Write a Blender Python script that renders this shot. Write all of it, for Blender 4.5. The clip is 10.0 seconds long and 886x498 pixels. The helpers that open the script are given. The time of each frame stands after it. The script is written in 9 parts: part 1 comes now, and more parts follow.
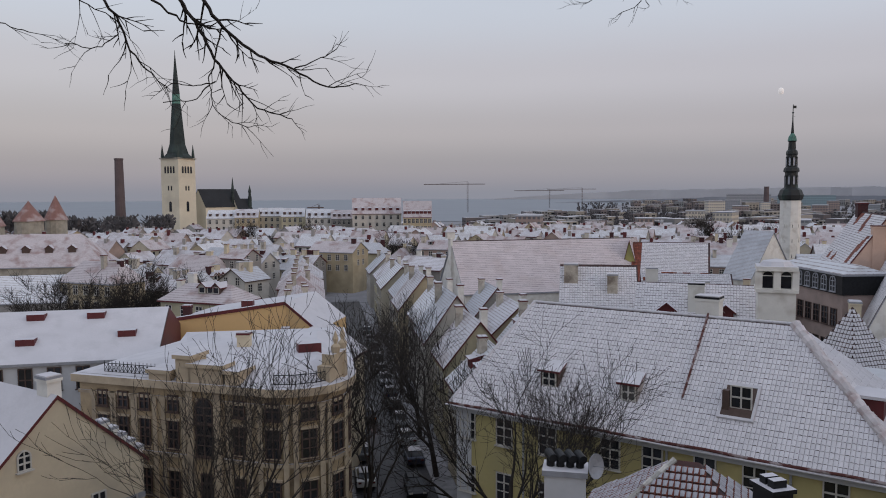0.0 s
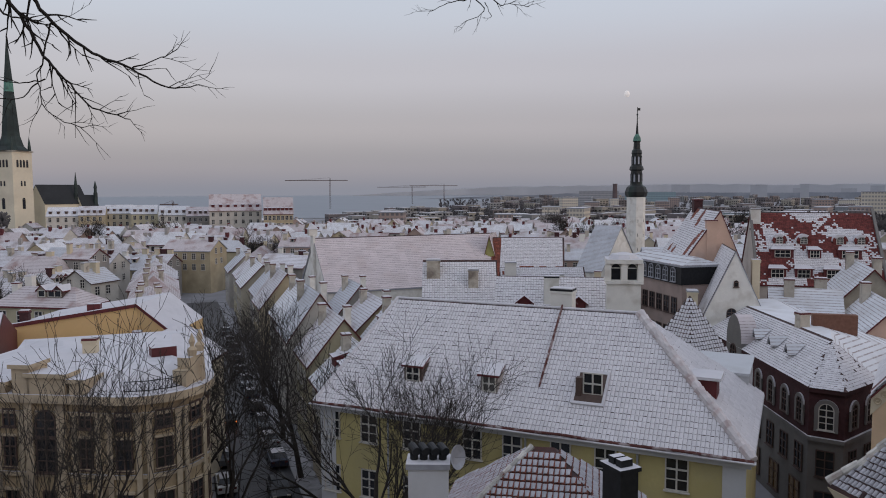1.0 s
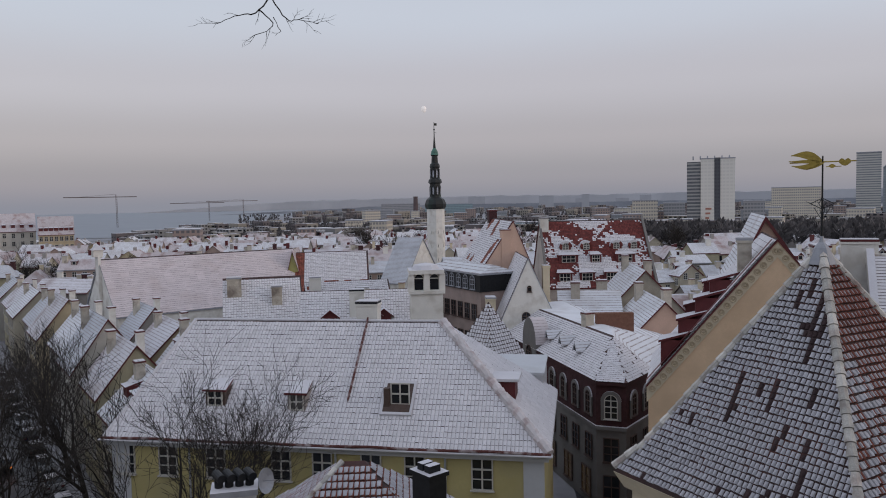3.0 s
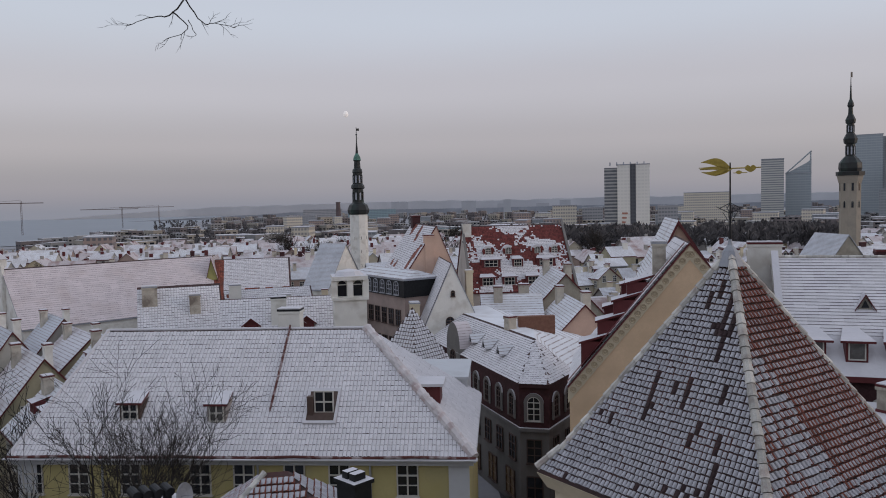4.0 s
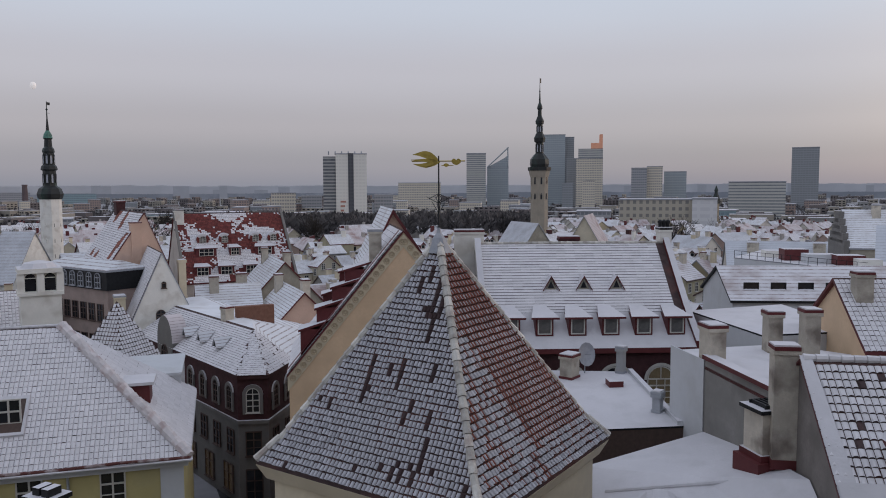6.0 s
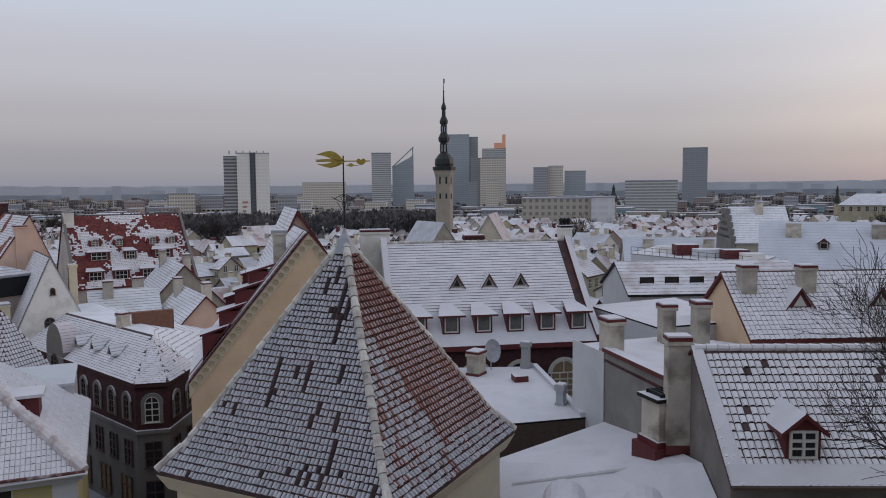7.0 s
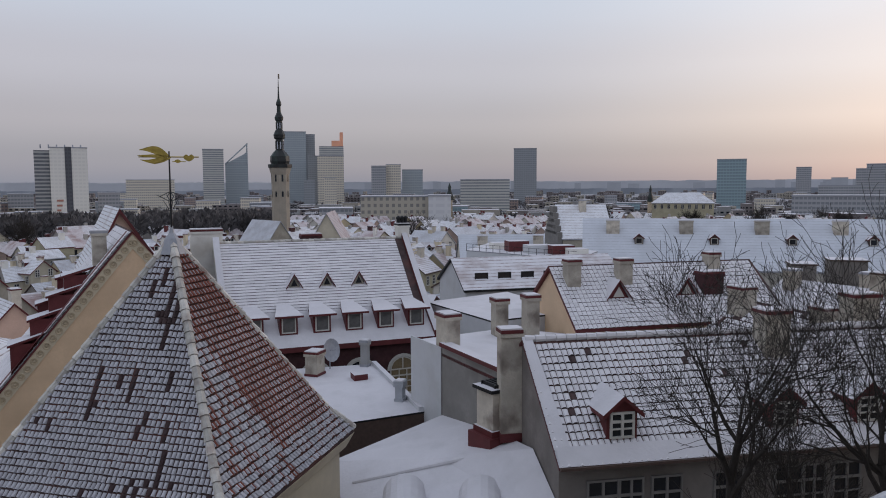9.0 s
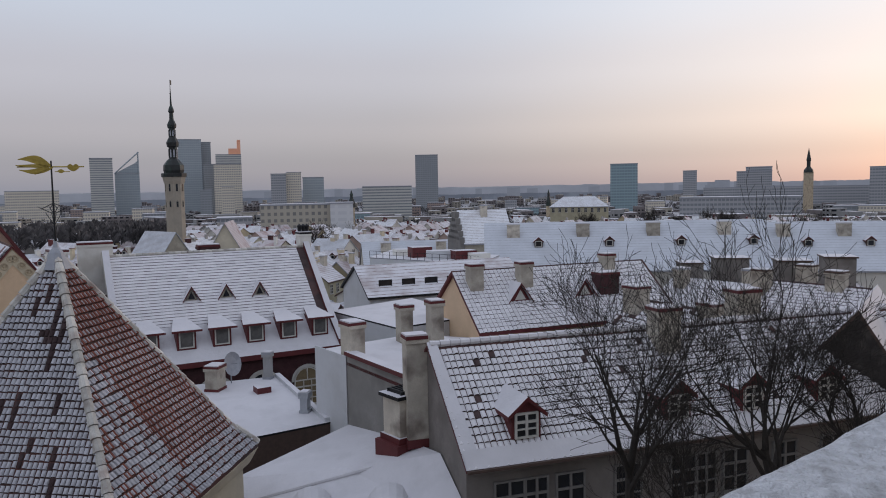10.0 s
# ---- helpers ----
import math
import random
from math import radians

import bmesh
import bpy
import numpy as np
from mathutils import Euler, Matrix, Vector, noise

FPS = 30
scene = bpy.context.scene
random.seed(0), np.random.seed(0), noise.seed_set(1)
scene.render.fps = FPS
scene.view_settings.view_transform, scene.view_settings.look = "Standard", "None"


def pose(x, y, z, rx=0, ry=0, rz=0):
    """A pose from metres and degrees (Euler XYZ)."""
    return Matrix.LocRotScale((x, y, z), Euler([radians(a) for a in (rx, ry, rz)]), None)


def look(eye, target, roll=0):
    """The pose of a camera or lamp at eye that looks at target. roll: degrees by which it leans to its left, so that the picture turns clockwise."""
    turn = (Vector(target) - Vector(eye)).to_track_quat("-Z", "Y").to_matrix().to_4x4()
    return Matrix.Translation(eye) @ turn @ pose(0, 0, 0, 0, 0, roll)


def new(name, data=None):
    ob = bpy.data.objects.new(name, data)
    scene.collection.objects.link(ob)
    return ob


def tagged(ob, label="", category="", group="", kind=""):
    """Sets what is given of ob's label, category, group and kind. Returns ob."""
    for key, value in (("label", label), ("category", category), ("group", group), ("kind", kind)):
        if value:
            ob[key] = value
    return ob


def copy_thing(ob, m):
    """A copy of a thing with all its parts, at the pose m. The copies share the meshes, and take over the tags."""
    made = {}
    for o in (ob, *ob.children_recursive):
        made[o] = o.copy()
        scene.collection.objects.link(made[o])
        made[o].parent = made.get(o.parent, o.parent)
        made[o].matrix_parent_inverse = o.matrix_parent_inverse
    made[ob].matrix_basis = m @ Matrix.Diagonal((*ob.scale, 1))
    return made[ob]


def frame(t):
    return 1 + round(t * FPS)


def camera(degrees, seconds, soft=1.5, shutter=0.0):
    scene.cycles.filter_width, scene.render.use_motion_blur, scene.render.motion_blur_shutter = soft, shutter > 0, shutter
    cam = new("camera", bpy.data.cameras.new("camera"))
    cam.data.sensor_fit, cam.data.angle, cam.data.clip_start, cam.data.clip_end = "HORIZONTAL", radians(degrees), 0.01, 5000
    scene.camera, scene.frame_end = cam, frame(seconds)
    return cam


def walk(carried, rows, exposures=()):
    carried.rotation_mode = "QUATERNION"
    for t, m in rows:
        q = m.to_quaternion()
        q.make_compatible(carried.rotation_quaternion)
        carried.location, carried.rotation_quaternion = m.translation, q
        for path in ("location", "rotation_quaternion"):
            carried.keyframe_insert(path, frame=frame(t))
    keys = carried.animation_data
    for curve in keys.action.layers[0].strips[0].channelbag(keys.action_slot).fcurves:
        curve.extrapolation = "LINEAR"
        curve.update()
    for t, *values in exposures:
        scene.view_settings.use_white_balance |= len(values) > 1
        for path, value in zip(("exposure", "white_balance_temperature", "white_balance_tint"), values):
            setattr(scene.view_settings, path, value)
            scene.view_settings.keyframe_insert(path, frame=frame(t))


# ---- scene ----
cam = camera(60.72, 10.0, 1.0)
EYE = 27.0
PATH = [
    (0.0, pose(-0.00, 0.00, EYE + -0.00, 85.88, 0.31, -0.00)),
    (0.5, pose(0.07, -0.03, EYE + -0.01, 85.75, 0.11, -5.42)),
    (1.0, pose(0.07, -0.10, EYE + 0.03, 85.56, 0.22, -10.32)),
    (1.5, pose(0.05, -0.18, EYE + 0.06, 85.71, 0.01, -13.70)),
    (2.0, pose(0.05, -0.23, EYE + 0.08, 85.82, 0.43, -17.58)),
    (2.5, pose(0.09, -0.14, EYE + 0.04, 86.11, 0.81, -21.83)),
    (4.0, pose(0.11, -0.15, EYE + 0.05, 86.70, 1.29, -30.97)),
    (4.5, pose(0.11, -0.13, EYE + 0.06, 86.46, 0.89, -35.07)),
    (5.0, pose(0.13, -0.14, EYE + 0.04, 85.69, 0.26, -40.39)),
    (5.5, pose(0.15, -0.15, EYE + 0.04, 85.49, -0.04, -45.70)),
    (6.0, pose(0.14, -0.18, EYE + 0.06, 85.50, 0.23, -51.96)),
    (7.5, pose(0.06, -0.24, EYE + 0.07, 85.39, 0.48, -61.44)),
    (8.0, pose(0.08, -0.24, EYE + 0.06, 85.35, 0.51, -64.27)),
    (8.5, pose(0.07, -0.27, EYE + 0.07, 85.26, 0.46, -67.29)),
    (9.0, pose(0.10, -0.31, EYE + 0.06, 85.22, 0.26, -71.26)),
    (9.5, pose(0.11, -0.33, EYE + 0.06, 85.36, 0.53, -75.05)),
    (10.0, pose(0.12, -0.34, EYE + 0.06, 85.64, 1.05, -78.64)),
]
walk(cam, PATH, [(0.0, 0.0, 6500, 10), (4.0, 0.0, 6470, 10), (7.0, 0.03, 6390, 10), (10.0, 0.06, 6370, 10)])

# ---- light ----
SUN_AZ = radians(128)          # where the sun has just set, clockwise from +y
world = bpy.data.worlds.new("dusk_sky")
scene.world = world
world.use_nodes = True


def sky_nodes(nt):
    n, l = nt.nodes, nt.links
    n.clear()
    out, bg = n.new("ShaderNodeOutputWorld"), n.new("ShaderNodeBackground")
    tc, sep = n.new("ShaderNodeTexCoord"), n.new("ShaderNodeSeparateXYZ")
    l.new(tc.outputs["Generated"], sep.inputs[0])

    def ramp(stops):
        mp = n.new("ShaderNodeMapRange")
        mp.inputs["From Min"].default_value, mp.inputs["From Max"].default_value = -0.02, 0.5
        l.new(sep.outputs["Z"], mp.inputs["Value"])
        r = n.new("ShaderNodeValToRGB")
        r.color_ramp.interpolation = "EASE"
        while len(r.color_ramp.elements) < len(stops):
            r.color_ramp.elements.new(0.5)
        for e, (z, c) in zip(r.color_ramp.elements, stops):
            e.position, e.color = (z + 0.02) / 0.52, (*c, 1)
        l.new(mp.outputs[0], r.inputs[0])
        return r.outputs[0]

    east = ramp([(0.0, (0.250, 0.272, 0.330)), (0.035, (0.298, 0.308, 0.366)), (0.085, (0.400, 0.386, 0.440)),
                 (0.15, (0.490, 0.478, 0.540)), (0.24, (0.54, 0.575, 0.665)), (0.5, (0.62, 0.665, 0.79))])
    west = ramp([(0.0, (0.46, 0.42, 0.43)), (0.035, (0.58, 0.52, 0.53)), (0.085, (0.92, 0.78, 0.73)),
                 (0.15, (0.97, 0.87, 0.84)), (0.24, (0.93, 0.90, 0.92)), (0.5, (0.655, 0.70, 0.82))])
    dot = n.new("ShaderNodeVectorMath")
    dot.operation = "DOT_PRODUCT"
    dot.inputs[1].default_value = (math.sin(SUN_AZ), math.cos(SUN_AZ), 0)
    l.new(tc.outputs["Generated"], dot.inputs[0])
    mr = n.new("ShaderNodeMapRange")
    mr.interpolation_type = "SMOOTHSTEP"
    mr.inputs["From Min"].default_value, mr.inputs["From Max"].default_value = 0.58, 1.13
    l.new(dot.outputs["Value"], mr.inputs["Value"])
    # a thin, uneven veil of high cloud
    nz = n.new("ShaderNodeTexNoise")
    nz.inputs["Scale"].default_value, nz.inputs["Detail"].default_value = 2.5, 4
    sc = n.new("ShaderNodeMapping")
    sc.inputs["Scale"].default_value = (1, 1, 5)
    l.new(tc.outputs["Generated"], sc.inputs[0])
    l.new(sc.outputs[0], nz.inputs["Vector"])
    mx = n.new("ShaderNodeMix")
    mx.data_type = "RGBA"
    l.new(mr.outputs[0], mx.inputs["Factor"])
    l.new(east, mx.inputs["A"])
    l.new(west, mx.inputs["B"])
    veil = n.new("ShaderNodeMapRange")
    veil.inputs["To Min"].default_value, veil.inputs["To Max"].default_value = 0.96, 1.04
    l.new(nz.outputs["Fac"], veil.inputs["Value"])
    mul = n.new("ShaderNodeVectorMath")
    mul.operation = "SCALE"
    l.new(mx.outputs["Result"], mul.inputs[0])
    l.new(veil.outputs[0], mul.inputs["Scale"])
    # the clear air's own colour, low sun
    nish = n.new("ShaderNodeTexSky")
    nish.sky_type, nish.sun_disc = "NISHITA", False
    nish.sun_elevation, nish.sun_rotation = radians(2), SUN_AZ
    ad = n.new("ShaderNodeMix")
    ad.data_type = "RGBA"
    ad.inputs["Factor"].default_value = 0.04
    l.new(mul.outputs[0], ad.inputs["A"])
    l.new(nish.outputs[0], ad.inputs["B"])
    l.new(ad.outputs["Result"], bg.inputs["Color"])
    bg.inputs["Strength"].default_value = 1.0
    l.new(bg.outputs[0], out.inputs[0])


sky_nodes(world.node_tree)
sun = new("sun", bpy.data.lights.new("sun", "SUN"))
sun.data.energy, sun.data.angle, sun.data.color = 0.45, radians(20), (1.0, 0.80, 0.66)
sun.matrix_world = look((math.sin(SUN_AZ) * 50, math.cos(SUN_AZ) * 50, 50 * math.tan(radians(9))), (0, 0, 0))


# ---- materials ----
MATS = {}


def mat(name, col, rough=0.85, metal=0.0, vary=0.18, scale=1.2, bump=0.0, bscale=30, stain=None, stain_amt=0.0, stain_scale=0.5, island=0.0, obj=0.0, spec=0.3, courses=None):
    """Principled surface: base colour varied at two scales, optional stains, fine relief, and variation from piece to piece."""
    if name in MATS:
        return MATS[name]
    m = bpy.data.materials.new(name)
    m.use_nodes = True
    n, l = m.node_tree.nodes, m.node_tree.links
    b = n["Principled BSDF"]
    b.inputs["Roughness"].default_value, b.inputs["Metallic"].default_value = rough, metal
    b.inputs["Specular IOR Level"].default_value = spec
    tc = n.new("ShaderNodeTexCoord")

    def nz(s, detail):
        t = n.new("ShaderNodeTexNoise")
        t.inputs["Scale"].default_value, t.inputs["Detail"].default_value = s, detail
        l.new(tc.outputs["Object"], t.inputs["Vector"])
        return t.outputs["Fac"]

    def mix(a, bb, f, kind="MIX"):
        x = n.new("ShaderNodeMix")
        x.data_type, x.blend_type = "RGBA", kind
        for s, v in (("A", a), ("B", bb), ("Factor", f)):
            if hasattr(v, "links"):
                l.new(v, x.inputs[s])
            elif s == "Factor":
                x.inputs[s].default_value = v
            else:
                x.inputs[s].default_value = (*v, 1)
        return x.outputs["Result"]

    def rng(v, lo, hi, a=0.3, c=0.7):
        r = n.new("ShaderNodeMapRange")
        r.inputs["From Min"].default_value, r.inputs["From Max"].default_value = a, c
        r.inputs["To Min"].default_value, r.inputs["To Max"].default_value = lo, hi
        l.new(v, r.inputs["Value"])
        return r.outputs[0]

    lo, hi = [c * (1 - vary) for c in col], [min(1, c * (1 + vary)) for c in col]
    c = mix(lo, hi, rng(nz(scale, 5), 0, 1))
    c = mix(c, [x * (1 - vary * 0.8) for x in col], rng(nz(scale * 9, 4), 0, 0.6))
    if stain:
        c = mix(c, stain, rng(nz(stain_scale, 6), 0, stain_amt, 0.5, 0.68))
    if courses:
        # the dark lower edges of tile courses showing through thin snow
        step, dark, part_ = courses
        sx = n.new("ShaderNodeSeparateXYZ")
        l.new(tc.outputs["Object"], sx.inputs[0])
        dv, fr, lt = n.new("ShaderNodeMath"), n.new("ShaderNodeMath"), n.new("ShaderNodeMath")
        dv.operation, fr.operation, lt.operation = "DIVIDE", "FRACT", "LESS_THAN"
        dv.inputs[1].default_value, lt.inputs[1].default_value = step, part_
        l.new(sx.outputs["Z"], dv.inputs[0])
        l.new(dv.outputs[0], fr.inputs[0])
        l.new(fr.outputs[0], lt.inputs[0])
        md = n.new("ShaderNodeMath")
        md.operation = "MULTIPLY"
        l.new(lt.outputs[0], md.inputs[0])
        l.new(rng(nz(2.2, 3), 0.25, 1.0, 0.35, 0.6), md.inputs[1])
        c = mix(c, dark, md.outputs[0])
    for amount, node, sock in ((island, "ShaderNodeNewGeometry", "Random Per Island"), (obj, "ShaderNodeObjectInfo", "Random")):
        if amount:
            g = n.new(node)
            r = n.new("ShaderNodeMapRange")
            r.inputs["To Min"].default_value, r.inputs["To Max"].default_value = 1 - amount, 1 + amount
            l.new(g.outputs[sock], r.inputs["Value"])
            s = n.new("ShaderNodeVectorMath")
            s.operation = "SCALE"
            l.new(c, s.inputs[0])
            l.new(r.outputs[0], s.inputs["Scale"])
            c = s.outputs[0]
    l.new(c, b.inputs["Base Color"])
    if bump:
        bp = n.new("ShaderNodeBump")
        bp.inputs["Strength"].default_value, bp.inputs["Distance"].default_value = bump, 0.05
        l.new(nz(bscale, 4), bp.inputs["Height"])
        l.new(bp.outputs[0], b.inputs["Normal"])
    MATS[name] = m
    return m


SNOW = mat("snow", (0.60, 0.587, 0.612), 0.75, vary=0.05, scale=0.6, bump=0.35, bscale=6, spec=0.2, stain=(0.47, 0.465, 0.48), stain_amt=0.4, stain_scale=0.8)
SNOWTILE = mat("tile_snow", (0.65, 0.632, 0.652), 0.75, vary=0.07, scale=1.0, bump=0.2, bscale=14, island=0.06, spec=0.2)
CLAY = mat("clay_tile", (0.25, 0.075, 0.05), 0.8, vary=0.35, scale=3, bump=0.3, island=0.25, stain=(0.06, 0.045, 0.04), stain_amt=0.6, stain_scale=1.5)
DARKCLAY = mat("weathered_tile", (0.075, 0.05, 0.05), 0.85, vary=0.35, scale=2, bump=0.3, stain=(0.13, 0.05, 0.04), stain_amt=0.6)
REDMETAL = mat("oxide_red_metal", (0.115, 0.026, 0.028), 0.55, vary=0.2, scale=2, stain=(0.09, 0.03, 0.03), stain_amt=0.5)
YELLOW = mat("olive_yellow_plaster", (0.50, 0.43, 0.20), 0.9, vary=0.1, scale=0.7, bump=0.2, stain=(0.36, 0.32, 0.19), stain_amt=0.5, stain_scale=0.35)
CREAM = mat("cream_plaster", (0.60, 0.52, 0.38), 0.9, vary=0.1, scale=0.6, bump=0.2, stain=(0.42, 0.37, 0.29), stain_amt=0.5, stain_scale=0.4)
OCHRE = mat("ochre_plaster", (0.66, 0.48, 0.32), 0.9, vary=0.1, scale=0.7, bump=0.2, stain=(0.48, 0.34, 0.22), stain_amt=0.5, stain_scale=0.3)
SALMON = mat("salmon_plaster", (0.58, 0.40, 0.31), 0.9, vary=0.1, scale=0.7, bump=0.2, stain=(0.4, 0.3, 0.26), stain_amt=0.5, stain_scale=0.3)
BEIGE = mat("sandstone_render", (0.42, 0.325, 0.205), 0.9, vary=0.2, scale=0.8, bump=0.3, stain=(0.13, 0.10, 0.075), stain_amt=0.8, stain_scale=0.45)
BEIGEL = mat("pale_render", (0.46, 0.375, 0.265), 0.9, vary=0.18, scale=0.9, bump=0.3, stain=(0.19, 0.155, 0.12), stain_amt=0.7, stain_scale=0.6)
WHITE = mat("limewash_white", (0.74, 0.72, 0.67), 0.9, vary=0.08, scale=0.9, bump=0.25, stain=(0.5, 0.46, 0.4), stain_amt=0.6, stain_scale=0.7)
GREY = mat("grey_render", (0.34, 0.34, 0.34), 0.9, vary=0.12, scale=0.5, bump=0.2, stain=(0.24, 0.235, 0.23), stain_amt=0.6, stain_scale=0.5)
LGREY = mat("pale_grey_render", (0.55, 0.56, 0.58), 0.9, vary=0.08, scale=0.5, bump=0.2, stain=(0.42, 0.42, 0.42), stain_amt=0.5, stain_scale=0.5)
STONE = mat("limestone", (0.36, 0.33, 0.27), 0.9, vary=0.2, scale=0.7, bump=0.5, stain=(0.22, 0.2, 0.17), stain_amt=0.7)
PALESTONE = mat("pale_limestone", (0.68, 0.61, 0.47), 0.9, vary=0.1, scale=0.1, bump=0.2, stain=(0.5, 0.44, 0.34), stain_amt=0.5, stain_scale=0.08)
BRICK = mat("dark_red_brick", (0.068, 0.028, 0.030), 0.85, vary=0.3, scale=3, bump=0.4, bscale=12, stain=(0.05, 0.03, 0.03), stain_amt=0.7)
CHBRICK = mat("soot_stained_chimney", (0.50, 0.455, 0.385), 0.9, vary=0.2, scale=1.5, bump=0.4, stain=(0.16, 0.13, 0.11), stain_amt=0.8, stain_scale=0.9, obj=0.2)
GREYSTONE = mat("grey_ashlar", (0.19, 0.18, 0.17), 0.85, vary=0.14, scale=0.8, bump=0.3, stain=(0.16, 0.155, 0.15), stain_amt=0.7)
TILES = [SNOWTILE, CLAY, DARKCLAY]
FRAME = mat("painted_window_frame", (0.52, 0.50, 0.46), 0.6, vary=0.08, scale=5)
DFRAME = mat("dark_window_frame", (0.09, 0.06, 0.05), 0.6, vary=0.2, scale=5)
GLASS = mat("dark_window_glass", (0.018, 0.020, 0.025), 0.12, vary=0.3, scale=2, spec=0.5)
SHADEGLASS = mat("curtained_glass", (0.13, 0.125, 0.12), 0.2, vary=0.4, scale=2, spec=0.5)
ASPHALT = mat("wet_asphalt", (0.045, 0.045, 0.05), 0.5, vary=0.25, scale=0.8, bump=0.3, stain=(0.11, 0.11, 0.12), stain_amt=0.6, stain_scale=0.25)
GROUND = mat("trodden_snow_ground", (0.30, 0.30, 0.32), 0.9, vary=0.3, scale=0.05, bump=0.3, stain=(0.10, 0.09, 0.085), stain_amt=0.9, stain_scale=0.02)
PAVE = mat("snowy_paving", (0.34, 0.34, 0.36), 0.9, vary=0.25, scale=0.6, bump=0.4, stain=(0.12, 0.12, 0.12), stain_amt=0.7, stain_scale=0.5)
BARK = mat("dark_bark", (0.040, 0.034, 0.030), 0.95, vary=0.3, scale=8, bump=0.6)
BLACKMETAL = mat("black_metal", (0.020, 0.021, 0.023), 0.5, metal=0.3, vary=0.3, scale=4)
SPIREBLACK = mat("dark_sheet_spire", (0.022, 0.024, 0.024), 0.5, vary=0.3, scale=0.5, stain=(0.05, 0.10, 0.08), stain_amt=0.4, stain_scale=0.3)
VERDIGRIS = mat("verdigris_copper", (0.11, 0.24, 0.19), 0.7, vary=0.25, scale=0.5, stain=(0.05, 0.08, 0.07), stain_amt=0.7, stain_scale=0.3)
OLAFCOPPER = mat("old_dark_copper", (0.030, 0.040, 0.038), 0.7, vary=0.3, scale=0.15, stain=(0.06, 0.09, 0.08), stain_amt=0.6, stain_scale=0.1)
GOLD = mat("tarnished_gilding", (0.42, 0.31, 0.075), 0.45, metal=0.55, vary=0.25, scale=5)
LEAD = mat("grey_lead", (0.33, 0.34, 0.37), 0.6, metal=0.2, vary=0.15, scale=3)
ZINC = mat("dull_zinc", (0.40, 0.42, 0.45), 0.5, metal=0.4, vary=0.15, scale=1)
SEA = mat("cold_sea", (0.15, 0.175, 0.21), 0.45, vary=0.1, scale=0.01, bump=0.1, bscale=0.3, spec=0.4)
WOODS = mat("bare_woodland", (0.105, 0.098, 0.10), 0.95, vary=0.3, scale=0.05, island=0.3)
# distance haze is mixed straight into this woodland colour
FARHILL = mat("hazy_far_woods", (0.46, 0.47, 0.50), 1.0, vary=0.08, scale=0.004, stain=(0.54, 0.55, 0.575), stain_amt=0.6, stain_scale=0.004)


def wallset(tag, cols):
    return [mat(tag + "_%s" % "abcdefghij"[i], c, 0.9, vary=0.13, scale=0.4, bump=0.15, stain=[x * 0.6 for x in c], stain_amt=0.5, stain_scale=0.25, obj=0.12) for i, c in enumerate(cols)]


TOWNWALLS = wallset("town_plaster", [(0.50, 0.45, 0.35), (0.44, 0.37, 0.25), (0.34, 0.32, 0.30), (0.54, 0.51, 0.46), (0.36, 0.27, 0.23), (0.25, 0.23, 0.21), (0.44, 0.40, 0.28)])
TOWNROOF = [mat("thin_snow_roof_%s" % k, c, 0.8, vary=0.08, scale=0.5, bump=0.3, bscale=4, stain=s, stain_amt=a, stain_scale=0.35, obj=0.07, spec=0.2, courses=(0.27, (0.30, 0.255, 0.25), 0.24))
            for k, c, s, a in (("a", (0.68, 0.69, 0.72), (0.50, 0.48, 0.48), 0.6), ("b", (0.62, 0.61, 0.64), (0.33, 0.27, 0.26), 0.75), ("c", (0.55, 0.50, 0.51), (0.25, 0.13, 0.11), 0.7), ("d", (0.54, 0.56, 0.60), (0.40, 0.41, 0.44), 0.7))]


# ---- building blocks ----
def at(az, dist):
    """Plan position by bearing (degrees clockwise from +y) and distance from the terrace."""
    return (dist * math.sin(radians(az)), dist * math.cos(radians(az)))


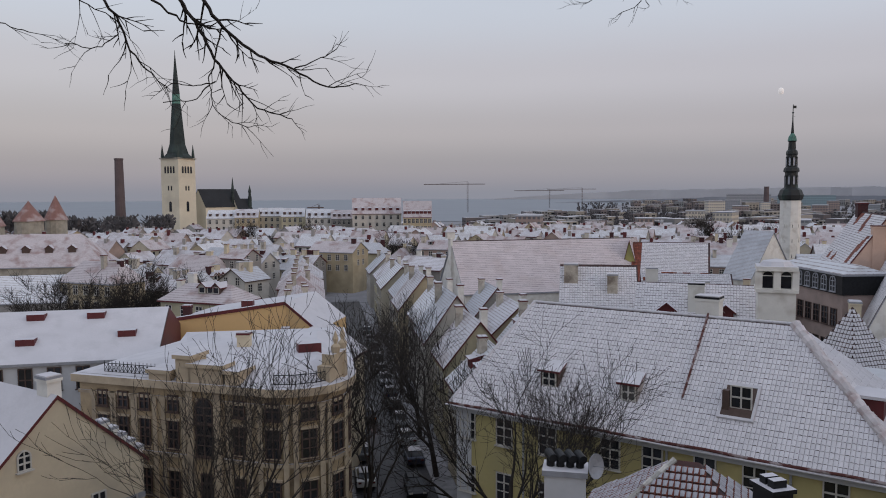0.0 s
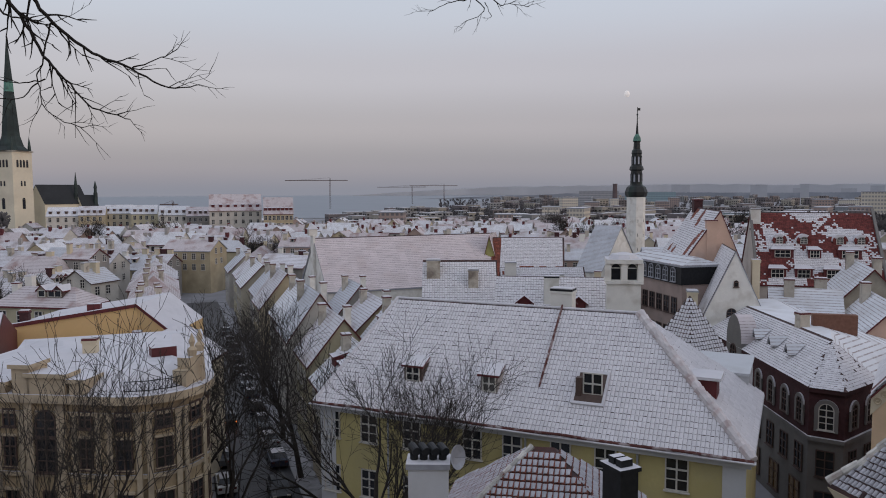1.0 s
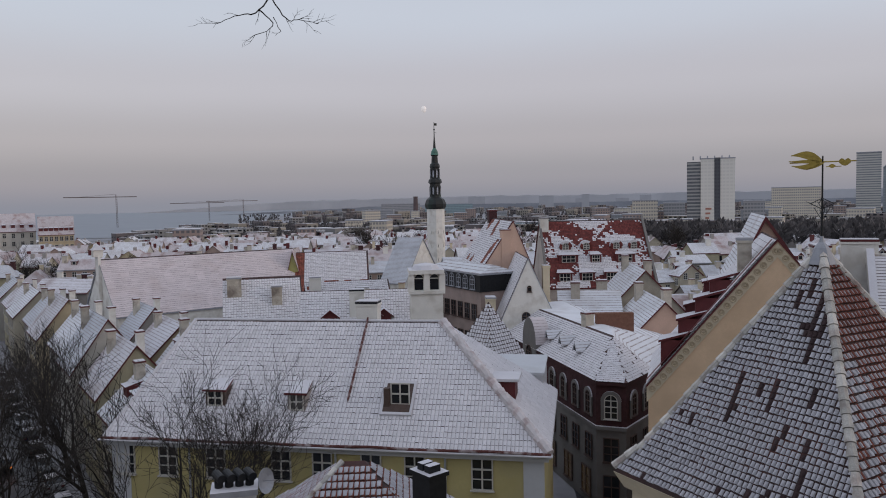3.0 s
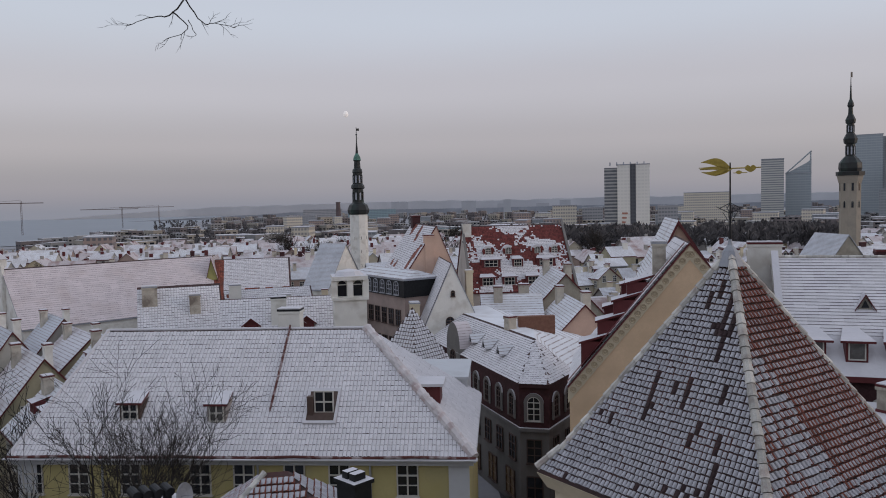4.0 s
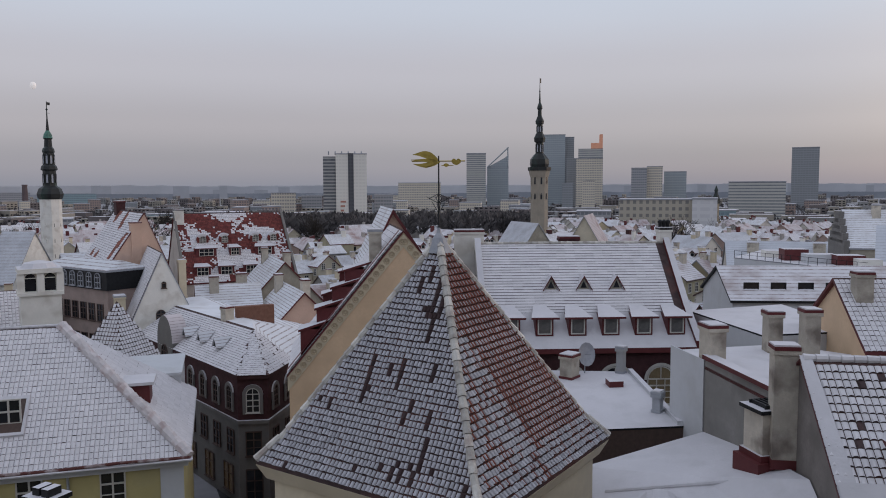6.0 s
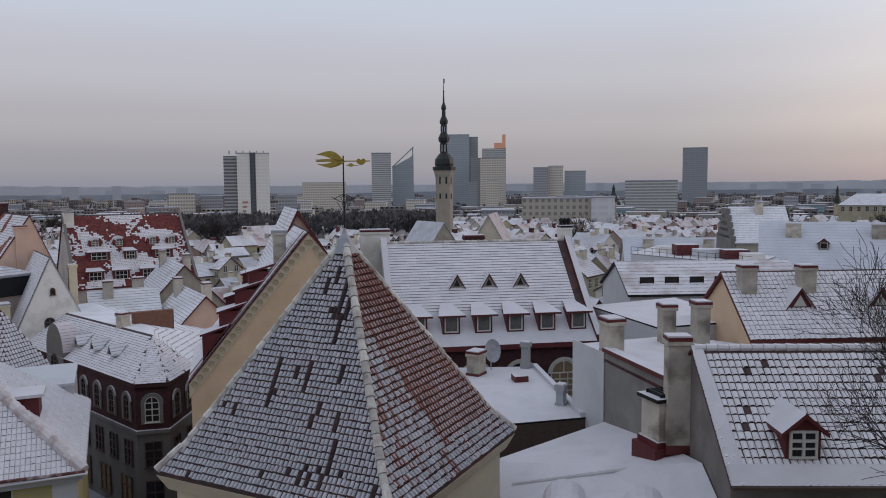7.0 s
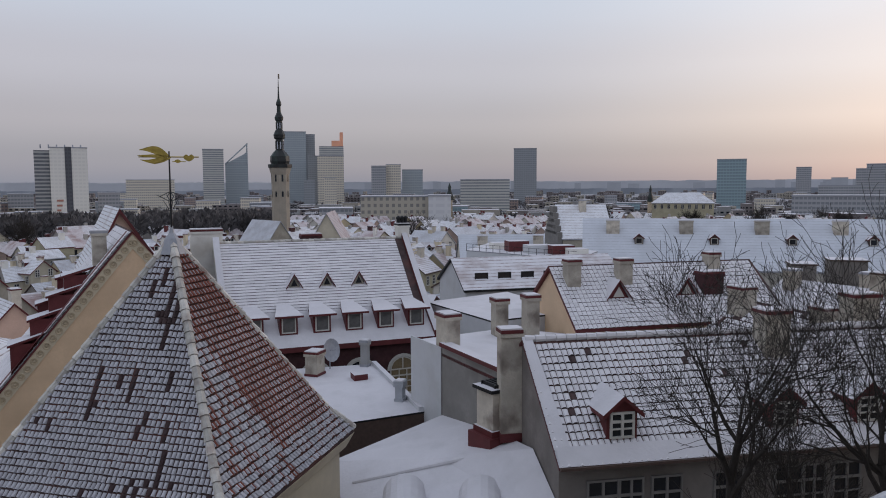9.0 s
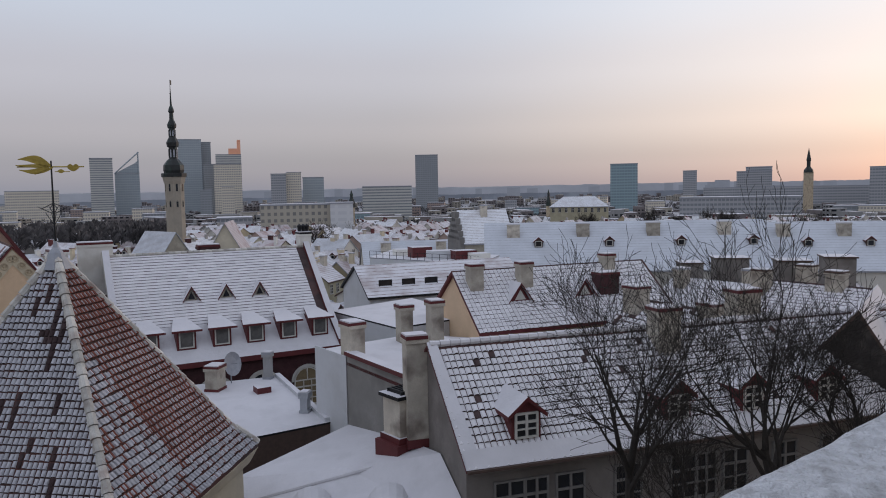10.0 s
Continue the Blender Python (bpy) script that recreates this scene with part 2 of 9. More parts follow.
class Acc:
    """Gathers the faces of one mesh."""

    def __init__(self):
        self.v, self.f, self.m = [], [], []

    def face(self, pts, mi=0):
        k = len(self.v)
        self.v += [tuple(p) for p in pts]
        self.f.append(tuple(range(k, k + len(pts))))
        self.m.append(mi)
        return self

    def box(self, x0, x1, y0, y1, z0, z1, mi=0, top=None):
        p = [(x0, y0), (x1, y0), (x1, y1), (x0, y1)]
        return self.prism(p, z0, z1, mi, top)

    def prism(self, poly, z0, z1, mi=0, top=None, grow=0.0):
        k, n = len(self.v), len(poly)
        cx, cy = sum(p[0] for p in poly) / n, sum(p[1] for p in poly) / n
        self.v += [(x, y, z0) for x, y in poly]
        self.v += [(cx + (x - cx) * (1 + grow), cy + (y - cy) * (1 + grow), z1) for x, y in poly]
        for i in range(n):
            j = (i + 1) % n
            self.f.append((k + i, k + j, k + n + j, k + n + i))
            self.m.append(mi)
        self.f.append(tuple(k + n + i for i in range(n)))
        self.m.append(mi if top is None else top)
        self.f.append(tuple(k + i for i in reversed(range(n))))
        self.m.append(mi)
        return self

    def tube(self, p, q, r0, r1, n=6, mi=0, caps=False):
        p, q = Vector(p), Vector(q)
        d = (q - p).normalized()
        a = d.orthogonal().normalized()
        b = d.cross(a)
        k = len(self.v)
        for c, r in ((p, r0), (q, r1)):
            for i in range(n):
                t = 2 * math.pi * i / n
                self.v.append(tuple(c + (a * math.cos(t) + b * math.sin(t)) * r))
        for i in range(n):
            j = (i + 1) % n
            self.f.append((k + i, k + j, k + n + j, k + n + i))
            self.m.append(mi)
        if caps:
            self.f += [tuple(k + i for i in reversed(range(n))), tuple(k + n + i for i in range(n))]
            self.m += [mi, mi]
        return self

    def pipe(self, pts, r, n=8, mi=0):
        """One bent pipe along points that run mostly along x."""
        k = len(self.v)
        for x, y, z in pts:
            self.v += [(x, y + r * math.cos(2 * math.pi * i / n), z + r * math.sin(2 * math.pi * i / n)) for i in range(n)]
        for q in range(len(pts) - 1):
            for i in range(n):
                j = (i + 1) % n
                self.f.append((k + q * n + i, k + q * n + j, k + q * n + n + j, k + q * n + n + i))
                self.m.append(mi)
        return self

    def lathe(self, prof, n=8, mi=0, turn=0.0, x=0, y=0):
        """prof: (radius, z) or (radius, z, material) from the foot up."""
        k = len(self.v)
        for r, z, *_ in prof:
            for i in range(n):
                t = 2 * math.pi * (i + 0.5) / n + turn
                self.v.append((x + r * math.cos(t), y + r * math.sin(t), z))
        for s in range(len(prof) - 1):
            for i in range(n):
                j = (i + 1) % n
                a = k + s * n
                self.f.append((a + i, a + j, a + n + j, a + n + i))
                self.m.append(prof[s][2] if len(prof[s]) > 2 else mi)
        self.f.append(tuple(k + (len(prof) - 1) * n + i for i in range(n)))
        self.m.append(mi)
        return self

    def mesh(self, name, mats, smooth=False):
        me = bpy.data.meshes.new(name)
        me.from_pydata(self.v, [], self.f)
        for m in mats:
            me.materials.append(m)
        me.polygons.foreach_set("material_index", self.m)
        if smooth:
            me.polygons.foreach_set("use_smooth", [True] * len(self.f))
        me.update()
        return me

    def part(self, name, mats, parent=None, label="", m=None, smooth=False):
        ob = new(name, self.mesh(name, mats if isinstance(mats, (list, tuple)) else [mats], smooth))
        if parent:
            ob.parent = parent
        if m is not None:
            ob.matrix_basis = m
        if label:
            ob["label"] = label
        return ob


def thing(name, x, y, z, turn, label, category, group="", kind=""):
    e = new(name)
    e.matrix_basis = pose(x, y, z, 0, 0, turn)
    return tagged(e, label, category, group, kind)


CACHE = {}


def shared(key, make):
    if key not in CACHE:
        CACHE[key] = make()
    return CACHE[key]


def lattice(xs, zs, solid, y0, y1):
    """A pierced board: the solid cells of a grid, welded into one piece with its reveals."""
    a = Acc()
    nx, nz = len(xs), len(zs)
    for y in (y0, y1):
        a.v += [(x, y, z) for z in zs for x in xs]
    k = nx * nz
    full = lambda i, j: 0 <= i < nx - 1 and 0 <= j < nz - 1 and solid(i, j)
    for j in range(nz - 1):
        for i in range(nx - 1):
            if not full(i, j):
                continue
            p, q, r, t = j * nx + i, j * nx + i + 1, (j + 1) * nx + i + 1, (j + 1) * nx + i
            a.f += [(p, q, r, t), (t + k, r + k, q + k, p + k)]
            for di, dj, m, n in ((0, -1, p, q), (1, 0, q, r), (0, 1, r, t), (-1, 0, t, p)):
                if not full(i + di, j + dj):
                    a.f.append((n, m, m + k, n + k))
    a.m = [0] * len(a.f)
    return a


def window_meshes(w, h, cols, rows, arch, sill):
    t, b = 0.075, 0.03
    top = h - w / 2 if arch else h
    xs, zs = [-w / 2 - t, -w / 2], [-t, 0]
    for i in range(1, cols):
        x, bb = -w / 2 + w * i / cols, b * 1.5 if cols % 2 == 0 and i == cols // 2 else b
        xs += [x - bb, x + bb]
    for i in range(1, rows):
        z, bb = top * i / rows, b * 1.5 if i == rows - 1 else b * 0.8
        zs += [z - bb, z + bb]
    xs += [w / 2, w / 2 + t]
    zs += [top, top + t]
    f = lattice(xs, zs, lambda i, j: i % 2 == 0 or j % 2 == 0, -0.09, 0.02)
    p = Acc()
    if not arch:
        p.box(-w / 2, w / 2, -0.02, 0.015, 0, h)
    else:
        n = 10
        arc = [(math.cos(math.pi * i / n), math.sin(math.pi * i / n)) for i in range(n + 1)]
        r0, r1 = w / 2, w / 2 + t
        k = len(f.v)
        for a, c in arc:
            f.v += [(a * r0, -0.092, top + c * r0), (a * r1, -0.092, top + c * r1), (a * r1, 0.02, top + c * r1), (a * r0, 0.02, top + c * r0)]
        for i in range(n):
            for u in range(3):
                f.f.append((k + 4 * i + u, k + 4 * i + u + 1, k + 4 * i + u + 5, k + 4 * i + u + 4))
                f.m.append(0)
            f.f.append((k + 4 * i + 3, k + 4 * i, k + 4 * i + 4, k + 4 * i + 7))
            f.m.append(0)
        if cols > 1:
            f.box(-b, b, -0.085, -0.025, top + t, h)
        p.face([(-w / 2, -0.02, 0), (w / 2, -0.02, 0)] + [(a * r0, -0.02, top + c * r0) for a, c in arc])
    if sill:
        f.box(-w / 2 - 0.15, w / 2 + 0.15, -0.2, 0.02, -t - 0.06, -t)
    return f, p


def window(parent, x, y, z, w=1.0, h=1.5, turn=0, cols=2, rows=3, arch=False, frame_mat=None, glass=None, near=False, sill=True, name="window"):
    """A casement whose outer face looks along -y (turned by turn); x, y, z is the middle of its foot."""
    fm, gm = frame_mat or FRAME, glass or GLASS
    key = (round(w, 2), round(h, 2), cols, rows, arch, fm.name, gm.name, near, sill)

    def make():
        f, p = window_meshes(w, h, cols, rows, arch, sill)
        if near:
            return f.mesh("frame", [fm]), p.mesh("pane", [gm])
        k = len(f.v)
        f.v += p.v
        f.f += [tuple(i + k for i in q) for q in p.f]
        f.m += [1] * len(p.f)
        return f.mesh("window", [fm, gm])

    got = shared(key, make)
    if near:
        ob = new(name, got[0])
        pane = new("pane", got[1])
        pane.parent = ob
    else:
        ob = new(name, got)
    ob.parent = parent
    ob.matrix_basis = pose(x, y, z, 0, 0, turn)
    return ob


def chimney(parent, x, y, z0, z1, w=0.9, d=0.7, m=None, cap=None, pots=0, name="chimney", turn=0, label=""):
    """A stack with a corbelled head, a cap and snow on it; parts of one mesh but for the pots."""
    a = Acc()
    a.box(-w / 2, w / 2, -d / 2, d / 2, z0, z1 - 0.3)
    a.box(-w / 2 - 0.07, w / 2 + 0.07, -d / 2 - 0.07, d / 2 + 0.07, z1 - 0.3, z1 - 0.14)
    a.box(-w / 2 - 0.03, w / 2 + 0.03, -d / 2 - 0.09, d / 2 + 0.09, z1 - 0.14, z1, 1)
    a.box(-w / 2 - 0.02, w / 2 + 0.02, -d / 2 - 0.02, d / 2 + 0.02, z1, z1 + 0.06, 2)
    a.box(-w / 2 - 0.05, w / 2 + 0.05, -d / 2 - 0.05, d / 2 + 0.05, z0, z0 + 0.35, 1)
    ob = a.part(name, [m or CHBRICK, cap or REDMETAL, SNOW], parent, label, pose(x, y, 0, 0, 0, turn))
    for i in range(pots):
        p = Acc().lathe([(0.13, z1 + 0.02), (0.15, z1 + 0.35), (0.19, z1 + 0.38), (0.19, z1 + 0.5), (0.05, z1 + 0.62)], 10)
        p.part("pot", BLACKMETAL, ob, "", pose((i - (pots - 1) / 2) * w / pots, 0, 0))
    return ob


def tile_field(p0, u, v, length, height, tw, th, inside, kind, acc, thick=0.07, cover=(0.86, 0.86)):
    """Rows of tiles on a slope: p0 its lower corner, u along the eave, v up the slope. kind(a, b): 0 snowed, 1 bare, 2 half bare.
    Material 0 is snow, 1 clay."""
    p0, u, v = Vector(p0), Vector(u).normalized(), Vector(v).normalized()
    nrm = u.cross(v).normalized()
    cu, cv = cover
    rows, cols = int(height / th), int(length / tw)
    for r in range(rows):
        for c in range(cols):
            a, b = (c + 0.5) * tw, (r + 0.5) * th
            if not inside(a, b):
                continue
            k = kind(a, b)
            jt = random.uniform(0.85, 1.15) if tw < 0.6 else 1.0
            add_tile(acc, p0 + u * (a - tw * cu / 2) + v * (r * th + (random.uniform(-0.015, 0.015) if tw < 0.6 else 0)), u * tw * cu, v * th * (cv + 0.06), nrm, thick * jt, k)


def add_tile(acc, o, u, v, n, t, k):
    if k == 2:
        bump(acc, o, u, v, n, t * 0.75, 1)
        bump(acc, o + n * t * 0.12 + v * 0.04, u * 0.52, v * 0.95, n, t * 0.95, 0)
    elif 4 <= k < 5:
        # bare rib with a strip of snow lying in the pan beside it, as wide as the fraction says
        w = k - 4
        bump(acc, o + u * 0.12, u * 0.88, v * 1.12, n, t, 1)
        acc_strip(acc, o - u * 0.12 + n * t * 0.3 + v * 0.14, u * (w + 0.12), v * 0.84, n, t * (0.35 + 0.5 * w))
    else:
        bump(acc, o, u, v, n, t * (0.7 if k else 1.0), 2 if k == 3 else k)


def acc_strip(acc, o, u, v, n, t):
    k = len(acc.v)
    for e in (0.0, 1.0):
        for a, h in ((0, 0.0), (0.35, 1.0), (0.75, 0.9), (1, 0.2)):
            acc.v.append(tuple(o + u * a + v * e + n * (t * h * (1 - 0.5 * e) + 0.016)))
    for i in range(3):
        acc.f.append((k + i, k + i + 1, k + 5 + i, k + 4 + i))
        acc.m.append(0)
    acc.f.append((k + 3, k + 2, k + 1, k))
    acc.m.append(0)


DASH = [0.78]      # share of broad courses whose dark nose shows


def bump(acc, o, u, v, n, t, mi):
    if u.length > 0.6:
        k = len(acc.v)
        acc.v += [tuple(o + n * 0.012), tuple(o + u + n * 0.012), tuple(o + u + n * (t + 0.012)), tuple(o + n * (t + 0.012)), tuple(o + u + v + n * 0.014), tuple(o + v + n * 0.014)]
        acc.f += [(k, k + 1, k + 2, k + 3), (k + 3, k + 2, k + 4, k + 5)]
        acc.m += [2 if random.random() < DASH[0] else mi, mi]
        return
    prof = ((0, 0.0), (0.22, 0.8), (0.5, 1.0), (0.8, 0.75), (1, 0.0))
    k = len(acc.v)
    for e, s in ((0.0, 1.0), (1.0, 0.45)):
        for a, h in prof:
            acc.v.append(tuple(o + u * a + v * e + n * (t * h * s + 0.012)))
    for i in range(4):
        acc.f.append((k + i, k + i + 1, k + 6 + i, k + 5 + i))
        acc.m.append(2 if i == 3 and not mi and t > 0.09 and random.random() < 0.6 else mi)
    if mi or t > 0.066:
        acc.f.append((k + 4, k + 3, k + 2, k + 1, k))
        acc.m.append(2)
    else:
        # snow hangs over part of the tile's nose
        acc.f += [(k + 2, k + 1, k), (k + 4, k + 3, k + 2, k)]
        acc.m += [0, 2 if random.random() < 0.8 else 0]


def gable_house(name, A, B, zr, ze, rf, rb, base=0.0, wall=None, roof=None, hips=(0, 0), over=0.35, tile=None, trim=None, label="", category="house", group="", gable_over=0.25, wall_label="", thick=0.22, tmats=None):
    """A house by its ridge: A and B its ends (left and right from the terrace), run to the front and back eaves, hips as insets.
    Local frame: x along the ridge, -y to the front, z from the base."""
    A, B = Vector(A), Vector(B)
    d = B - A
    lr = d.length
    mid = (A + B) / 2
    e = thing(name, mid.x, mid.y, base, math.degrees(math.atan2(d.y, d.x)), label, category, group)
    h, g = zr - base, ze - base
    ha, hb = hips
    x0, x1 = -lr / 2 - ha, lr / 2 + hb
    wall, roof, trim = wall or CREAM, roof or SNOW, trim or REDMETAL
    s = (h - g) / rf
    w = Acc()
    if not ha and not hb:
        pent = [(-rf, 0), (rb, 0), (rb, g - 0.05), (0, h - 0.12), (-rf, g - 0.05)]
        for x, rev in ((x0, True), (x1, False)):
            pts = [(x, y, z) for y, z in pent]
            w.face(pts[::-1] if rev else pts)
        w.face([(x0, -rf, 0), (x1, -rf, 0), (x1, -rf, g), (x0, -rf, g)])
        w.face([(x1, rb, 0), (x0, rb, 0), (x0, rb, g), (x1, rb, g)])
    else:
        w.box(x0, x1, -rf, rb, 0, g - 0.02)
        if not ha:
            w.face([(x0, -rf, g - 0.05), (x0, 0, h - 0.12), (x0, rb, g - 0.05)])
        if not hb:
            w.face([(x1, -rf, g - 0.05), (x1, rb, g - 0.05), (x1, 0, h - 0.12)])
    w.part("wall", wall, e, wall_label)
    of = over
    zf, zb = g - of * s, g - of * (h - g) / rb
    oa = gable_over if not ha else of
    ob_ = gable_over if not hb else of
    ea, eb = x0 - oa, x1 + ob_
    ra, rb_ = (ea if not ha else -lr / 2), (eb if not hb else lr / 2)
    top = [(ea, -rf - of, zf), (eb, -rf - of, zf), (eb, rb + of, zb), (ea, rb + of, zb), (ra, 0, h), (rb_, 0, h)]
    bot = [(x, y, z - thick) for x, y, z in top]
    r = Acc()
    r.v = top + bot
    r.f = [(0, 1, 5, 4), (2, 3, 4, 5), (1, 2, 5), (3, 0, 4), (0, 6, 7, 1), (2, 8, 9, 3), (6, 10, 11, 7), (8, 11, 10, 9)]
    r.m = [0, 0, 0, 0, 1, 1, 1, 1]
    if not hb:
        r.f[2] = (1, 7, 11, 5)
        r.m[2] = 1
        r.f.append((5, 11, 8, 2))
        r.m.append(1)
    else:
        r.f.append((1, 7, 8, 2))
        r.m.append(1)
    if not ha:
        r.f[3] = (4, 10, 6, 0)
        r.m[3] = 1
        r.f.append((3, 9, 10, 4))
        r.m.append(1)
    else:
        r.f.append((3, 9, 6, 0))
        r.m.append(1)
    rf_ob = r.part("roof", [DARKCLAY if tile else roof, trim], e)
    if tile:
        tw, th, kind = tile[:3]
        sl = math.hypot(rf + of, h - zf)
        acc = Acc()
        L = eb - ea
        tile_field((ea, -rf - of, zf), (1, 0, 0), (0, rf + of, h - zf), L, sl, tw, th,
                   lambda a, b: (ra - ea) * b / sl < a < L - (eb - rb_) * b / sl, kind, acc, *tile[3:])
        if hb:
            sl2 = math.hypot(hb + of, h - zf)
            W = rf + rb + 2 * of
            tile_field((eb, -rf - of, zf), (0, 1, 0), (-(hb + of), 0, h - zf), W, sl2, tw, th,
                       lambda a, b: (rf + of) * b / sl2 < a < W - (rb + of) * b / sl2, kind, acc, *tile[3:])
        if ha:
            sl2 = math.hypot(ha + of, h - zf)
            W = rf + rb + 2 * of
            tile_field((ea, rb + of, zf), (0, -1, 0), (ha + of, 0, h - zf), W, sl2, tw, th,
                       lambda a, b: (rb + of) * b / sl2 < a < W - (rf + of) * b / sl2, kind, acc, *tile[3:])
        t = acc.part("tiles", tmats or TILES, rf_ob, "rows of snow-dusted clay pantiles")
        t["kind"] = "stuff"
    e["dims"] = (x0, x1, rf, rb, g, h)
    return e


def ridge_cap(parent, p, q, r=0.16, m=None, name="ridge_tiles"):
    a = Acc()
    p, q = Vector(p), Vector(q)
    n = max(1, int((q - p).length / 0.42))
    for i in range(n):
        s, t = p.lerp(q, i / n), p.lerp(q, (i + 0.96) / n)
        a.tube(s, t, r * random.uniform(1.0, 1.12), r * random.uniform(0.82, 0.92), 8, 0, True)
    return a.part(name, m or SNOW, parent)


def dormer(parent, x, yf, z, w, h, slope, style="shed", wall=None, roof=None, wcols=2, wrows=2, glass=None, fr=None, win=True, over=0.18):
    """On the front slope: front face at y = yf, foot at z; the cheeks run back into the roof. slope: rise over run of the roof."""
    wall = wall or REDMETAL
    b, r = Acc(), Acc()
    depth = h / slope
    hw = w / 2
    if style == "tri":
        pk = z + h
        dp = h / slope
        b.face([(x - hw, yf, z), (x + hw, yf, z), (x, yf, pk - 0.05)])
        r.face([(x - hw - over, yf - over, z), (x, yf - over, pk + 0.06), (x, yf + dp, pk + 0.06), (x - hw - 0.1, yf + 0.2, z)])
        r.face([(x, yf - over, pk + 0.06), (x + hw + over, yf - over, z), (x + hw + 0.1, yf + 0.2, z), (x, yf + dp, pk + 0.06)])
        r.face([(x - hw - over, yf - over, z - 0.12), (x, yf - over, pk - 0.08), (x, yf - over, pk + 0.06), (x - hw - over, yf - over, z)], 1)
        r.face([(x, yf - over, pk - 0.08), (x + hw + over, yf - over, z - 0.12), (x + hw + over, yf - over, z), (x, yf - over, pk + 0.06)], 1)
    else:
        b.v += [(x - hw, yf, z), (x + hw, yf, z), (x + hw, yf, z + h), (x - hw, yf, z + h), (x - hw, yf + depth, z + h), (x + hw, yf + depth, z + h)]
        b.f += [(0, 1, 2, 3), (1, 5, 2), (0, 3, 4)]
        b.m += [0, 0, 0]
        if style == "shed":
            rise = 0.30 * h
            dp = (h + rise) / slope
            z0 = z + h
            pts = [(x - hw - over, yf - over, z0 - 0.02), (x + hw + over, yf - over, z0 - 0.02), (x + hw * 0.75, yf + dp, z0 + rise), (x - hw * 0.75, yf + dp, z0 + rise)]
            r.face(pts)
            r.face([(q[0], q[1], q[2] - 0.14) for q in pts[:2]] + [pts[1], pts[0]], 1)
            for i, j in ((1, 2), (3, 0)):
                r.face([(pts[i][0], pts[i][1], pts[i][2] - 0.14), (pts[j][0], pts[j][1], pts[j][2] - 0.14), pts[j], pts[i]], 1)
        else:
            gh = hw * 0.85
            dp = (h + gh) / slope
            dl = h / slope
            zt = z + h
            b.face([(x - hw, yf, zt), (x + hw, yf, zt), (x, yf, zt + gh)])
            for sgn in (-1, 1):
                lo, lo2 = (x + sgn * (hw + over), yf - over, zt - 0.12), (x + sgn * (hw + over), yf + dl, zt - 0.12)
                hi, hi2 = (x, yf - over, zt + gh + 0.05), (x, yf + dp, zt + gh + 0.05)
                r.face([lo, hi, hi2, lo2] if sgn < 0 else [hi, lo, lo2, hi2])
                dn = lambda p: (p[0], p[1], p[2] - 0.16)
                r.face([dn(lo), dn(hi), hi, lo], 1)
                r.face([dn(lo), lo, lo2, dn(lo2)], 1)
    ob = b.part("dormer", wall, parent)
    r.part("dormer_roof", [roof or SNOW, REDMETAL], ob)
    if win and style != "tri":
        window(ob, x, yf, z + 0.15 * h, w * 0.66, h * 0.72, 0, wcols, wrows, frame_mat=fr, glass=glass, sill=False, name="dormer_window")
    if win and style == "tri":
        Acc().face([(x - hw * 0.55, yf - 0.03, z + 0.12), (x + hw * 0.55, yf - 0.03, z + 0.12), (x, yf - 0.03, z + h * 0.66)]).part("pane", glass or GLASS, ob)
    return ob


def eyebrow(parent, x, yf, z, w, h, slope):
    """A round-headed dormer with a snow-capped hood and a pale round window."""
    n, hw = 10, w / 2
    arc = [(math.cos(math.pi * i / n), math.sin(math.pi * i / n)) for i in range(n + 1)]
    b, r = Acc(), Acc()
    b.face([(x - hw, yf, z), (x + hw, yf, z)] + [(x + hw * a, yf, z + h - hw + hw * c) for a, c in arc])
    for (a, c), (a2, c2) in zip(arc, arc[1:]):
        o = hw + 0.22
        p, q = (x + o * a, z + h - hw + o * c), (x + o * a2, z + h - hw + o * c2)
        dp, dq = (p[1] - z) / slope, (q[1] - z) / slope
        r.face([(p[0], yf - 0.2, p[1]), (p[0], yf + dp, p[1]), (q[0], yf + dq, q[1]), (q[0], yf - 0.2, q[1])])
        i1, i2 = (x + hw * 0.8 * a, z + h - hw + hw * 0.8 * c), (x + hw * 0.8 * a2, z + h - hw + hw * 0.8 * c2)
        r.face([(p[0], yf - 0.2, p[1]), (q[0], yf - 0.2, q[1]), (i2[0], yf - 0.2, i2[1]), (i1[0], yf - 0.2, i1[1])], 1 if c < 0.6 else 0)
    ob = b.part("dormer", OXBLOOD, parent)
    r.part("hood", [SNOW, OXBLOOD], ob)
    window(ob, x, yf, z + 0.15, w * 0.5, h * 0.72, 0, 2, 2, True, FRAME, SHADEGLASS, sill=False, name="dormer_window")
    return ob


def ground_z(x, y):
    r = math.hypot(x, y)
    t = min(1, max(0, (r - 170) / 700))
    return -4 * t * t * (3 - 2 * t)


def snow_noise(scale, level, seed=0.0):
    """A tile kind by smooth noise: bare where it runs high."""
    return lambda a, b: 1 if noise.noise(Vector((a * scale, b * scale, seed))) + random.uniform(-0.12, 0.12) > level else 0


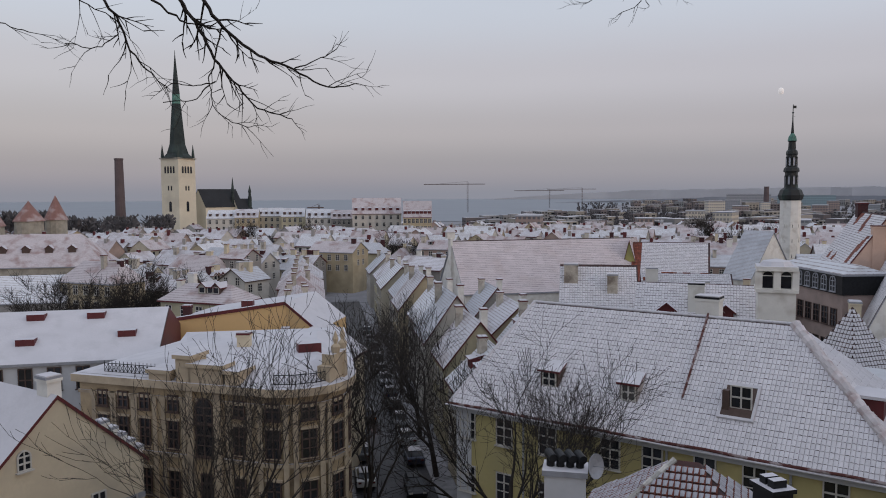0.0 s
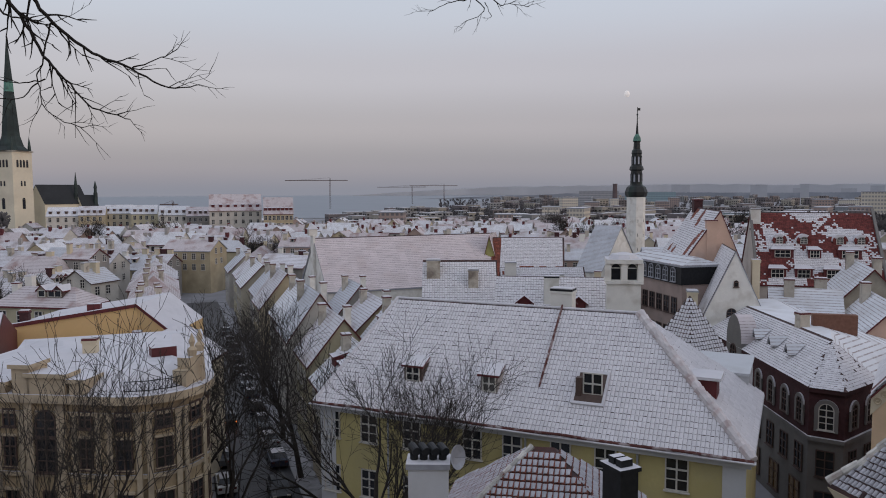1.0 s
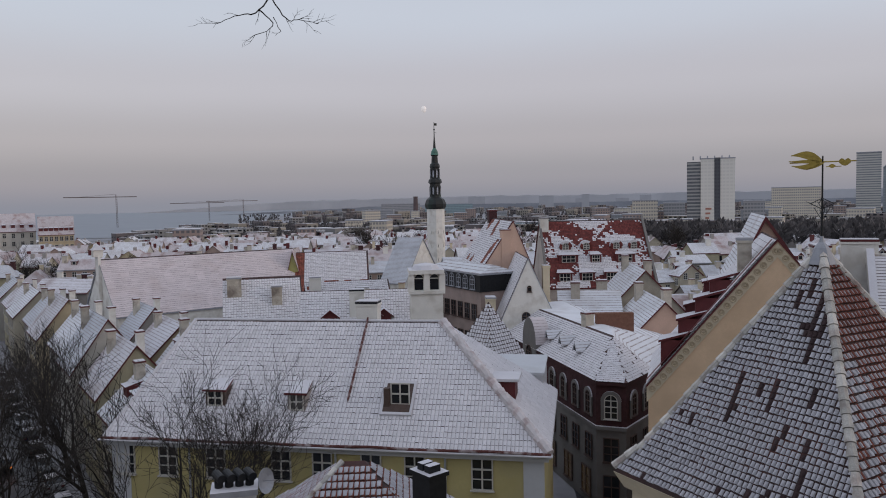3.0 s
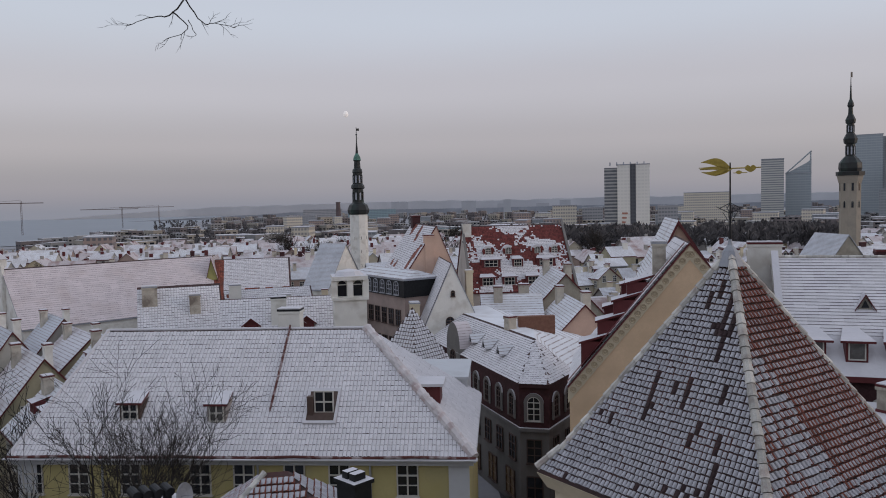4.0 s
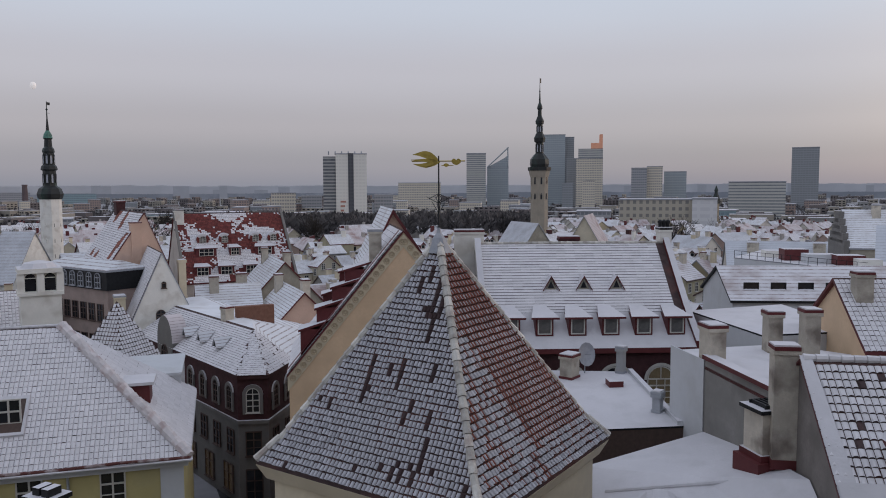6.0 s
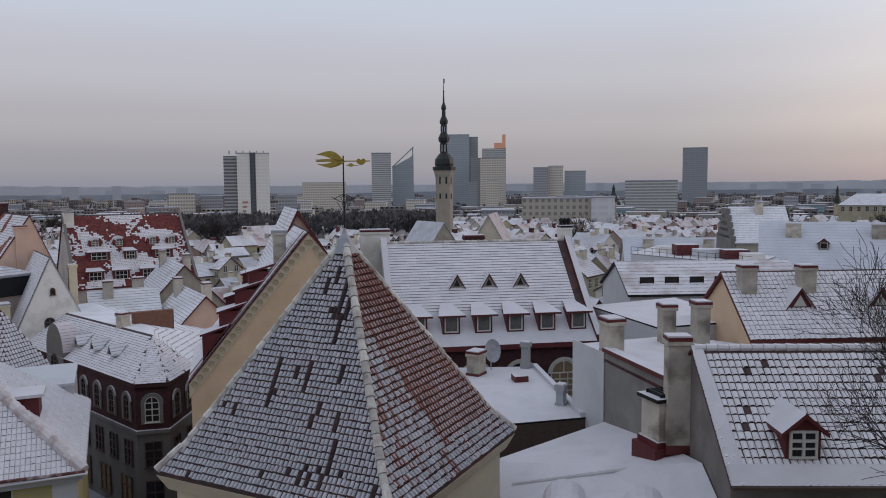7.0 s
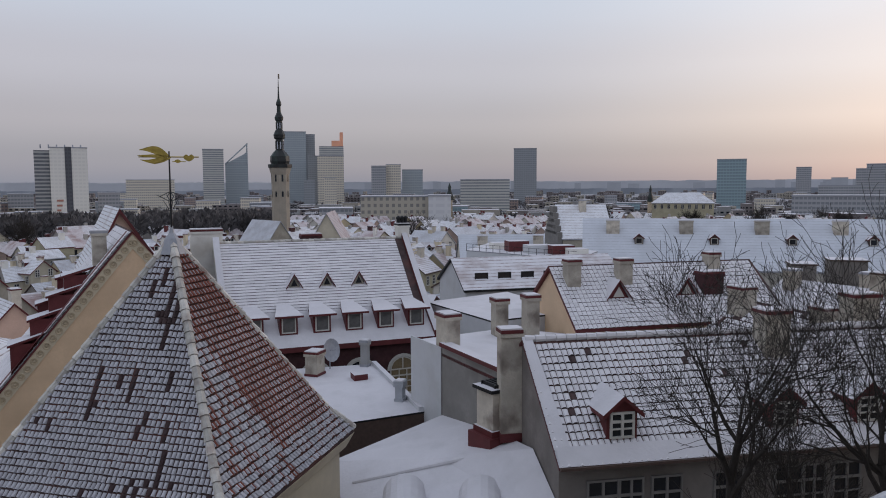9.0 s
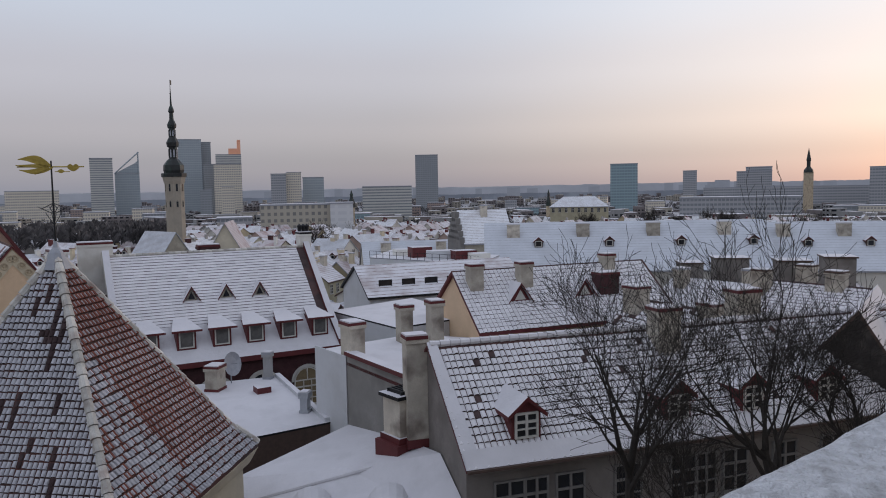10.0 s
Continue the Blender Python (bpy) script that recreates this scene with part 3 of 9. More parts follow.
# ---- ground, street, terrace, sea and distance ----
def build_ground():
    a = Acc()
    rings = [0, 20, 45, 80, 120, 170, 230, 300, 380, 470, 580, 700, 870, 1100, 1500, 2200, 3300, 4900]
    n = 72
    for r in rings:
        for i in range(n):
            t = 2 * math.pi * i / n
            x, y = r * math.sin(t), r * math.cos(t)
            a.v.append((x, y, ground_z(x, y)))
    for s in range(len(rings) - 1):
        for i in range(n):
            j = (i + 1) % n
            a.f.append((s * n + j, s * n + i, (s + 1) * n + i, (s + 1) * n + j))
            a.m.append(0)
    g = a.part("ground", GROUND)
    tagged(g, "snow-dusted winter ground of the town", "ground", kind="structure")


build_ground()
S0, S1 = Vector((-1.9, 52)), Vector((-25.0, 190))


def build_street():
    d = (S1 - S0)
    L = d.length
    turn = math.degrees(math.atan2(d.y, d.x))
    m = pose((S0.x + S1.x) / 2, (S0.y + S1.y) / 2, 0.02, 0, 0, turn)
    road = Acc().box(-L / 2, L / 2, -3.6, 3.6, -0.1, 0.03).part("road", ASPHALT, None, "", m)
    tagged(road, "dark wet asphalt street with slush", "road", kind="structure")
    for s in (-1, 1):
        p = Acc().box(-L / 2, L / 2, *sorted((s * 3.6, s * 5.6)), -0.1, 0.15).part("pavement", PAVE, None, "", m)
        tagged(p, "narrow snowy pavement beside the street", "pavement", kind="structure")


build_street()
cross = Acc().box(-26, 26, -4, 4, -0.1, 0.035).part("road", ASPHALT, None, "", pose(38, 45, 0.02, 0, 0, 62))
tagged(cross, "dark narrow lane between the old houses", "road", kind="structure")
terrace = Acc().prism([(-9, 0.75), (1.4, 0.75), (2.2, -0.4), (5.5, -3.2), (5.5, -14), (-9, -14)], 20, 25.4)
terrace.part("terrace", STONE)
tagged(bpy.data.objects["terrace"], "stone viewing terrace high over the town", "terrace", kind="structure")
cliff = Acc().prism([(-60, -4), (-12, -1), (5, -4), (18, -16), (30, -60), (-60, -60)], -1, 20.5, 0, None, -0.02)
tagged(cliff.part("ground", STONE), "limestone cliff under the terrace", "ground", kind="structure")


def build_back():
    """Unseen blocks that close the terrace behind, added to dim the near roofs."""
    e = thing("upper_town_house", -18, -22, 20, 8, "unseen limewashed block behind the terrace, added to cut sky light", "house")
    Acc().box(-26, 20, -7, 7, 0, 19).part("wall", BEIGEL, e)
    Acc().prism([(-26.4, -7.4), (20.4, -7.4), (20.4, 7.4), (-26.4, 7.4)], 19, 24, 0, None, -0.35).part("roof", SNOW, e)
    e = thing("upper_town_house", 20.6, -24.5, 8, -140, "unseen tall limewashed block beside the cliff, added to cut sunset glow", "house")
    Acc().box(-11, 11, -6, 6, 0, 28).part("wall", BEIGEL, e)
    Acc().prism([(-11.4, -6.4), (11.4, -6.4), (11.4, 6.4), (-11.4, 6.4)], 28, 33, 0, None, -0.35).part("roof", SNOW, e)


build_back()


def build_parapet():
    a = Acc()
    p, q = Vector((2.72, -0.50)), Vector((4.85, -2.25))
    u = (q - p).normalized()
    w = Vector((u.y, -u.x))
    nx, ny = 60, 26
    p = p - u * 0.5
    for j in range(ny + 1):
        for i in range(nx + 1):
            c = p + u * (i / nx * 3.2) + w * (j / ny * 0.95)
            edge = min(j, ny - j, 5) / 5
            z = 25.78 + 0.22 * math.sqrt(edge) + 0.03 * noise.noise(Vector((c.x * 2.5, c.y * 2.5, 0))) + 0.018 * noise.noise(Vector((c.x * 13, c.y * 13, 3)))
            a.v.append((c.x, c.y, z))
    for j in range(ny):
        for i in range(nx):
            k = j * (nx + 1) + i
            a.f.append((k, k + nx + 1, k + nx + 2, k + 1))
            a.m.append(0)
    e = thing("parapet", 0, 0, 0, 0, "stone parapet of the terrace under a thick snow cap", "parapet", "", "structure")
    a.part("snow_cap", PARSNOW, e, "", None, True)
    c = [p + w * 0.03, p + u * 3.2 + w * 0.03, p + u * 3.2 + w * 0.92, p + w * 0.92]
    Acc().prism([tuple(x) for x in c], 24.5, 25.82).part("coping", STONE, e)


PARSNOW = mat("grainy_snow", (0.62, 0.625, 0.65), 0.85, vary=0.16, scale=14, bump=1.0, bscale=38, stain=(0.36, 0.355, 0.36), stain_amt=0.8, stain_scale=9, spec=0.2)
build_parapet()

sea = Acc()
shore = [at(-60, 1150), at(-30, 1010), at(-12, 900), at(2, 860), at(9, 1150), at(12, 1900), at(16, 3000), at(19, 4950), at(0, 4950), at(-30, 4950), at(-60, 4950)]
sea.face([(x, y, -3.6) for x, y in shore][::-1])
tagged(sea.part("water", SEA), "grey winter sea beyond the harbour", "sea", kind="structure")


def ridge_band(name, az0, az1, dist, base, lo, hi, step, seed, m, label):
    a = Acc()
    n = int((az1 - az0) / step)
    for i in range(n + 1):
        az = az0 + (az1 - az0) * i / n
        x, y = at(az, dist)
        k = noise.noise(Vector((az * 0.09, seed, 0))) * 0.6 + noise.noise(Vector((az * 0.9, seed, 5))) * 0.25 + noise.noise(Vector((az * 6, seed, 9))) * 0.15
        fade = min(1, max(0, (az - az0) / 12)) if az0 > -20 else 1
        x2, y2 = at(az, dist + 180)
        z = base + (lo + (hi - lo) * (0.5 + 0.5 * k)) * fade
        a.v += [(x, y, base - 10), (x, y, z), (x2, y2, base - 10)]
    for i in range(n):
        k = 3 * i
        a.f += [(k, k + 3, k + 4, k + 1), (k + 1, k + 4, k + 5, k + 2)]
        a.m += [0, 0]
    tagged(a.part(name, m), label, "woods", kind="structure")


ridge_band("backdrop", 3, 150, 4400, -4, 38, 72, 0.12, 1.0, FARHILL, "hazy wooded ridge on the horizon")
# a thinner haze, likewise painted into the base colour of the woods
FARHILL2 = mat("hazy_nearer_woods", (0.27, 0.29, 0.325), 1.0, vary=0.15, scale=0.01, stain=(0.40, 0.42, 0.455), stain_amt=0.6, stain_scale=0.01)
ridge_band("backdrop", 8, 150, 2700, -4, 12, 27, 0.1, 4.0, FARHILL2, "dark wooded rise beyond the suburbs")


# ---- yellow house below the terrace ----
def tile_mix(a, b):
    return 0


DARKRUST = mat("rusty_flashing", (0.12, 0.045, 0.04), vary=0.3, scale=2, stain=(0.5, 0.48, 0.48), stain_amt=0.6, stain_scale=2)


PINKHIP = mat("snow_dusted_hip_tile", (0.60, 0.56, 0.565), 0.8, vary=0.12, scale=3, bump=0.3, island=0.12, stain=(0.33, 0.20, 0.18), stain_amt=0.5, stain_scale=1.6)


def build_yellow_house():
    A, B = Vector((6.8, 55.9)), Vector((21.4, 45.6))
    e = gable_house("yellow_house", A, B, 19.0, 13.0, 7.0, 7.0, 0, YELLOW, None, (2.3, 7.0), 0.35, (0.235, 0.38, tile_mix, 0.062, (0.95, 0.93)), None,
                    "long olive-yellow plastered house under a snowy pantile roof", "house")
    x0, x1, rf, rb, g, h = e["dims"]
    s = (h - g) / rf
    Acc().box(x0 - 0.4, x1 + 0.4, -rf - 0.42, rb + 0.4, g - 0.62, g - 0.42).box(x0 - 0.25, x1 + 0.25, -rf - 0.25, rb + 0.25, g - 0.85, g - 0.62).part("cornice", LGREY, e)
    line = []
    for i in range(4):
        xa, xb = x0 - 0.4 + (x1 - x0 + 0.8) * i / 4, x0 - 0.4 + (x1 - x0 + 0.8) * (i + 1) / 4
        line += [(xa, -rf - 0.52, g - 0.33), ((xa + xb) / 2, -rf - 0.62, g - 0.22)]
    gut = Acc().pipe(line + [(x1 + 0.4, -rf - 0.52, g - 0.33)], 0.09)
    gut.part("gutter", DARKRUST, e)
    Acc().box(x0 - 0.5, x1 + 0.5, -rf - 0.75, -rf - 0.3, g - 0.42, g - 0.36).part("eave_snow", SNOW, e)
    for xx in (x0 + 0.6, x1 - 0.6):
        Acc().box(xx - 0.6, xx + 0.6, -rf - 0.06, -rf, 0, g - 0.85).part("pilaster", LGREY, e)
    for wx in (-10.3, -7.4, -4.2, 0.05, 2.67, 5.7, 8.36, 12.35):
        window(e, wx, -rf - 0.02, g - 2.65, 1.12, 1.75, 0, 2, 3, near=True)
        window(e, wx, -rf - 0.02, g - 6.4, 1.12, 1.75, 0, 2, 3, near=True)
    for wx in (-8.4, 1.05, 7.7):
        a = Acc()
        a.tube((wx + 2.5, -rf - 0.16, 0.3), (wx + 2.5, -rf - 0.16, g - 0.7), 0.07, 0.07, 8)
        a.part("downpipe", ZINC, e)
    lr2 = (B - A).length / 2
    ridge_cap(e, (-lr2, 0, h + 0.02), (6.0 - lr2 + 6.8, 0, h + 0.02), 0.10)
    ridge_cap(e, (lr2 - 5.1, 0, h + 0.0), (lr2, 0, h + 0.02), 0.10)
    ridge_cap(e, (lr2, 0, h), (x1 + 0.35, -rf - 0.35, g - 0.3), 0.32, PINKHIP, "hip_tiles")
    ridge_cap(e, (-lr2, 0, h), (x0 - 0.35, -rf - 0.35, g - 0.3), 0.14, None, "hip_tiles")
    # fire wall strip that shows between the two roofs
    a = Acc()
    up = lambda f: (-rf * (1 - f), g + (h - g) * f)
    for f0, f1 in ((0.28, 1.0),):
        (ya, za), (yb, zb) = up(f0), up(f1)
        x = lr2 - 5.2
        a.v += [(x - 0.05, ya, za), (x + 0.05, ya, za), (x + 0.05, yb, zb), (x - 0.05, yb, zb), (x - 0.05, ya, za + 0.22), (x + 0.05, ya, za + 0.22), (x + 0.05, yb, zb + 0.26), (x - 0.05, yb, zb + 0.26)]
        a.f += [(0, 1, 5, 4), (1, 2, 6, 5), (2, 3, 7, 6), (3, 0, 4, 7), (4, 5, 6, 7)]
        a.m += [0, 0, 0, 0, 0]
    a.part("flashing", [DARKRUST, SNOW], e)
    # the open roof window
    f0 = 0.20
    y, z = up(f0)
    y2, z2 = up(0.43)
    xw = lr2 - 2.0
    r = Acc()
    for xa, xb, fa, fb in ((-1.0, -0.85, 0, 1), (0.85, 1.0, 0, 1), (-1.0, 1.0, -0.08, 0.0), (-1.0, 1.0, 1.0, 1.1)):
        ya, za, yb, zb = y + (y2 - y) * fa, z + (z2 - z) * fa, y + (y2 - y) * fb, z + (z2 - z) * fb
        k = len(r.v)
        r.v += [(xw + xa, ya, za), (xw + xb, ya, za), (xw + xb, yb, zb), (xw + xa, yb, zb), (xw + xa, ya - 0.1, za + 0.16), (xw + xb, ya - 0.1, za + 0.16), (xw + xb, yb - 0.1, zb + 0.16), (xw + xa, yb - 0.1, zb + 0.16)]
        r.f += [tuple(k + i for i in q) for q in ((0, 1, 5, 4), (1, 2, 6, 5), (2, 3, 7, 6), (3, 0, 4, 7), (4, 5, 6, 7))]
        r.m += [0] * 5
    rw = r.part("roof_window", SNOW, e, "open roof window with a snowy surround")
    # flat brown sheet that paints in the darkness of the interior
    sh = Acc().face([(xw - 0.85, y - 0.09, z + 0.13), (xw + 0.85, y - 0.09, z + 0.13), (xw + 0.85, y2 - 0.09, z2 + 0.13), (xw - 0.85, y2 - 0.09, z2 + 0.13)])
    sh.part("opening", DFRAME, rw)
    window(rw, xw + 0.2, y + 0.45, z + 0.55, 1.05, 1.2, 0, 2, 2, frame_mat=FRAME, sill=False)
    Acc().box(xw - 0.8, xw - 0.45, y + 0.2, y + 0.6, z + 0.35, z + 1.5).part("casement", DFRAME, rw)
    dormer(e, -1.1 + 1.7, -rf * 0.80, g + 1.15, 1.15, 1.25, s, "shed", mat("weathered_board", (0.30, 0.27, 0.25), vary=0.2, scale=4), None, 2, 2, SHADEGLASS)
    dormer(e, -6.1 + 1.2, -rf * 0.78, g + 1.25, 1.3, 1.2, s, "shed", DFRAME, None, 2, 2)
    # small dormer on the hip end
    a = Acc()
    xe, ze = x1 - 2.6, g + 2.6
    a.box(xe - 0.9, xe + 0.7, -3.4, -1.6, ze - 0.9, ze + 0.25, 0).box(xe - 0.9, xe + 0.95, -3.6, -1.4, ze + 0.25, ze + 0.42, 1)
    a.part("dormer", [REDMETAL, SNOW], e)
    chimney(e, lr2 - 5.4, 0.9, h - 1.5, h + 1.25, 1.5, 1.0, WHITE, BLACKMETAL)
    # rear wing with a pale parapet
    Acc().box(x1 - 5.5, x1 - 0.6, rb - 1.5, rb + 5, 0, g + 1.2).box(x1 - 5.6, x1 - 0.5, rb - 1.6, rb + 5, g + 1.2, g + 1.4).part("rear_wing", [LGREY], e)
    return e


build_yellow_house()


# ---- square gate tower with the weathervane ----
TOWERTILES = [mat("tile_snow_crust", (0.45, 0.445, 0.475), 0.75, vary=0.16, scale=4.0, bump=0.5, bscale=22, island=0.12, spec=0.2),
              mat("old_red_pantile", (0.19, 0.065, 0.047), 0.8, vary=0.3, scale=4, bump=0.4, island=0.15, stain=(0.09, 0.04, 0.035), stain_amt=0.6, stain_scale=1.5),
              mat("dark_pantile", (0.045, 0.027, 0.028), 0.85, vary=0.35, scale=3, bump=0.4, island=0.2, stain=(0.05, 0.035, 0.035), stain_amt=0.6)]


def build_tower():
    cx, cy, half, ze, za = 22.1, 17.2, 4.79, 17.3, 25.25
    turn = math.degrees(math.atan2(-5.1, -4.46)) + 45     # nearest corner towards the terrace
    e = thing("gate_tower", cx, cy, 0, turn, "square gate tower with a steep snow-dusted tiled pyramid roof", "tower")
    w = half - 0.45
    Acc().box(-w, w, -w, w, 0, ze + 0.1).part("wall", CREAM, e)
    Acc().prism([(-w - 0.2, -w - 0.2), (w + 0.2, -w - 0.2), (w + 0.2, w + 0.2), (-w - 0.2, w + 0.2)], ze - 0.7, ze - 0.15, 0, None, 0.06).part("cornice", CREAM, e)
    cor = [(-half, -half), (half, -half), (half, half), (-half, half)]
    r = Acc()
    zf = ze + (za - ze) * 0.10
    cf = 1 - 0.10 - 0.03
    lo, mid = [(x, y, ze) for x, y in cor], [(x * cf, y * cf, zf) for x, y in cor]
    for i in range(4):
        j = (i + 1) % 4
        r.face([lo[i], lo[j], mid[j], mid[i]])
        r.face([mid[i], mid[j], (0, 0, za)])
        r.face([lo[j], lo[i], (lo[i][0], lo[i][1], ze - 0.18), (lo[j][0], lo[j][1], ze - 0.18)])
    rf = r.part("roof", DARKCLAY, e)
    singles, rest = [], Acc()
    tw, th = 0.205, 0.33

    def kind(face):
        def k(a, b):
            if face == 0:      # snow with bare runs that slid down the columns
                col = math.floor(a / tw)
                s = noise.noise(Vector((col * 7.37, b * 0.6, 2.0)))
                c = noise.noise(Vector((a * 0.5, b * 0.3, 5.0)))
                return 3 if s > 0.50 - 0.40 * c - 0.016 * b or random.random() < 0.006 else 0
            # red with snow left in the pans, whiter low down and in a wedge beside the hip
            t = b / 9.2
            q = noise.noise(Vector((a * 0.5, b * 0.5, 7.0)))
            edge = L * (0.47 - 0.223 * t) - a
            w = 0.46 - 0.40 * t + 0.26 * q + random.uniform(-0.06, 0.06)
            if t < 0.65 and edge > 0:
                if edge > 0.32 and random.random() < 0.72 - 0.5 * t:
                    return 0
                w += 0.1 if edge > 0.32 else -0.2
            elif t < 0.15:
                if random.random() < 0.9 - 4 * t:
                    return 0
                w += 0.2
            return 4 + min(0.65, max(0.06, round(w * 8) / 8))
        return k

    cor3 = [Vector((x, y, ze)) for x, y in cor]
    apex = Vector((0, 0, za))
    L = 2 * half
    for i in range(4):
        p, q = cor3[i], cor3[(i + 1) % 4]
        pm, qm = Vector(mid[i]), Vector(mid[(i + 1) % 4])
        u = (q - p).normalized()
        # face 0 is the snowy one, the next one the red one
        face = FACE_KIND[i]
        low = ((pm + qm) / 2 - (p + q) / 2)
        L = (q - p).length
        tw, th = (0.165, 0.225) if face == 0 else (0.195, 0.25)
        h1 = low.length
        ins = (L - (qm - pm).length) / 2
        upv = apex - (pm + qm) / 2
        L2, h2 = (qm - pm).length, upv.length
        for base, v, ln, hh, inside in ((p, low, L, h1, lambda a, b: ins * b / h1 - 0.05 < a < L - ins * b / h1 + 0.05),
                                        (pm, upv, L2, h2, lambda a, b: L2 / 2 * b / h2 < a < L2 - L2 / 2 * b / h2)):
            vn = v.normalized()
            nrm = u.cross(vn).normalized()
            nrows = max(1, round(hh / th))
            kf = kind(face)
            for rr in range(nrows):
                for cc in range(int(ln / tw)):
                    a, b = (cc + 0.5) * tw, (rr + 0.5) * hh / nrows
                    if not inside(a, b):
                        continue
                    k = kf(a, b + (h1 if base is pm else 0))
                    o = base + u * (a - tw * 0.41 + random.uniform(-0.012, 0.012)) + vn * (rr * hh / nrows + random.uniform(-0.015, 0.015))
                    t = (0.080 if face == 0 else 0.115) * random.uniform(0.92, 1.12)
                    near = face in (0, 1) and base is pm and rr < 7 and (L2 - a if face == 0 else a) < 5.6
                    if near and len(singles) < 300:
                        singles.append((o, u, vn, nrm, k, tw, hh / nrows))
                    else:
                        add_tile(rest, o, u * tw * (0.81 if face == 0 else 0.96) * random.uniform(0.94, 1.06), vn * hh / nrows * (0.82 if face == 0 else 0.78), nrm, t, k)
    tl = rest.part("tiles", TOWERTILES, rf, "clay pantiles, some under snow and some bare")
    tl["kind"] = "stuff"
    for o, u, v, n, k, tw, th in singles:
        me = shared(("tile", k, tw < 0.18), lambda: single_tile(k, tw * (0.81 if tw < 0.18 else 0.96), th * (0.82 if tw < 0.18 else 0.78)))
        ob = new("tile", me)
        ob.parent = rf
        m = Matrix((u, v, n)).transposed().to_4x4()
        ob.matrix_basis = Matrix.Translation(o) @ m
    for i in range(4):
        a = Vector(mid[i])
        ridge_cap(e, a * 0.995 + Vector((0, 0, 0.05)), apex + Vector((0, 0, 0.0)), 0.15, HIPSNOW, "hip_tiles")
        ridge_cap(e, Vector(lo[i]) + Vector((0, 0, 0.05)), a + Vector((0, 0, 0.05)), 0.15, HIPSNOW, "hip_tiles")
    Acc().lathe([(0.46, za - 0.52), (0.24, za + 0.02), (0.10, za + 0.2), (0.05, za + 0.4)], 8).part("lead_cap", LEAD, e)
    vane(e, za)


HIPSNOW = mat("snowy_hip_tile", (0.52, 0.50, 0.46), 0.85, vary=0.2, scale=3, bump=0.4, island=0.25, stain=(0.20, 0.12, 0.10), stain_amt=0.5, stain_scale=2)


def single_tile(k, w, h):
    a = Acc()
    add_tile(a, Vector((0, 0, 0)), Vector((w, 0, 0)), Vector((0, h, 0)), Vector((0, 0, 1)), 0.080 if k < 4 else 0.115, k)
    return a.mesh("tile", TOWERTILES)


def vane(tower, za):
    m = tower.matrix_basis.copy()
    e = thing("weathervane", *(m @ Vector((0, 0, za + 0.3))), -58, "gilded weathervane with a flowing tail on an iron pole", "weathervane")
    Acc().tube((0, 0, -0.2), (0, 0, 2.75), 0.035, 0.025, 8).part("pole", BLACKMETAL, e)
    c = Acc()
    for k in range(4):
        t = math.pi / 2 * k + 0.4
        d = Vector((math.cos(t), math.sin(t), 0))
        c.tube((0, 0, 1.0), tuple(d * 0.36 + Vector((0, 0, 1.18))), 0.014, 0.014, 5)
        c.tube(tuple(d * 0.36 + Vector((0, 0, 1.18))), (0, 0, 1.36), 0.014, 0.014, 5)
        c.tube(tuple(d * 0.36 + Vector((0, 0, 1.18))), tuple(d * 0.50 + Vector((0, 0, 1.26))), 0.016, 0.004, 5)
        c.tube((0, 0, 0.62), tuple(d * 0.25 + Vector((0, 0, 1.05))), 0.012, 0.012, 5)
    c.part("scroll", BLACKMETAL, e)
    z = 2.55
    Acc().tube((-1.0, 0, z), (0.98, 0, z + 0.0), 0.022, 0.022, 6).part("arm", GOLD, e)
    Acc().tube((0.1, 0, z - 0.16), (0.55, 0, z - 0.16), 0.014, 0.014, 5).part("arm", GOLD, e)

    def plate(name, fn, n=14, th=0.025):
        a = Acc()
        for i in range(n + 1):
            x, lo, hi = fn(i / n)
            a.v += [(x, -th, lo), (x, -th, hi), (x, th, hi), (x, th, lo)]
        for i in range(n):
            for q in range(4):
                r = (q + 1) % 4
                a.f.append((4 * i + r, 4 * i + q, 4 * i + 4 + q, 4 * i + 4 + r))
        a.f += [(0, 1, 2, 3), (4 * n + 3, 4 * n + 2, 4 * n + 1, 4 * n)]
        a.m = [0] * len(a.f)
        a.part(name, GOLD, e)

    # three waving tongues of the tail and the pierced head
    def tongue(x0, x1, zt, zr, fat, sag):
        def fn(t):
            mid = z + zt + (zr - zt) * t + sag * math.sin(math.pi * t)
            half = 0.012 + fat * math.sin(math.pi * min(1, t * 0.97) ** 1.5) ** 0.9
            return (x0 + (x1 - x0) * t, mid - half, mid + half)
        return fn
    plate("tail", tongue(-0.96, -0.02, 0.24, 0.04, 0.135, 0.10))
    plate("tail", tongue(-1.03, -0.05, 0.05, 0.01, 0.05, 0.0))
    plate("tail", tongue(-0.94, -0.06, -0.10, -0.02, 0.085, -0.09))
    plate("tail", tongue(-0.5, 0.05, -0.24, -0.02, 0.03, -0.02))
    plate("pointer", lambda t: (0.48 + 0.34 * t, z - 0.05 - 0.10 * math.sin(math.pi * t), z + 0.03 + 0.06 * abs(math.sin(2 * math.pi * t))))
    plate("pointer", lambda t: (0.18 + 0.2 * t, z - 0.16 - 0.05 * math.sin(math.pi * t), z - 0.13 + 0.05 * math.sin(math.pi * t)))


FACE_KIND = {0: 0, 1: 1, 2: 2, 3: 0}
build_tower()


# ---- neighbours of the gate tower ----
def gdir(az, A, length):
    return (A[0] + length * math.sin(radians(az)), A[1] + length * math.cos(radians(az)))


FRIEZE = mat("faded_frieze", (0.44, 0.36, 0.25), vary=0.2, scale=2)


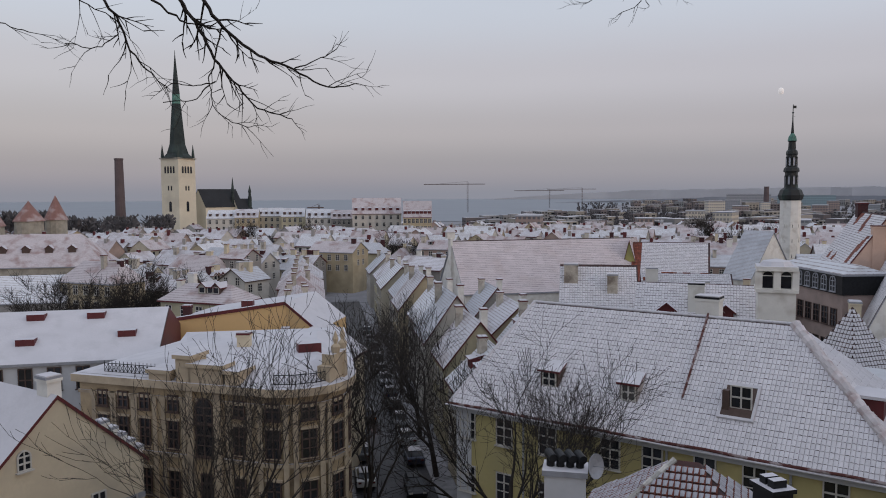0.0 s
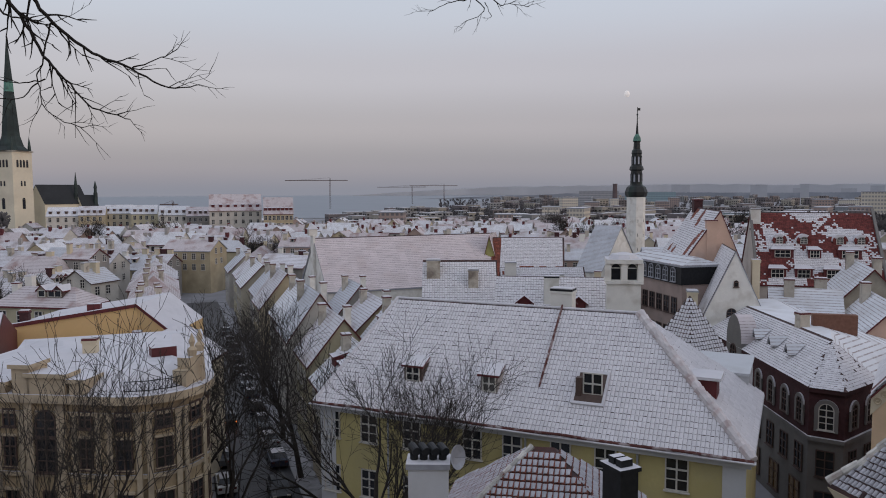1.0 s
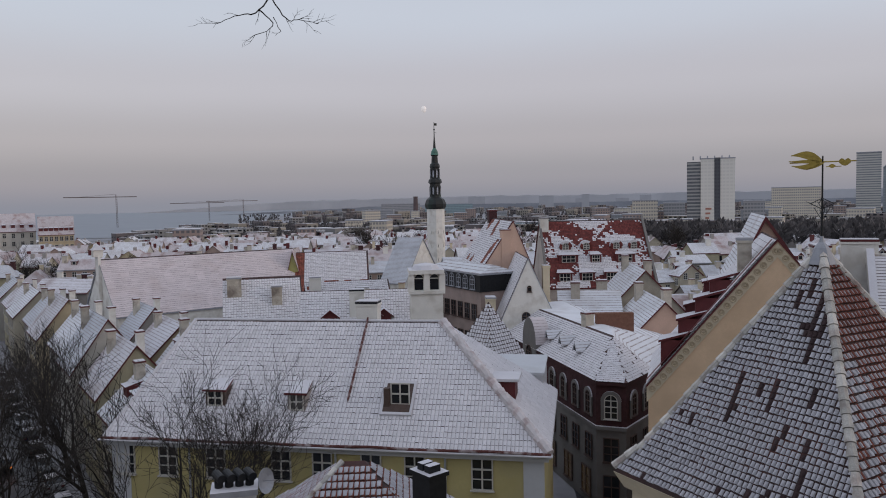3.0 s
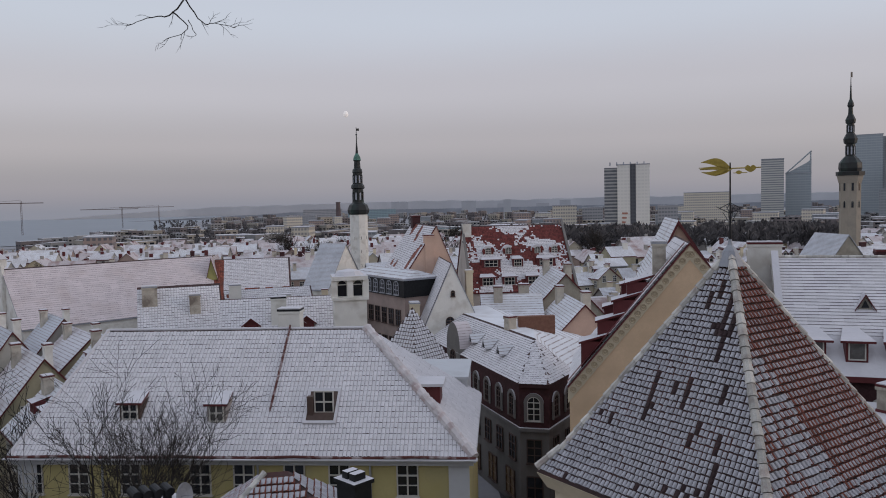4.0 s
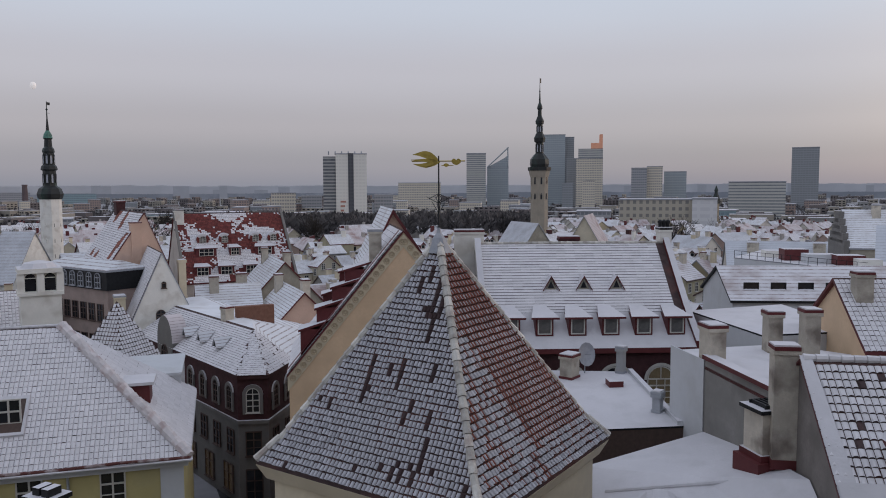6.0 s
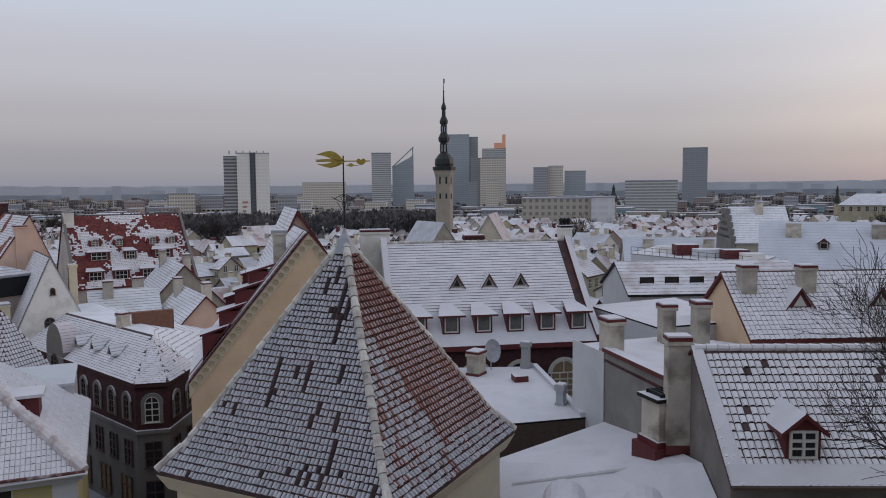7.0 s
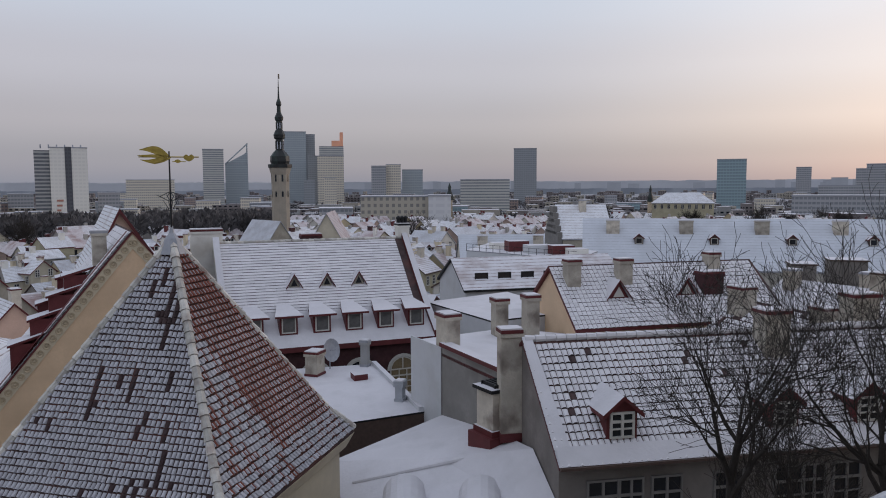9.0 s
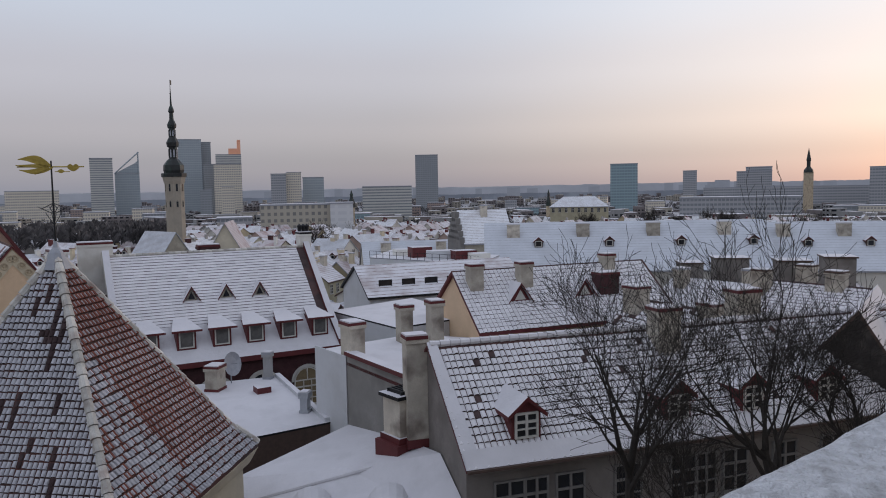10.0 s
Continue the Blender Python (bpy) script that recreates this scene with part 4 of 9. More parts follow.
def build_ochre_house():
    # the gable looks at the terrace, the ridge runs away from it
    P, Q = Vector((36.4, 31.4)), Vector((43.0, 38.5))
    e = gable_house("ochre_house", Q, P, 24.5, 15.6, 7.3, 7.3, 0, OCHRE, TOWNROOF[0], (0, 0), 0.12, (0.7, 0.4, tile_mix, 0.03, (0.995, 0.90)), REDMETAL,
                    "tall house with an ochre gable and red verges", "house", gable_over=0.1, thick=0.14)
    x0, x1, rf, rb, g, h = e["dims"]
    # scroll frieze under the verges of the gable
    s = (h - g) / rf
    for sg in (-1, 1):
        me = shared("rosette", lambda: Acc().lathe([(0.21, 0.0), (0.21, 0.05), (0.15, 0.05), (0.13, 0.015), (0.07, 0.015), (0.06, 0.05), (0.01, 0.06)], 12).mesh("rosette", [FRIEZE]))
        for i in range(22):
            f = (i + 0.7) / 22
            r = new("rosette", me)
            r.parent = e
            r.matrix_basis = pose(x1 + 0.04, sg * rf * (1 - f), g + (h - g) * f - 0.62, 90, 0, 90)
        c = Acc()
        k0, k1 = (sg * (rf + 0.1), g - 0.45), (0, h - 0.32)
        c.v += [(x1 + 0.0, k0[0], k0[1] - 0.75), (x1 + 0.04, k0[0], k0[1] - 0.75), (x1 + 0.04, k1[0], k1[1] - 0.75), (x1, k1[0], k1[1] - 0.75),
                (x1, k0[0], k0[1] + 0.3), (x1 + 0.04, k0[0], k0[1] + 0.3), (x1 + 0.04, k1[0], k1[1] + 0.1), (x1, k1[0], k1[1] + 0.1)]
        c.f += [(0, 1, 5, 4), (1, 2, 6, 5), (2, 3, 7, 6), (0, 3, 2, 1), (4, 5, 6, 7)]
        c.m += [0] * 5
        c.part("verge_band", CREAM, e)
    L = x1 - x0
    for xx, f in ((x1 - 1.2, 0.10), (x1 - 1.9, 0.24), (x1 - 2.5, 0.38), (x1 - 3.1, 0.50), (x1 - 4.6, 0.30), (x1 - 5.6, 0.46)):
        dormer(e, xx, -rf * (1 - f), g + (h - g) * f, 1.5, 1.75, s, "shed", REDMETAL, None, win=False, over=0.14)
    v = Acc()
    v.face([(x1 - 0.75, -rf - 0.1, g + 0.02), (x1 - 0.05, -rf - 0.1, g + 0.02), (x1 - 0.05, -0.2, h - 0.1), (x1 - 0.75, -0.2, h - 0.1)])
    v.v = [(a, b - 0.06, c + 0.06) for a, b, c in v.v]
    v.part("verge_flashing", REDMETAL, e)
    chimney(e, x1 - 3.0, -1.6, h - 3.2, h - 0.1, 0.9, 0.8, CHBRICK, LEAD)
    chimney(e, x0 + 0.8, 3.6, h - 6.0, h - 0.9, 1.9, 1.0, WHITE, REDMETAL)
    P2, Q2 = Vector((43.0, 38.2)), Vector((51.0, 46.8))
    e2 = gable_house("red_verge_house", Q2, P2, 25.6, 15.0, 5.2, 7.0, 0, SALMON, TOWNROOF[0], (0, 0), 0.4, None, REDMETAL,
                     "tall house with a dark red verge board on its gable", "house", gable_over=0.3, thick=0.35)


build_ochre_house()


def build_big_roof():
    A, B = Vector((46.3, 32.4)), Vector((55.3, 21.9))
    e = gable_house("brick_hall", A, B, 23.0, 18.6, 4.6, 6.0, 0, BRICK, None, (0, 0), 0.1, (0.7, 0.26, tile_mix, 0.03, (0.998, 0.87)), REDMETAL,
                    "dark brick building with a broad snowy tiled roof", "building", gable_over=0.05)
    x0, x1, rf, rb, g, h = e["dims"]
    # lower skirt of plain snow with a row of red dormers
    sk = Acc()
    y0, y1, za, zb = -rf, -rf - 2.6, g, g - 2.1
    for a, b, mi in ((0.0, 0.0, 0),):
        sk.face([(x0, y1, zb), (x1, y1, zb), (x1, y0, za), (x0, y0, za)])
        sk.face([(x0, y1, zb - 0.35), (x1, y1, zb - 0.35), (x1, y1, zb), (x0, y1, zb)], 1)
        sk.face([(x0, y1, zb - 0.35), (x0, y0, zb - 0.35), (x1, y0, zb - 0.35), (x1, y1, zb - 0.35)], 1)
        sk.face([(x1, y1, zb - 0.35), (x1, y0, zb - 0.35), (x1, y0, za), (x1, y1, zb)], 1)
    skirt = sk.part("roof_skirt", [SNOW, REDMETAL], e)
    Acc().box(x0, x1, -rf - 2.2, -rf, 0, zb - 0.1).part("wall", BRICK, e)
    n = 6
    for i in range(n):
        x = x1 - 1.1 - i * 2.25
        dormer(skirt, x, -rf - 1.75, g - 1.42, 1.2, 1.35, 0.85, "shed", REDMETAL, None, 1, 1, SHADEGLASS, over=0.35)
    s = (h - g) / rf
    for i in range(3):
        f = 0.30
        dormer(e, x1 - 4.4 - i * 2.35, -rf * (1 - f), g + (h - g) * f, 0.85, 0.95, s, "tri", STONE, None)
    # parapets with red coping on both gables
    for x, w, m in ((x1, 0.45, REDMETAL), (x0 - 0.45, 0.45, WHITE)):
        a = Acc()
        for (ya, za2), (yb, zb2) in (((-rf - 2.5, g - 1.9), (-rf, g + 0.15)), ((-rf, g + 0.15), (0, h + 0.25)), ((0, h + 0.25), (rb, g + 0.2))):
            k = len(a.v)
            a.v += [(x, ya, za2 - 0.7), (x + w, ya, za2 - 0.7), (x + w, yb, zb2 - 0.7), (x, yb, zb2 - 0.7), (x, ya, za2 + 0.2), (x + w, ya, za2 + 0.2), (x + w, yb, zb2 + 0.2), (x, yb, zb2 + 0.2)]
            a.f += [tuple(k + i for i in q) for q in ((0, 1, 5, 4), (1, 2, 6, 5), (2, 3, 7, 6), (3, 0, 4, 7), (4, 5, 6, 7))]
            a.m += [0, 0, 0, 0, 1]
        a.part("parapet", [m, SNOW], e)
    chimney(e, x1 + 0.2, 0.4, h - 1, h + 1.1, 0.9, 0.9, WHITE, BLACKMETAL, 3)
    chimney(e, x0 - 0.8, 0.9, h - 3, h + 1.0, 2.2, 1.0, WHITE, REDMETAL)
    chimney(e, x1 - 7.0, 0.9, h - 1.2, h + 0.45, 1.5, 0.8, BRICK, REDMETAL)
    ridge_cap(e, (x0, 0, h + 0.02), (x1, 0, h + 0.02), 0.12, HIPSNOW)
    # arched windows in the brick wall
    yw = -rf - 2.22
    for i in range(4):
        x = x1 - 2.3 - i * 3.1
        window(e, x, yw, g - 6.0, 1.7, 2.5, 0, 3, 4, True, near=True, glass=GLOWGLASS if i == 0 else GLASS)
        ar = Acc()
        n = 12
        for j in range(n):
            t0, t1 = math.pi * j / n, math.pi * (j + 1) / n
            for r0, r1 in ((0.95, 1.15),):
                ar.face([(x + r0 * math.cos(t0), yw - 0.1, g - 4.35 + r0 * math.sin(t0)), (x + r1 * math.cos(t0), yw - 0.1, g - 4.35 + r1 * math.sin(t0)),
                         (x + r1 * math.cos(t1), yw - 0.1, g - 4.35 + r1 * math.sin(t1)), (x + r0 * math.cos(t1), yw - 0.1, g - 4.35 + r0 * math.sin(t1))])
        ar.part("arch_moulding", FRAME, e)
        Acc().box(x - 1.15, x + 1.15, yw - 0.25, yw, g - 6.3, g - 6.1).part("sill", SNOW, e)
    return e


# faint warm glow added to one arched pane; no lamp stands behind it
GLOWGLASS = mat("added_glow_glass", (0.06, 0.05, 0.035), 0.2, vary=0.5, scale=3)
_b = GLOWGLASS.node_tree.nodes["Principled BSDF"]
_b.inputs["Emission Color"].default_value, _b.inputs["Emission Strength"].default_value = (1.0, 0.78, 0.5, 1), 0.03
build_big_roof()


GABLEGREY = mat("brown_grey_render", (0.21, 0.19, 0.175), 0.9, vary=0.2, scale=0.8, bump=0.3, stain=(0.12, 0.105, 0.095), stain_amt=0.7, stain_scale=0.6)


def build_right_house():
    A, B = Vector((28.9, 6.1)), gdir(150.6, (28.9, 6.1), 25)

    def k(a, b):
        return 3 if random.random() < 0.012 else 0
    e = gable_house("grey_house", A, B, 21.0, 17.77, 4.1, 5.0, 0, GABLEGREY, None, (0, 0), 0.35, (0.24, 0.34, k, 0.082, (0.90, 0.84)), REDMETAL,
                    "grey rendered house with a tiled roof and red dormers", "house", gable_over=0.12, thick=0.1)
    x0, x1, rf, rb, g, h = e["dims"]
    s = (h - g) / rf
    # snow along the eave and the verge
    a = Acc()
    a.face([(x0 - 0.1, -rf - 0.42, g - 0.24), (x1, -rf - 0.42, g - 0.24), (x1, -rf + 0.12, g + 0.28), (x0 - 0.1, -rf + 0.12, g + 0.28)])
    a.face([(x0 - 0.12, -rf - 0.42, g - 0.24), (x0 + 0.5, -rf - 0.42, g - 0.22), (x0 + 0.28, 0, h + 0.13), (x0 - 0.12, 0, h + 0.13)])
    a.part("eave_snow", SNOW, e)
    Acc().box(x0 - 0.1, x1, -rf - 0.5, -rf - 0.38, g - 0.36, g - 0.26).part("gutter", DFRAME, e)
    for x in (2.45, 8.85, 12.35, 16.1):
        f = 0.175
        dormer(e, x0 + x, -rf * (1 - f) - 0.35, g + (h - g) * f - 0.28, 1.15, 1.1, s, "gable", REDMETAL, None, 2, 3, GLASS, over=0.2)
    for i in range(10):
        x = x0 + 1.6 + i * 2.4
        window(e, x, -rf - 0.02, g - 2.6, 1.05, 1.6, 0, 2, 3, near=True, frame_mat=GREYSTONE)
        if i % 3 == 0:
            window(e, x + 1.05, -rf - 0.02, g - 2.6, 0.8, 1.6, 0, 2, 3, near=True, frame_mat=GREYSTONE)
    ridge_cap(e, (x0, 0, h + 0.04), (x1, 0, h + 0.04), 0.15, SNOWTILE)
    chimney(e, x0 + 10.2, -0.8, h - 2.0, h + 1.0, 1.1, 0.9, CHBRICK, REDMETAL)
    chimney(e, x0 + 15.4, 0.6, h - 2.0, h + 1.3, 1.3, 0.9, CHBRICK, REDMETAL)
    # tall stack against the gable, with a plinth clad in red sheet
    chimney(e, x0 - 0.42, 0.7, 16.8, h + 0.35, 0.85, 0.7, CHBRICK, REDMETAL, name="chimney")
    return e


build_right_house()


def slab(name, poly, z, m=None, edge=None, label="", category="roof", z0=0.0):
    e = thing(name, poly[0][0], poly[0][1], z0, 0, label, category)
    q = [(x - poly[0][0], y - poly[0][1]) for x, y in poly]
    Acc().prism(q, 0, z - 0.12 - z0).part("wall", m or LGREY, e)
    Acc().prism(q, z - 0.12 - z0, z - z0, 0, 1, 0.012).part("roof", [edge or REDMETAL, SNOW], e)
    return e


FIREGREY = mat("bare_cement_render", (0.245, 0.235, 0.22), 0.9, vary=0.16, scale=0.7, bump=0.3, stain=(0.16, 0.15, 0.14), stain_amt=0.7, stain_scale=0.5)


def low_buildings():
    # flat snowed roof with a hatch beside the brick hall
    a = slab("flat_roofed_annex", [(31.6, 17.2), (35.9, 12.9), (44.6, 19.45), (41.0, 25.0)], 15.5, DFRAME, BLACKMETAL, "low annex with a flat snow-covered roof", "building")
    o = Vector((31.6, 17.2))
    Acc().prism([(40.2 - o.x, 18.9 - o.y), (40.8 - o.x, 18.3 - o.y), (41.5 - o.x, 18.9 - o.y), (40.9 - o.x, 19.5 - o.y)], 15.4, 15.85, 0, 1).part("roof_hatch", [REDMETAL, SNOW], a)
    u = Vector((44.6 - 35.9, 19.45 - 12.9)).normalized()
    wv = Vector((-u.y, u.x)) * 0.3
    c = [Vector((35.9, 12.9)), Vector((44.6, 19.45))]
    Acc().prism([tuple(c[0] - o), tuple(c[1] - o), tuple(c[1] + wv - o), tuple(c[0] + wv - o)], 15.4, 15.72, 0, 1).part("parapet", [LGREY, SNOW], a)
    chimney(a, 40.9 - o.x, 21.9 - o.y, 15.3, 17.0, 1.0, 0.8, CHBRICK, REDMETAL)
    chimney(a, 43.9 - o.x, 19.9 - o.y, 15.3, 17.2, 0.45, 0.45, GREY, LEAD)
    chimney(a, 37.3 - o.x, 14.8 - o.y, 15.3, 16.6, 0.5, 0.4, ZINC, ZINC, name="vent")
    dish(a, 42.5 - o.x, 21.7 - o.y, 16.7, 0.75, -15)
    Acc().tube((42.5 - o.x, 21.7 - o.y, 15.4), (42.5 - o.x, 21.7 - o.y, 16.7), 0.04, 0.04, 6).part("dish_post", LEAD, a)
    # grey fire wall
    P0, P1, P2 = Vector((37.0, 14.0)), Vector((34.6, 11.5)), Vector((30.2, 7.2))
    f = thing("fire_wall_house", P1.x, P1.y, 0, 0, "house with a bare grey fire wall and red coping", "house")
    back = Vector((5.6, -4.6))
    poly = [P1, P2, P2 + back, P0 + back, P0]
    Acc().prism([tuple(p - P1) for p in poly][::-1], 0, 18.74).part("wall", FIREGREY, f)
    Acc().prism([(0, 0), tuple(P2 - P1), tuple(P2 - P1 + Vector((.2, -.2))), (.2, -.2)], 18.74, 19.25).part("parapet", FIREGREY, f)
    Acc().prism([tuple((p - P1) * 1.01) for p in poly][::-1], 18.75, 18.9, 0, 1).part("roof", [REDMETAL, SNOW], f)
    n = Vector((P1 - P0).normalized())
    pale = Acc()
    nn = Vector((n.y, -n.x)) * -0.03
    q = [P0 - P1, Vector((0, 0))]
    pale.prism([tuple(q[0]), tuple(q[1] - n * 0.02), tuple(q[1] + Vector((-0.05, 0.03))), tuple(q[0] + Vector((-0.05, 0.03)))], 0, 19.18).part("pale_face", LGREY, f)
    Acc().prism([tuple(q[1] + Vector((-.08, .06))), tuple(P2 - P1 + Vector((-.08, .06))), tuple(P2 - P1), tuple(q[1])], 15.2, 15.75).part("flashing", REDMETAL, f)
    Acc().prism([(-.1, .1), tuple(P2 - P1 + Vector((-.1, .1))), tuple(P2 - P1 + Vector((.3, -.3))), (.3, -.3)], 19.25, 19.45, 0, 1).part("coping", [REDMETAL, SNOW], f)
    chimney(f, 0.55, -0.15, 18, 20.8, 1.05, 0.8, CHBRICK, REDMETAL, turn=45)
    # sloping snow roof in front, with barrel dormers
    e = thing("lower_house", 30, 12, 0, 0, "low house with a smooth snow-covered roof and barrel dormers", "house")
    pts = [(25.5, 12.3), (29.2, 14.8), (34.6, 11.5), (30.4, 7.4), (27.7, 5.5), (24.4, 3.6), (22.8, 6.2)]
    rel = [(x - 30, y - 12) for x, y in pts]
    zs = [14.3, 15.0, 15.8, 16.6, 17.1, 15.7, 14.6]
    r = Acc()
    r.v += [(x, y, z) for (x, y), z in zip(rel, zs)] + [(x, y, 0) for x, y in rel] + [(28.6 - 30, 9.6 - 12, 15.95)]
    for i in range(7):
        j = (i + 1) % 7
        r.f += [(j, i, 14), (i, j, 7 + j, 7 + i)]
        r.m += [0, 1]
    r.part("roof", [SNOW, LGREY], e)
    Acc().tube((27.6 - 30, 13.0 - 12, 14.85), (28.6 - 30, 6.3 - 12, 16.75), 0.10, 0.10, 8, 0, True).part("roll_moulding", SNOW, e)
    for az, dist, zz in ((74.8, 26.0, 15.35), (68.8, 27.0, 15.0)):
        x, y = at(az, dist)
        b = Acc()
        n = 10
        arc = [(0.85 * math.cos(math.pi * i / n), 0.85 * math.sin(math.pi * i / n)) for i in range(n + 1)]
        for (p0, p1), (q0, q1) in zip(arc, arc[1:]):
            b.face([(p0, -0.8, p1), (p0, 1.8, p1), (q0, 1.8, q1), (q0, -0.8, q1)])
            b.face([(p0, -0.8, p1), (q0, -0.8, q1), (q0 * 0.8, -0.82, q1 * 0.8), (p0 * 0.8, -0.82, p1 * 0.8)], 1)
        b.face([(c * 0.8, -0.8, s * 0.8) for c, s in arc], 2)
        b.part("barrel_dormer", [SNOW, REDMETAL, GLASS], e, "", pose(x - 30, y - 12, zz, 0, 0, -az))
    # square chimney block with red plinth and an open iron grate
    cb = thing("chimney_block", 26.5, 7.0, 0, -35, "broad rendered chimney with a red sheet plinth", "chimney")
    Acc().box(-1.1, 1.1, -0.8, 0.8, 15.6, 16.95).part("plinth", REDMETAL, cb)
    Acc().box(-0.92, 0.92, -0.68, 0.68, 16.95, 17.2, 0, 1).part("band", [REDMETAL, SNOW], cb)
    Acc().box(-0.8, 0.8, -0.58, 0.58, 17.2, 18.75).part("shaft", CHBRICK, cb)
    cap = Acc().box(-0.95, 0.95, -0.7, 0.7, 18.75, 18.9, 0, 1)
    cap.part("cap", [BLACKMETAL, SNOW], cb)
    gr = Acc()
    for i in range(7):
        gr.box(-0.6 + i * 0.19, -0.53 + i * 0.19, -0.45, 0.45, 18.9, 19.05)
    gr.box(-0.66, 0.66, -0.5, -0.44, 18.9, 19.04).box(-0.66, 0.66, 0.44, 0.5, 18.9, 19.04)
    gr.part("grate", BLACKMETAL, cb)
    cb.matrix_basis = pose(29.85, 7.3, 0.0, 0, 0, -40)


def dish(parent, x, y, z, r, turn):
    a = Acc().lathe([(0.02, 0), (r * 0.6, 0.05), (r, 0.16), (r * 1.0, 0.18), (r * 0.6, 0.08), (0.02, 0.03)], 14)
    ob = a.part("satellite_dish", LEAD, parent, "", pose(x, y, z, 80, 0, turn))
    Acc().tube((0, 0, 0), (0, 0, 0.5), 0.015, 0.015, 5).part("feed_arm", LEAD, ob)


low_buildings()


DARKSHINGLE = mat("dark_wood_shingle", (0.055, 0.048, 0.045), 0.85, vary=0.35, scale=3, bump=0.5, stain=(0.10, 0.085, 0.075), stain_amt=0.6, stain_scale=1.5)


PLAINROOF = mat("smooth_bluish_snow_roof", (0.53, 0.55, 0.595), 0.8, vary=0.1, scale=0.4, bump=0.2, bscale=3, courses=(0.36, (0.40, 0.41, 0.44), 0.2), stain=(0.44, 0.45, 0.48), stain_amt=0.5, stain_scale=0.25, spec=0.2)


def row_behind():
    # roofs beyond the fire wall
    def k(a, b):
        return 0
    A = Vector((49.6, 8.9))
    e = gable_house("tiled_house", A, gdir(146, A, 15), 21.75, 18.5, 4.0, 4.2, 0, OCHRE, None, (0, 0), 0.3, (0.30, 0.36, k, 0.05, (0.93, 0.88)), REDMETAL, "old house with a snowy pantile roof and red-framed dormers", "house")
    x0, x1, rf, rb, g, h = e["dims"]
    s = (h - g) / rf
    for x in (3.6, 8.6):
        dormer(e, x0 + x, -rf * 0.62, g + (h - g) * 0.38, 1.5, 1.2, s, "tri", REDMETAL, None, glass=FRAME)
    chimney(e, x0 + 0.9, -1.2, h - 2.2, h + 0.5, 0.95, 0.8, CHBRICK, REDMETAL)
    chimney(e, x0 + 4.6, -1.2, h - 2.2, h + 0.45, 0.95, 0.8, CHBRICK, REDMETAL)
    chimney(e, x0 + 11.9, -0.3, h - 2.0, h + 0.6, 0.9, 0.8, CHBRICK, REDMETAL)
    chimney(e, x0 + 10.6, -2.0, h - 3.0, h - 0.5, 1.5, 1.1, BRICK, REDMETAL)
    for az, d, top, w, m in ((76.0, 41.0, 20.95, 0.85, CHBRICK), (78.35, 40.0, 21.3, 0.8, CHBRICK)):
        x, y = at(az, d)
        c = thing("chimney_stack", x, y, 0, 35, "tall soot-stained rendered chimney stack", "chimney", "stacks behind the fire wall")
        chimney(c, 0, 0, 0, top, w, 0.7, m, REDMETAL)
    # smooth white roof between
    slab("snow_roofed_hall", [(53.5, 19.05), (47.2, 12.4), (52.2, 8.0), (60.5, 14.6)], 18.3, LGREY, BLACKMETAL, "hall with a wide flat snow-covered roof", "building")
    slab("low_link_building", [(38.2, 12.6), (36.2, 8.6), (47.0, 3.0), (48.2, 10.2)], 17.6, LGREY, REDMETAL, "low link building under smooth snow", "building")
    A = Vector(at(72.2, 76))
    e = gable_house("mansard_house", A, gdir(146, A, 17), 19.8, 17.3, 4.5, 5, 0, LGREY, TOWNROOF[1], (0, 0), 0.3, None, BLACKMETAL, "pale house with a flat-topped snowy roof and dark roof lights", "house")
    x0, x1, rf, rb, g, h = e["dims"]
    for i in range(5):
        window(e, x0 + 2 + i * 2.4, -rf * 0.72, g + 0.45, 1.2, 0.75, 0, 1, 1, frame_mat=BLACKMETAL, sill=False)
    # flat roof terrace with railings and red roof houses
    pl = [at(73.2, 104), at(81.5, 92), at(83.0, 104), at(75.0, 118)]
    s = slab("roof_terrace_building", pl, 18.2, LGREY, LEAD, "pale building with a flat snowy roof terrace and railing", "building")
    o = Vector(pl[0])
    for az, d, w, hh, m in ((77.0, 103, 2.8, 2.4, REDMETAL), (80.3, 99, 3.0, 2.0, REDMETAL), (78.6, 100, 3.4, 1.9, LGREY), (81.5, 97, 2.2, 1.6, WHITE), (75.6, 107, 2.0, 1.5, WHITE)):
        p = Vector(at(az, d)) - o
        Acc().box(-w / 2, w / 2, -1.2, 1.2, 18.1, 18.1 + hh * 0.62, 0, 1).part("roof_house", [m, SNOW], s, "", pose(p.x, p.y, 0, 0, 0, -60))
    rl = Acc()
    a0, a1 = Vector(pl[0]) - o, Vector(pl[1]) - o
    for i in range(15):
        p, q = a0.lerp(a1, i / 15), a0.lerp(a1, (i + 1) / 15)
        rl.tube((p.x, p.y, 18.2), (p.x, p.y, 19.1), 0.04, 0.04, 4)
        rl.tube((p.x, p.y, 19.1), (q.x, q.y, 19.1), 0.03, 0.03, 4)
        rl.tube((p.x, p.y, 18.65), (q.x, q.y, 18.65), 0.025, 0.025, 4)
    rl.part("railing", BLACKMETAL, s)
    # long snowy roofs of the square behind
    for az, d, L, zr, turn, n in ((82.0, 118, 42, 22.0, 172, 4), (101.2, 128, 26, 21.4, 178, 3), (72.6, 150, 22, 17.4, 158, 2)):
        A = Vector(at(az, d))
        B = gdir(turn, A, L)
        e = gable_house("long_roofed_house", A, B, zr, zr - 6.5, 8, 8, 0, TOWNWALLS[3], PLAINROOF, (0, 0), 0.4, None, LEAD, "long house with a wide blue-white snowy roof", "house")
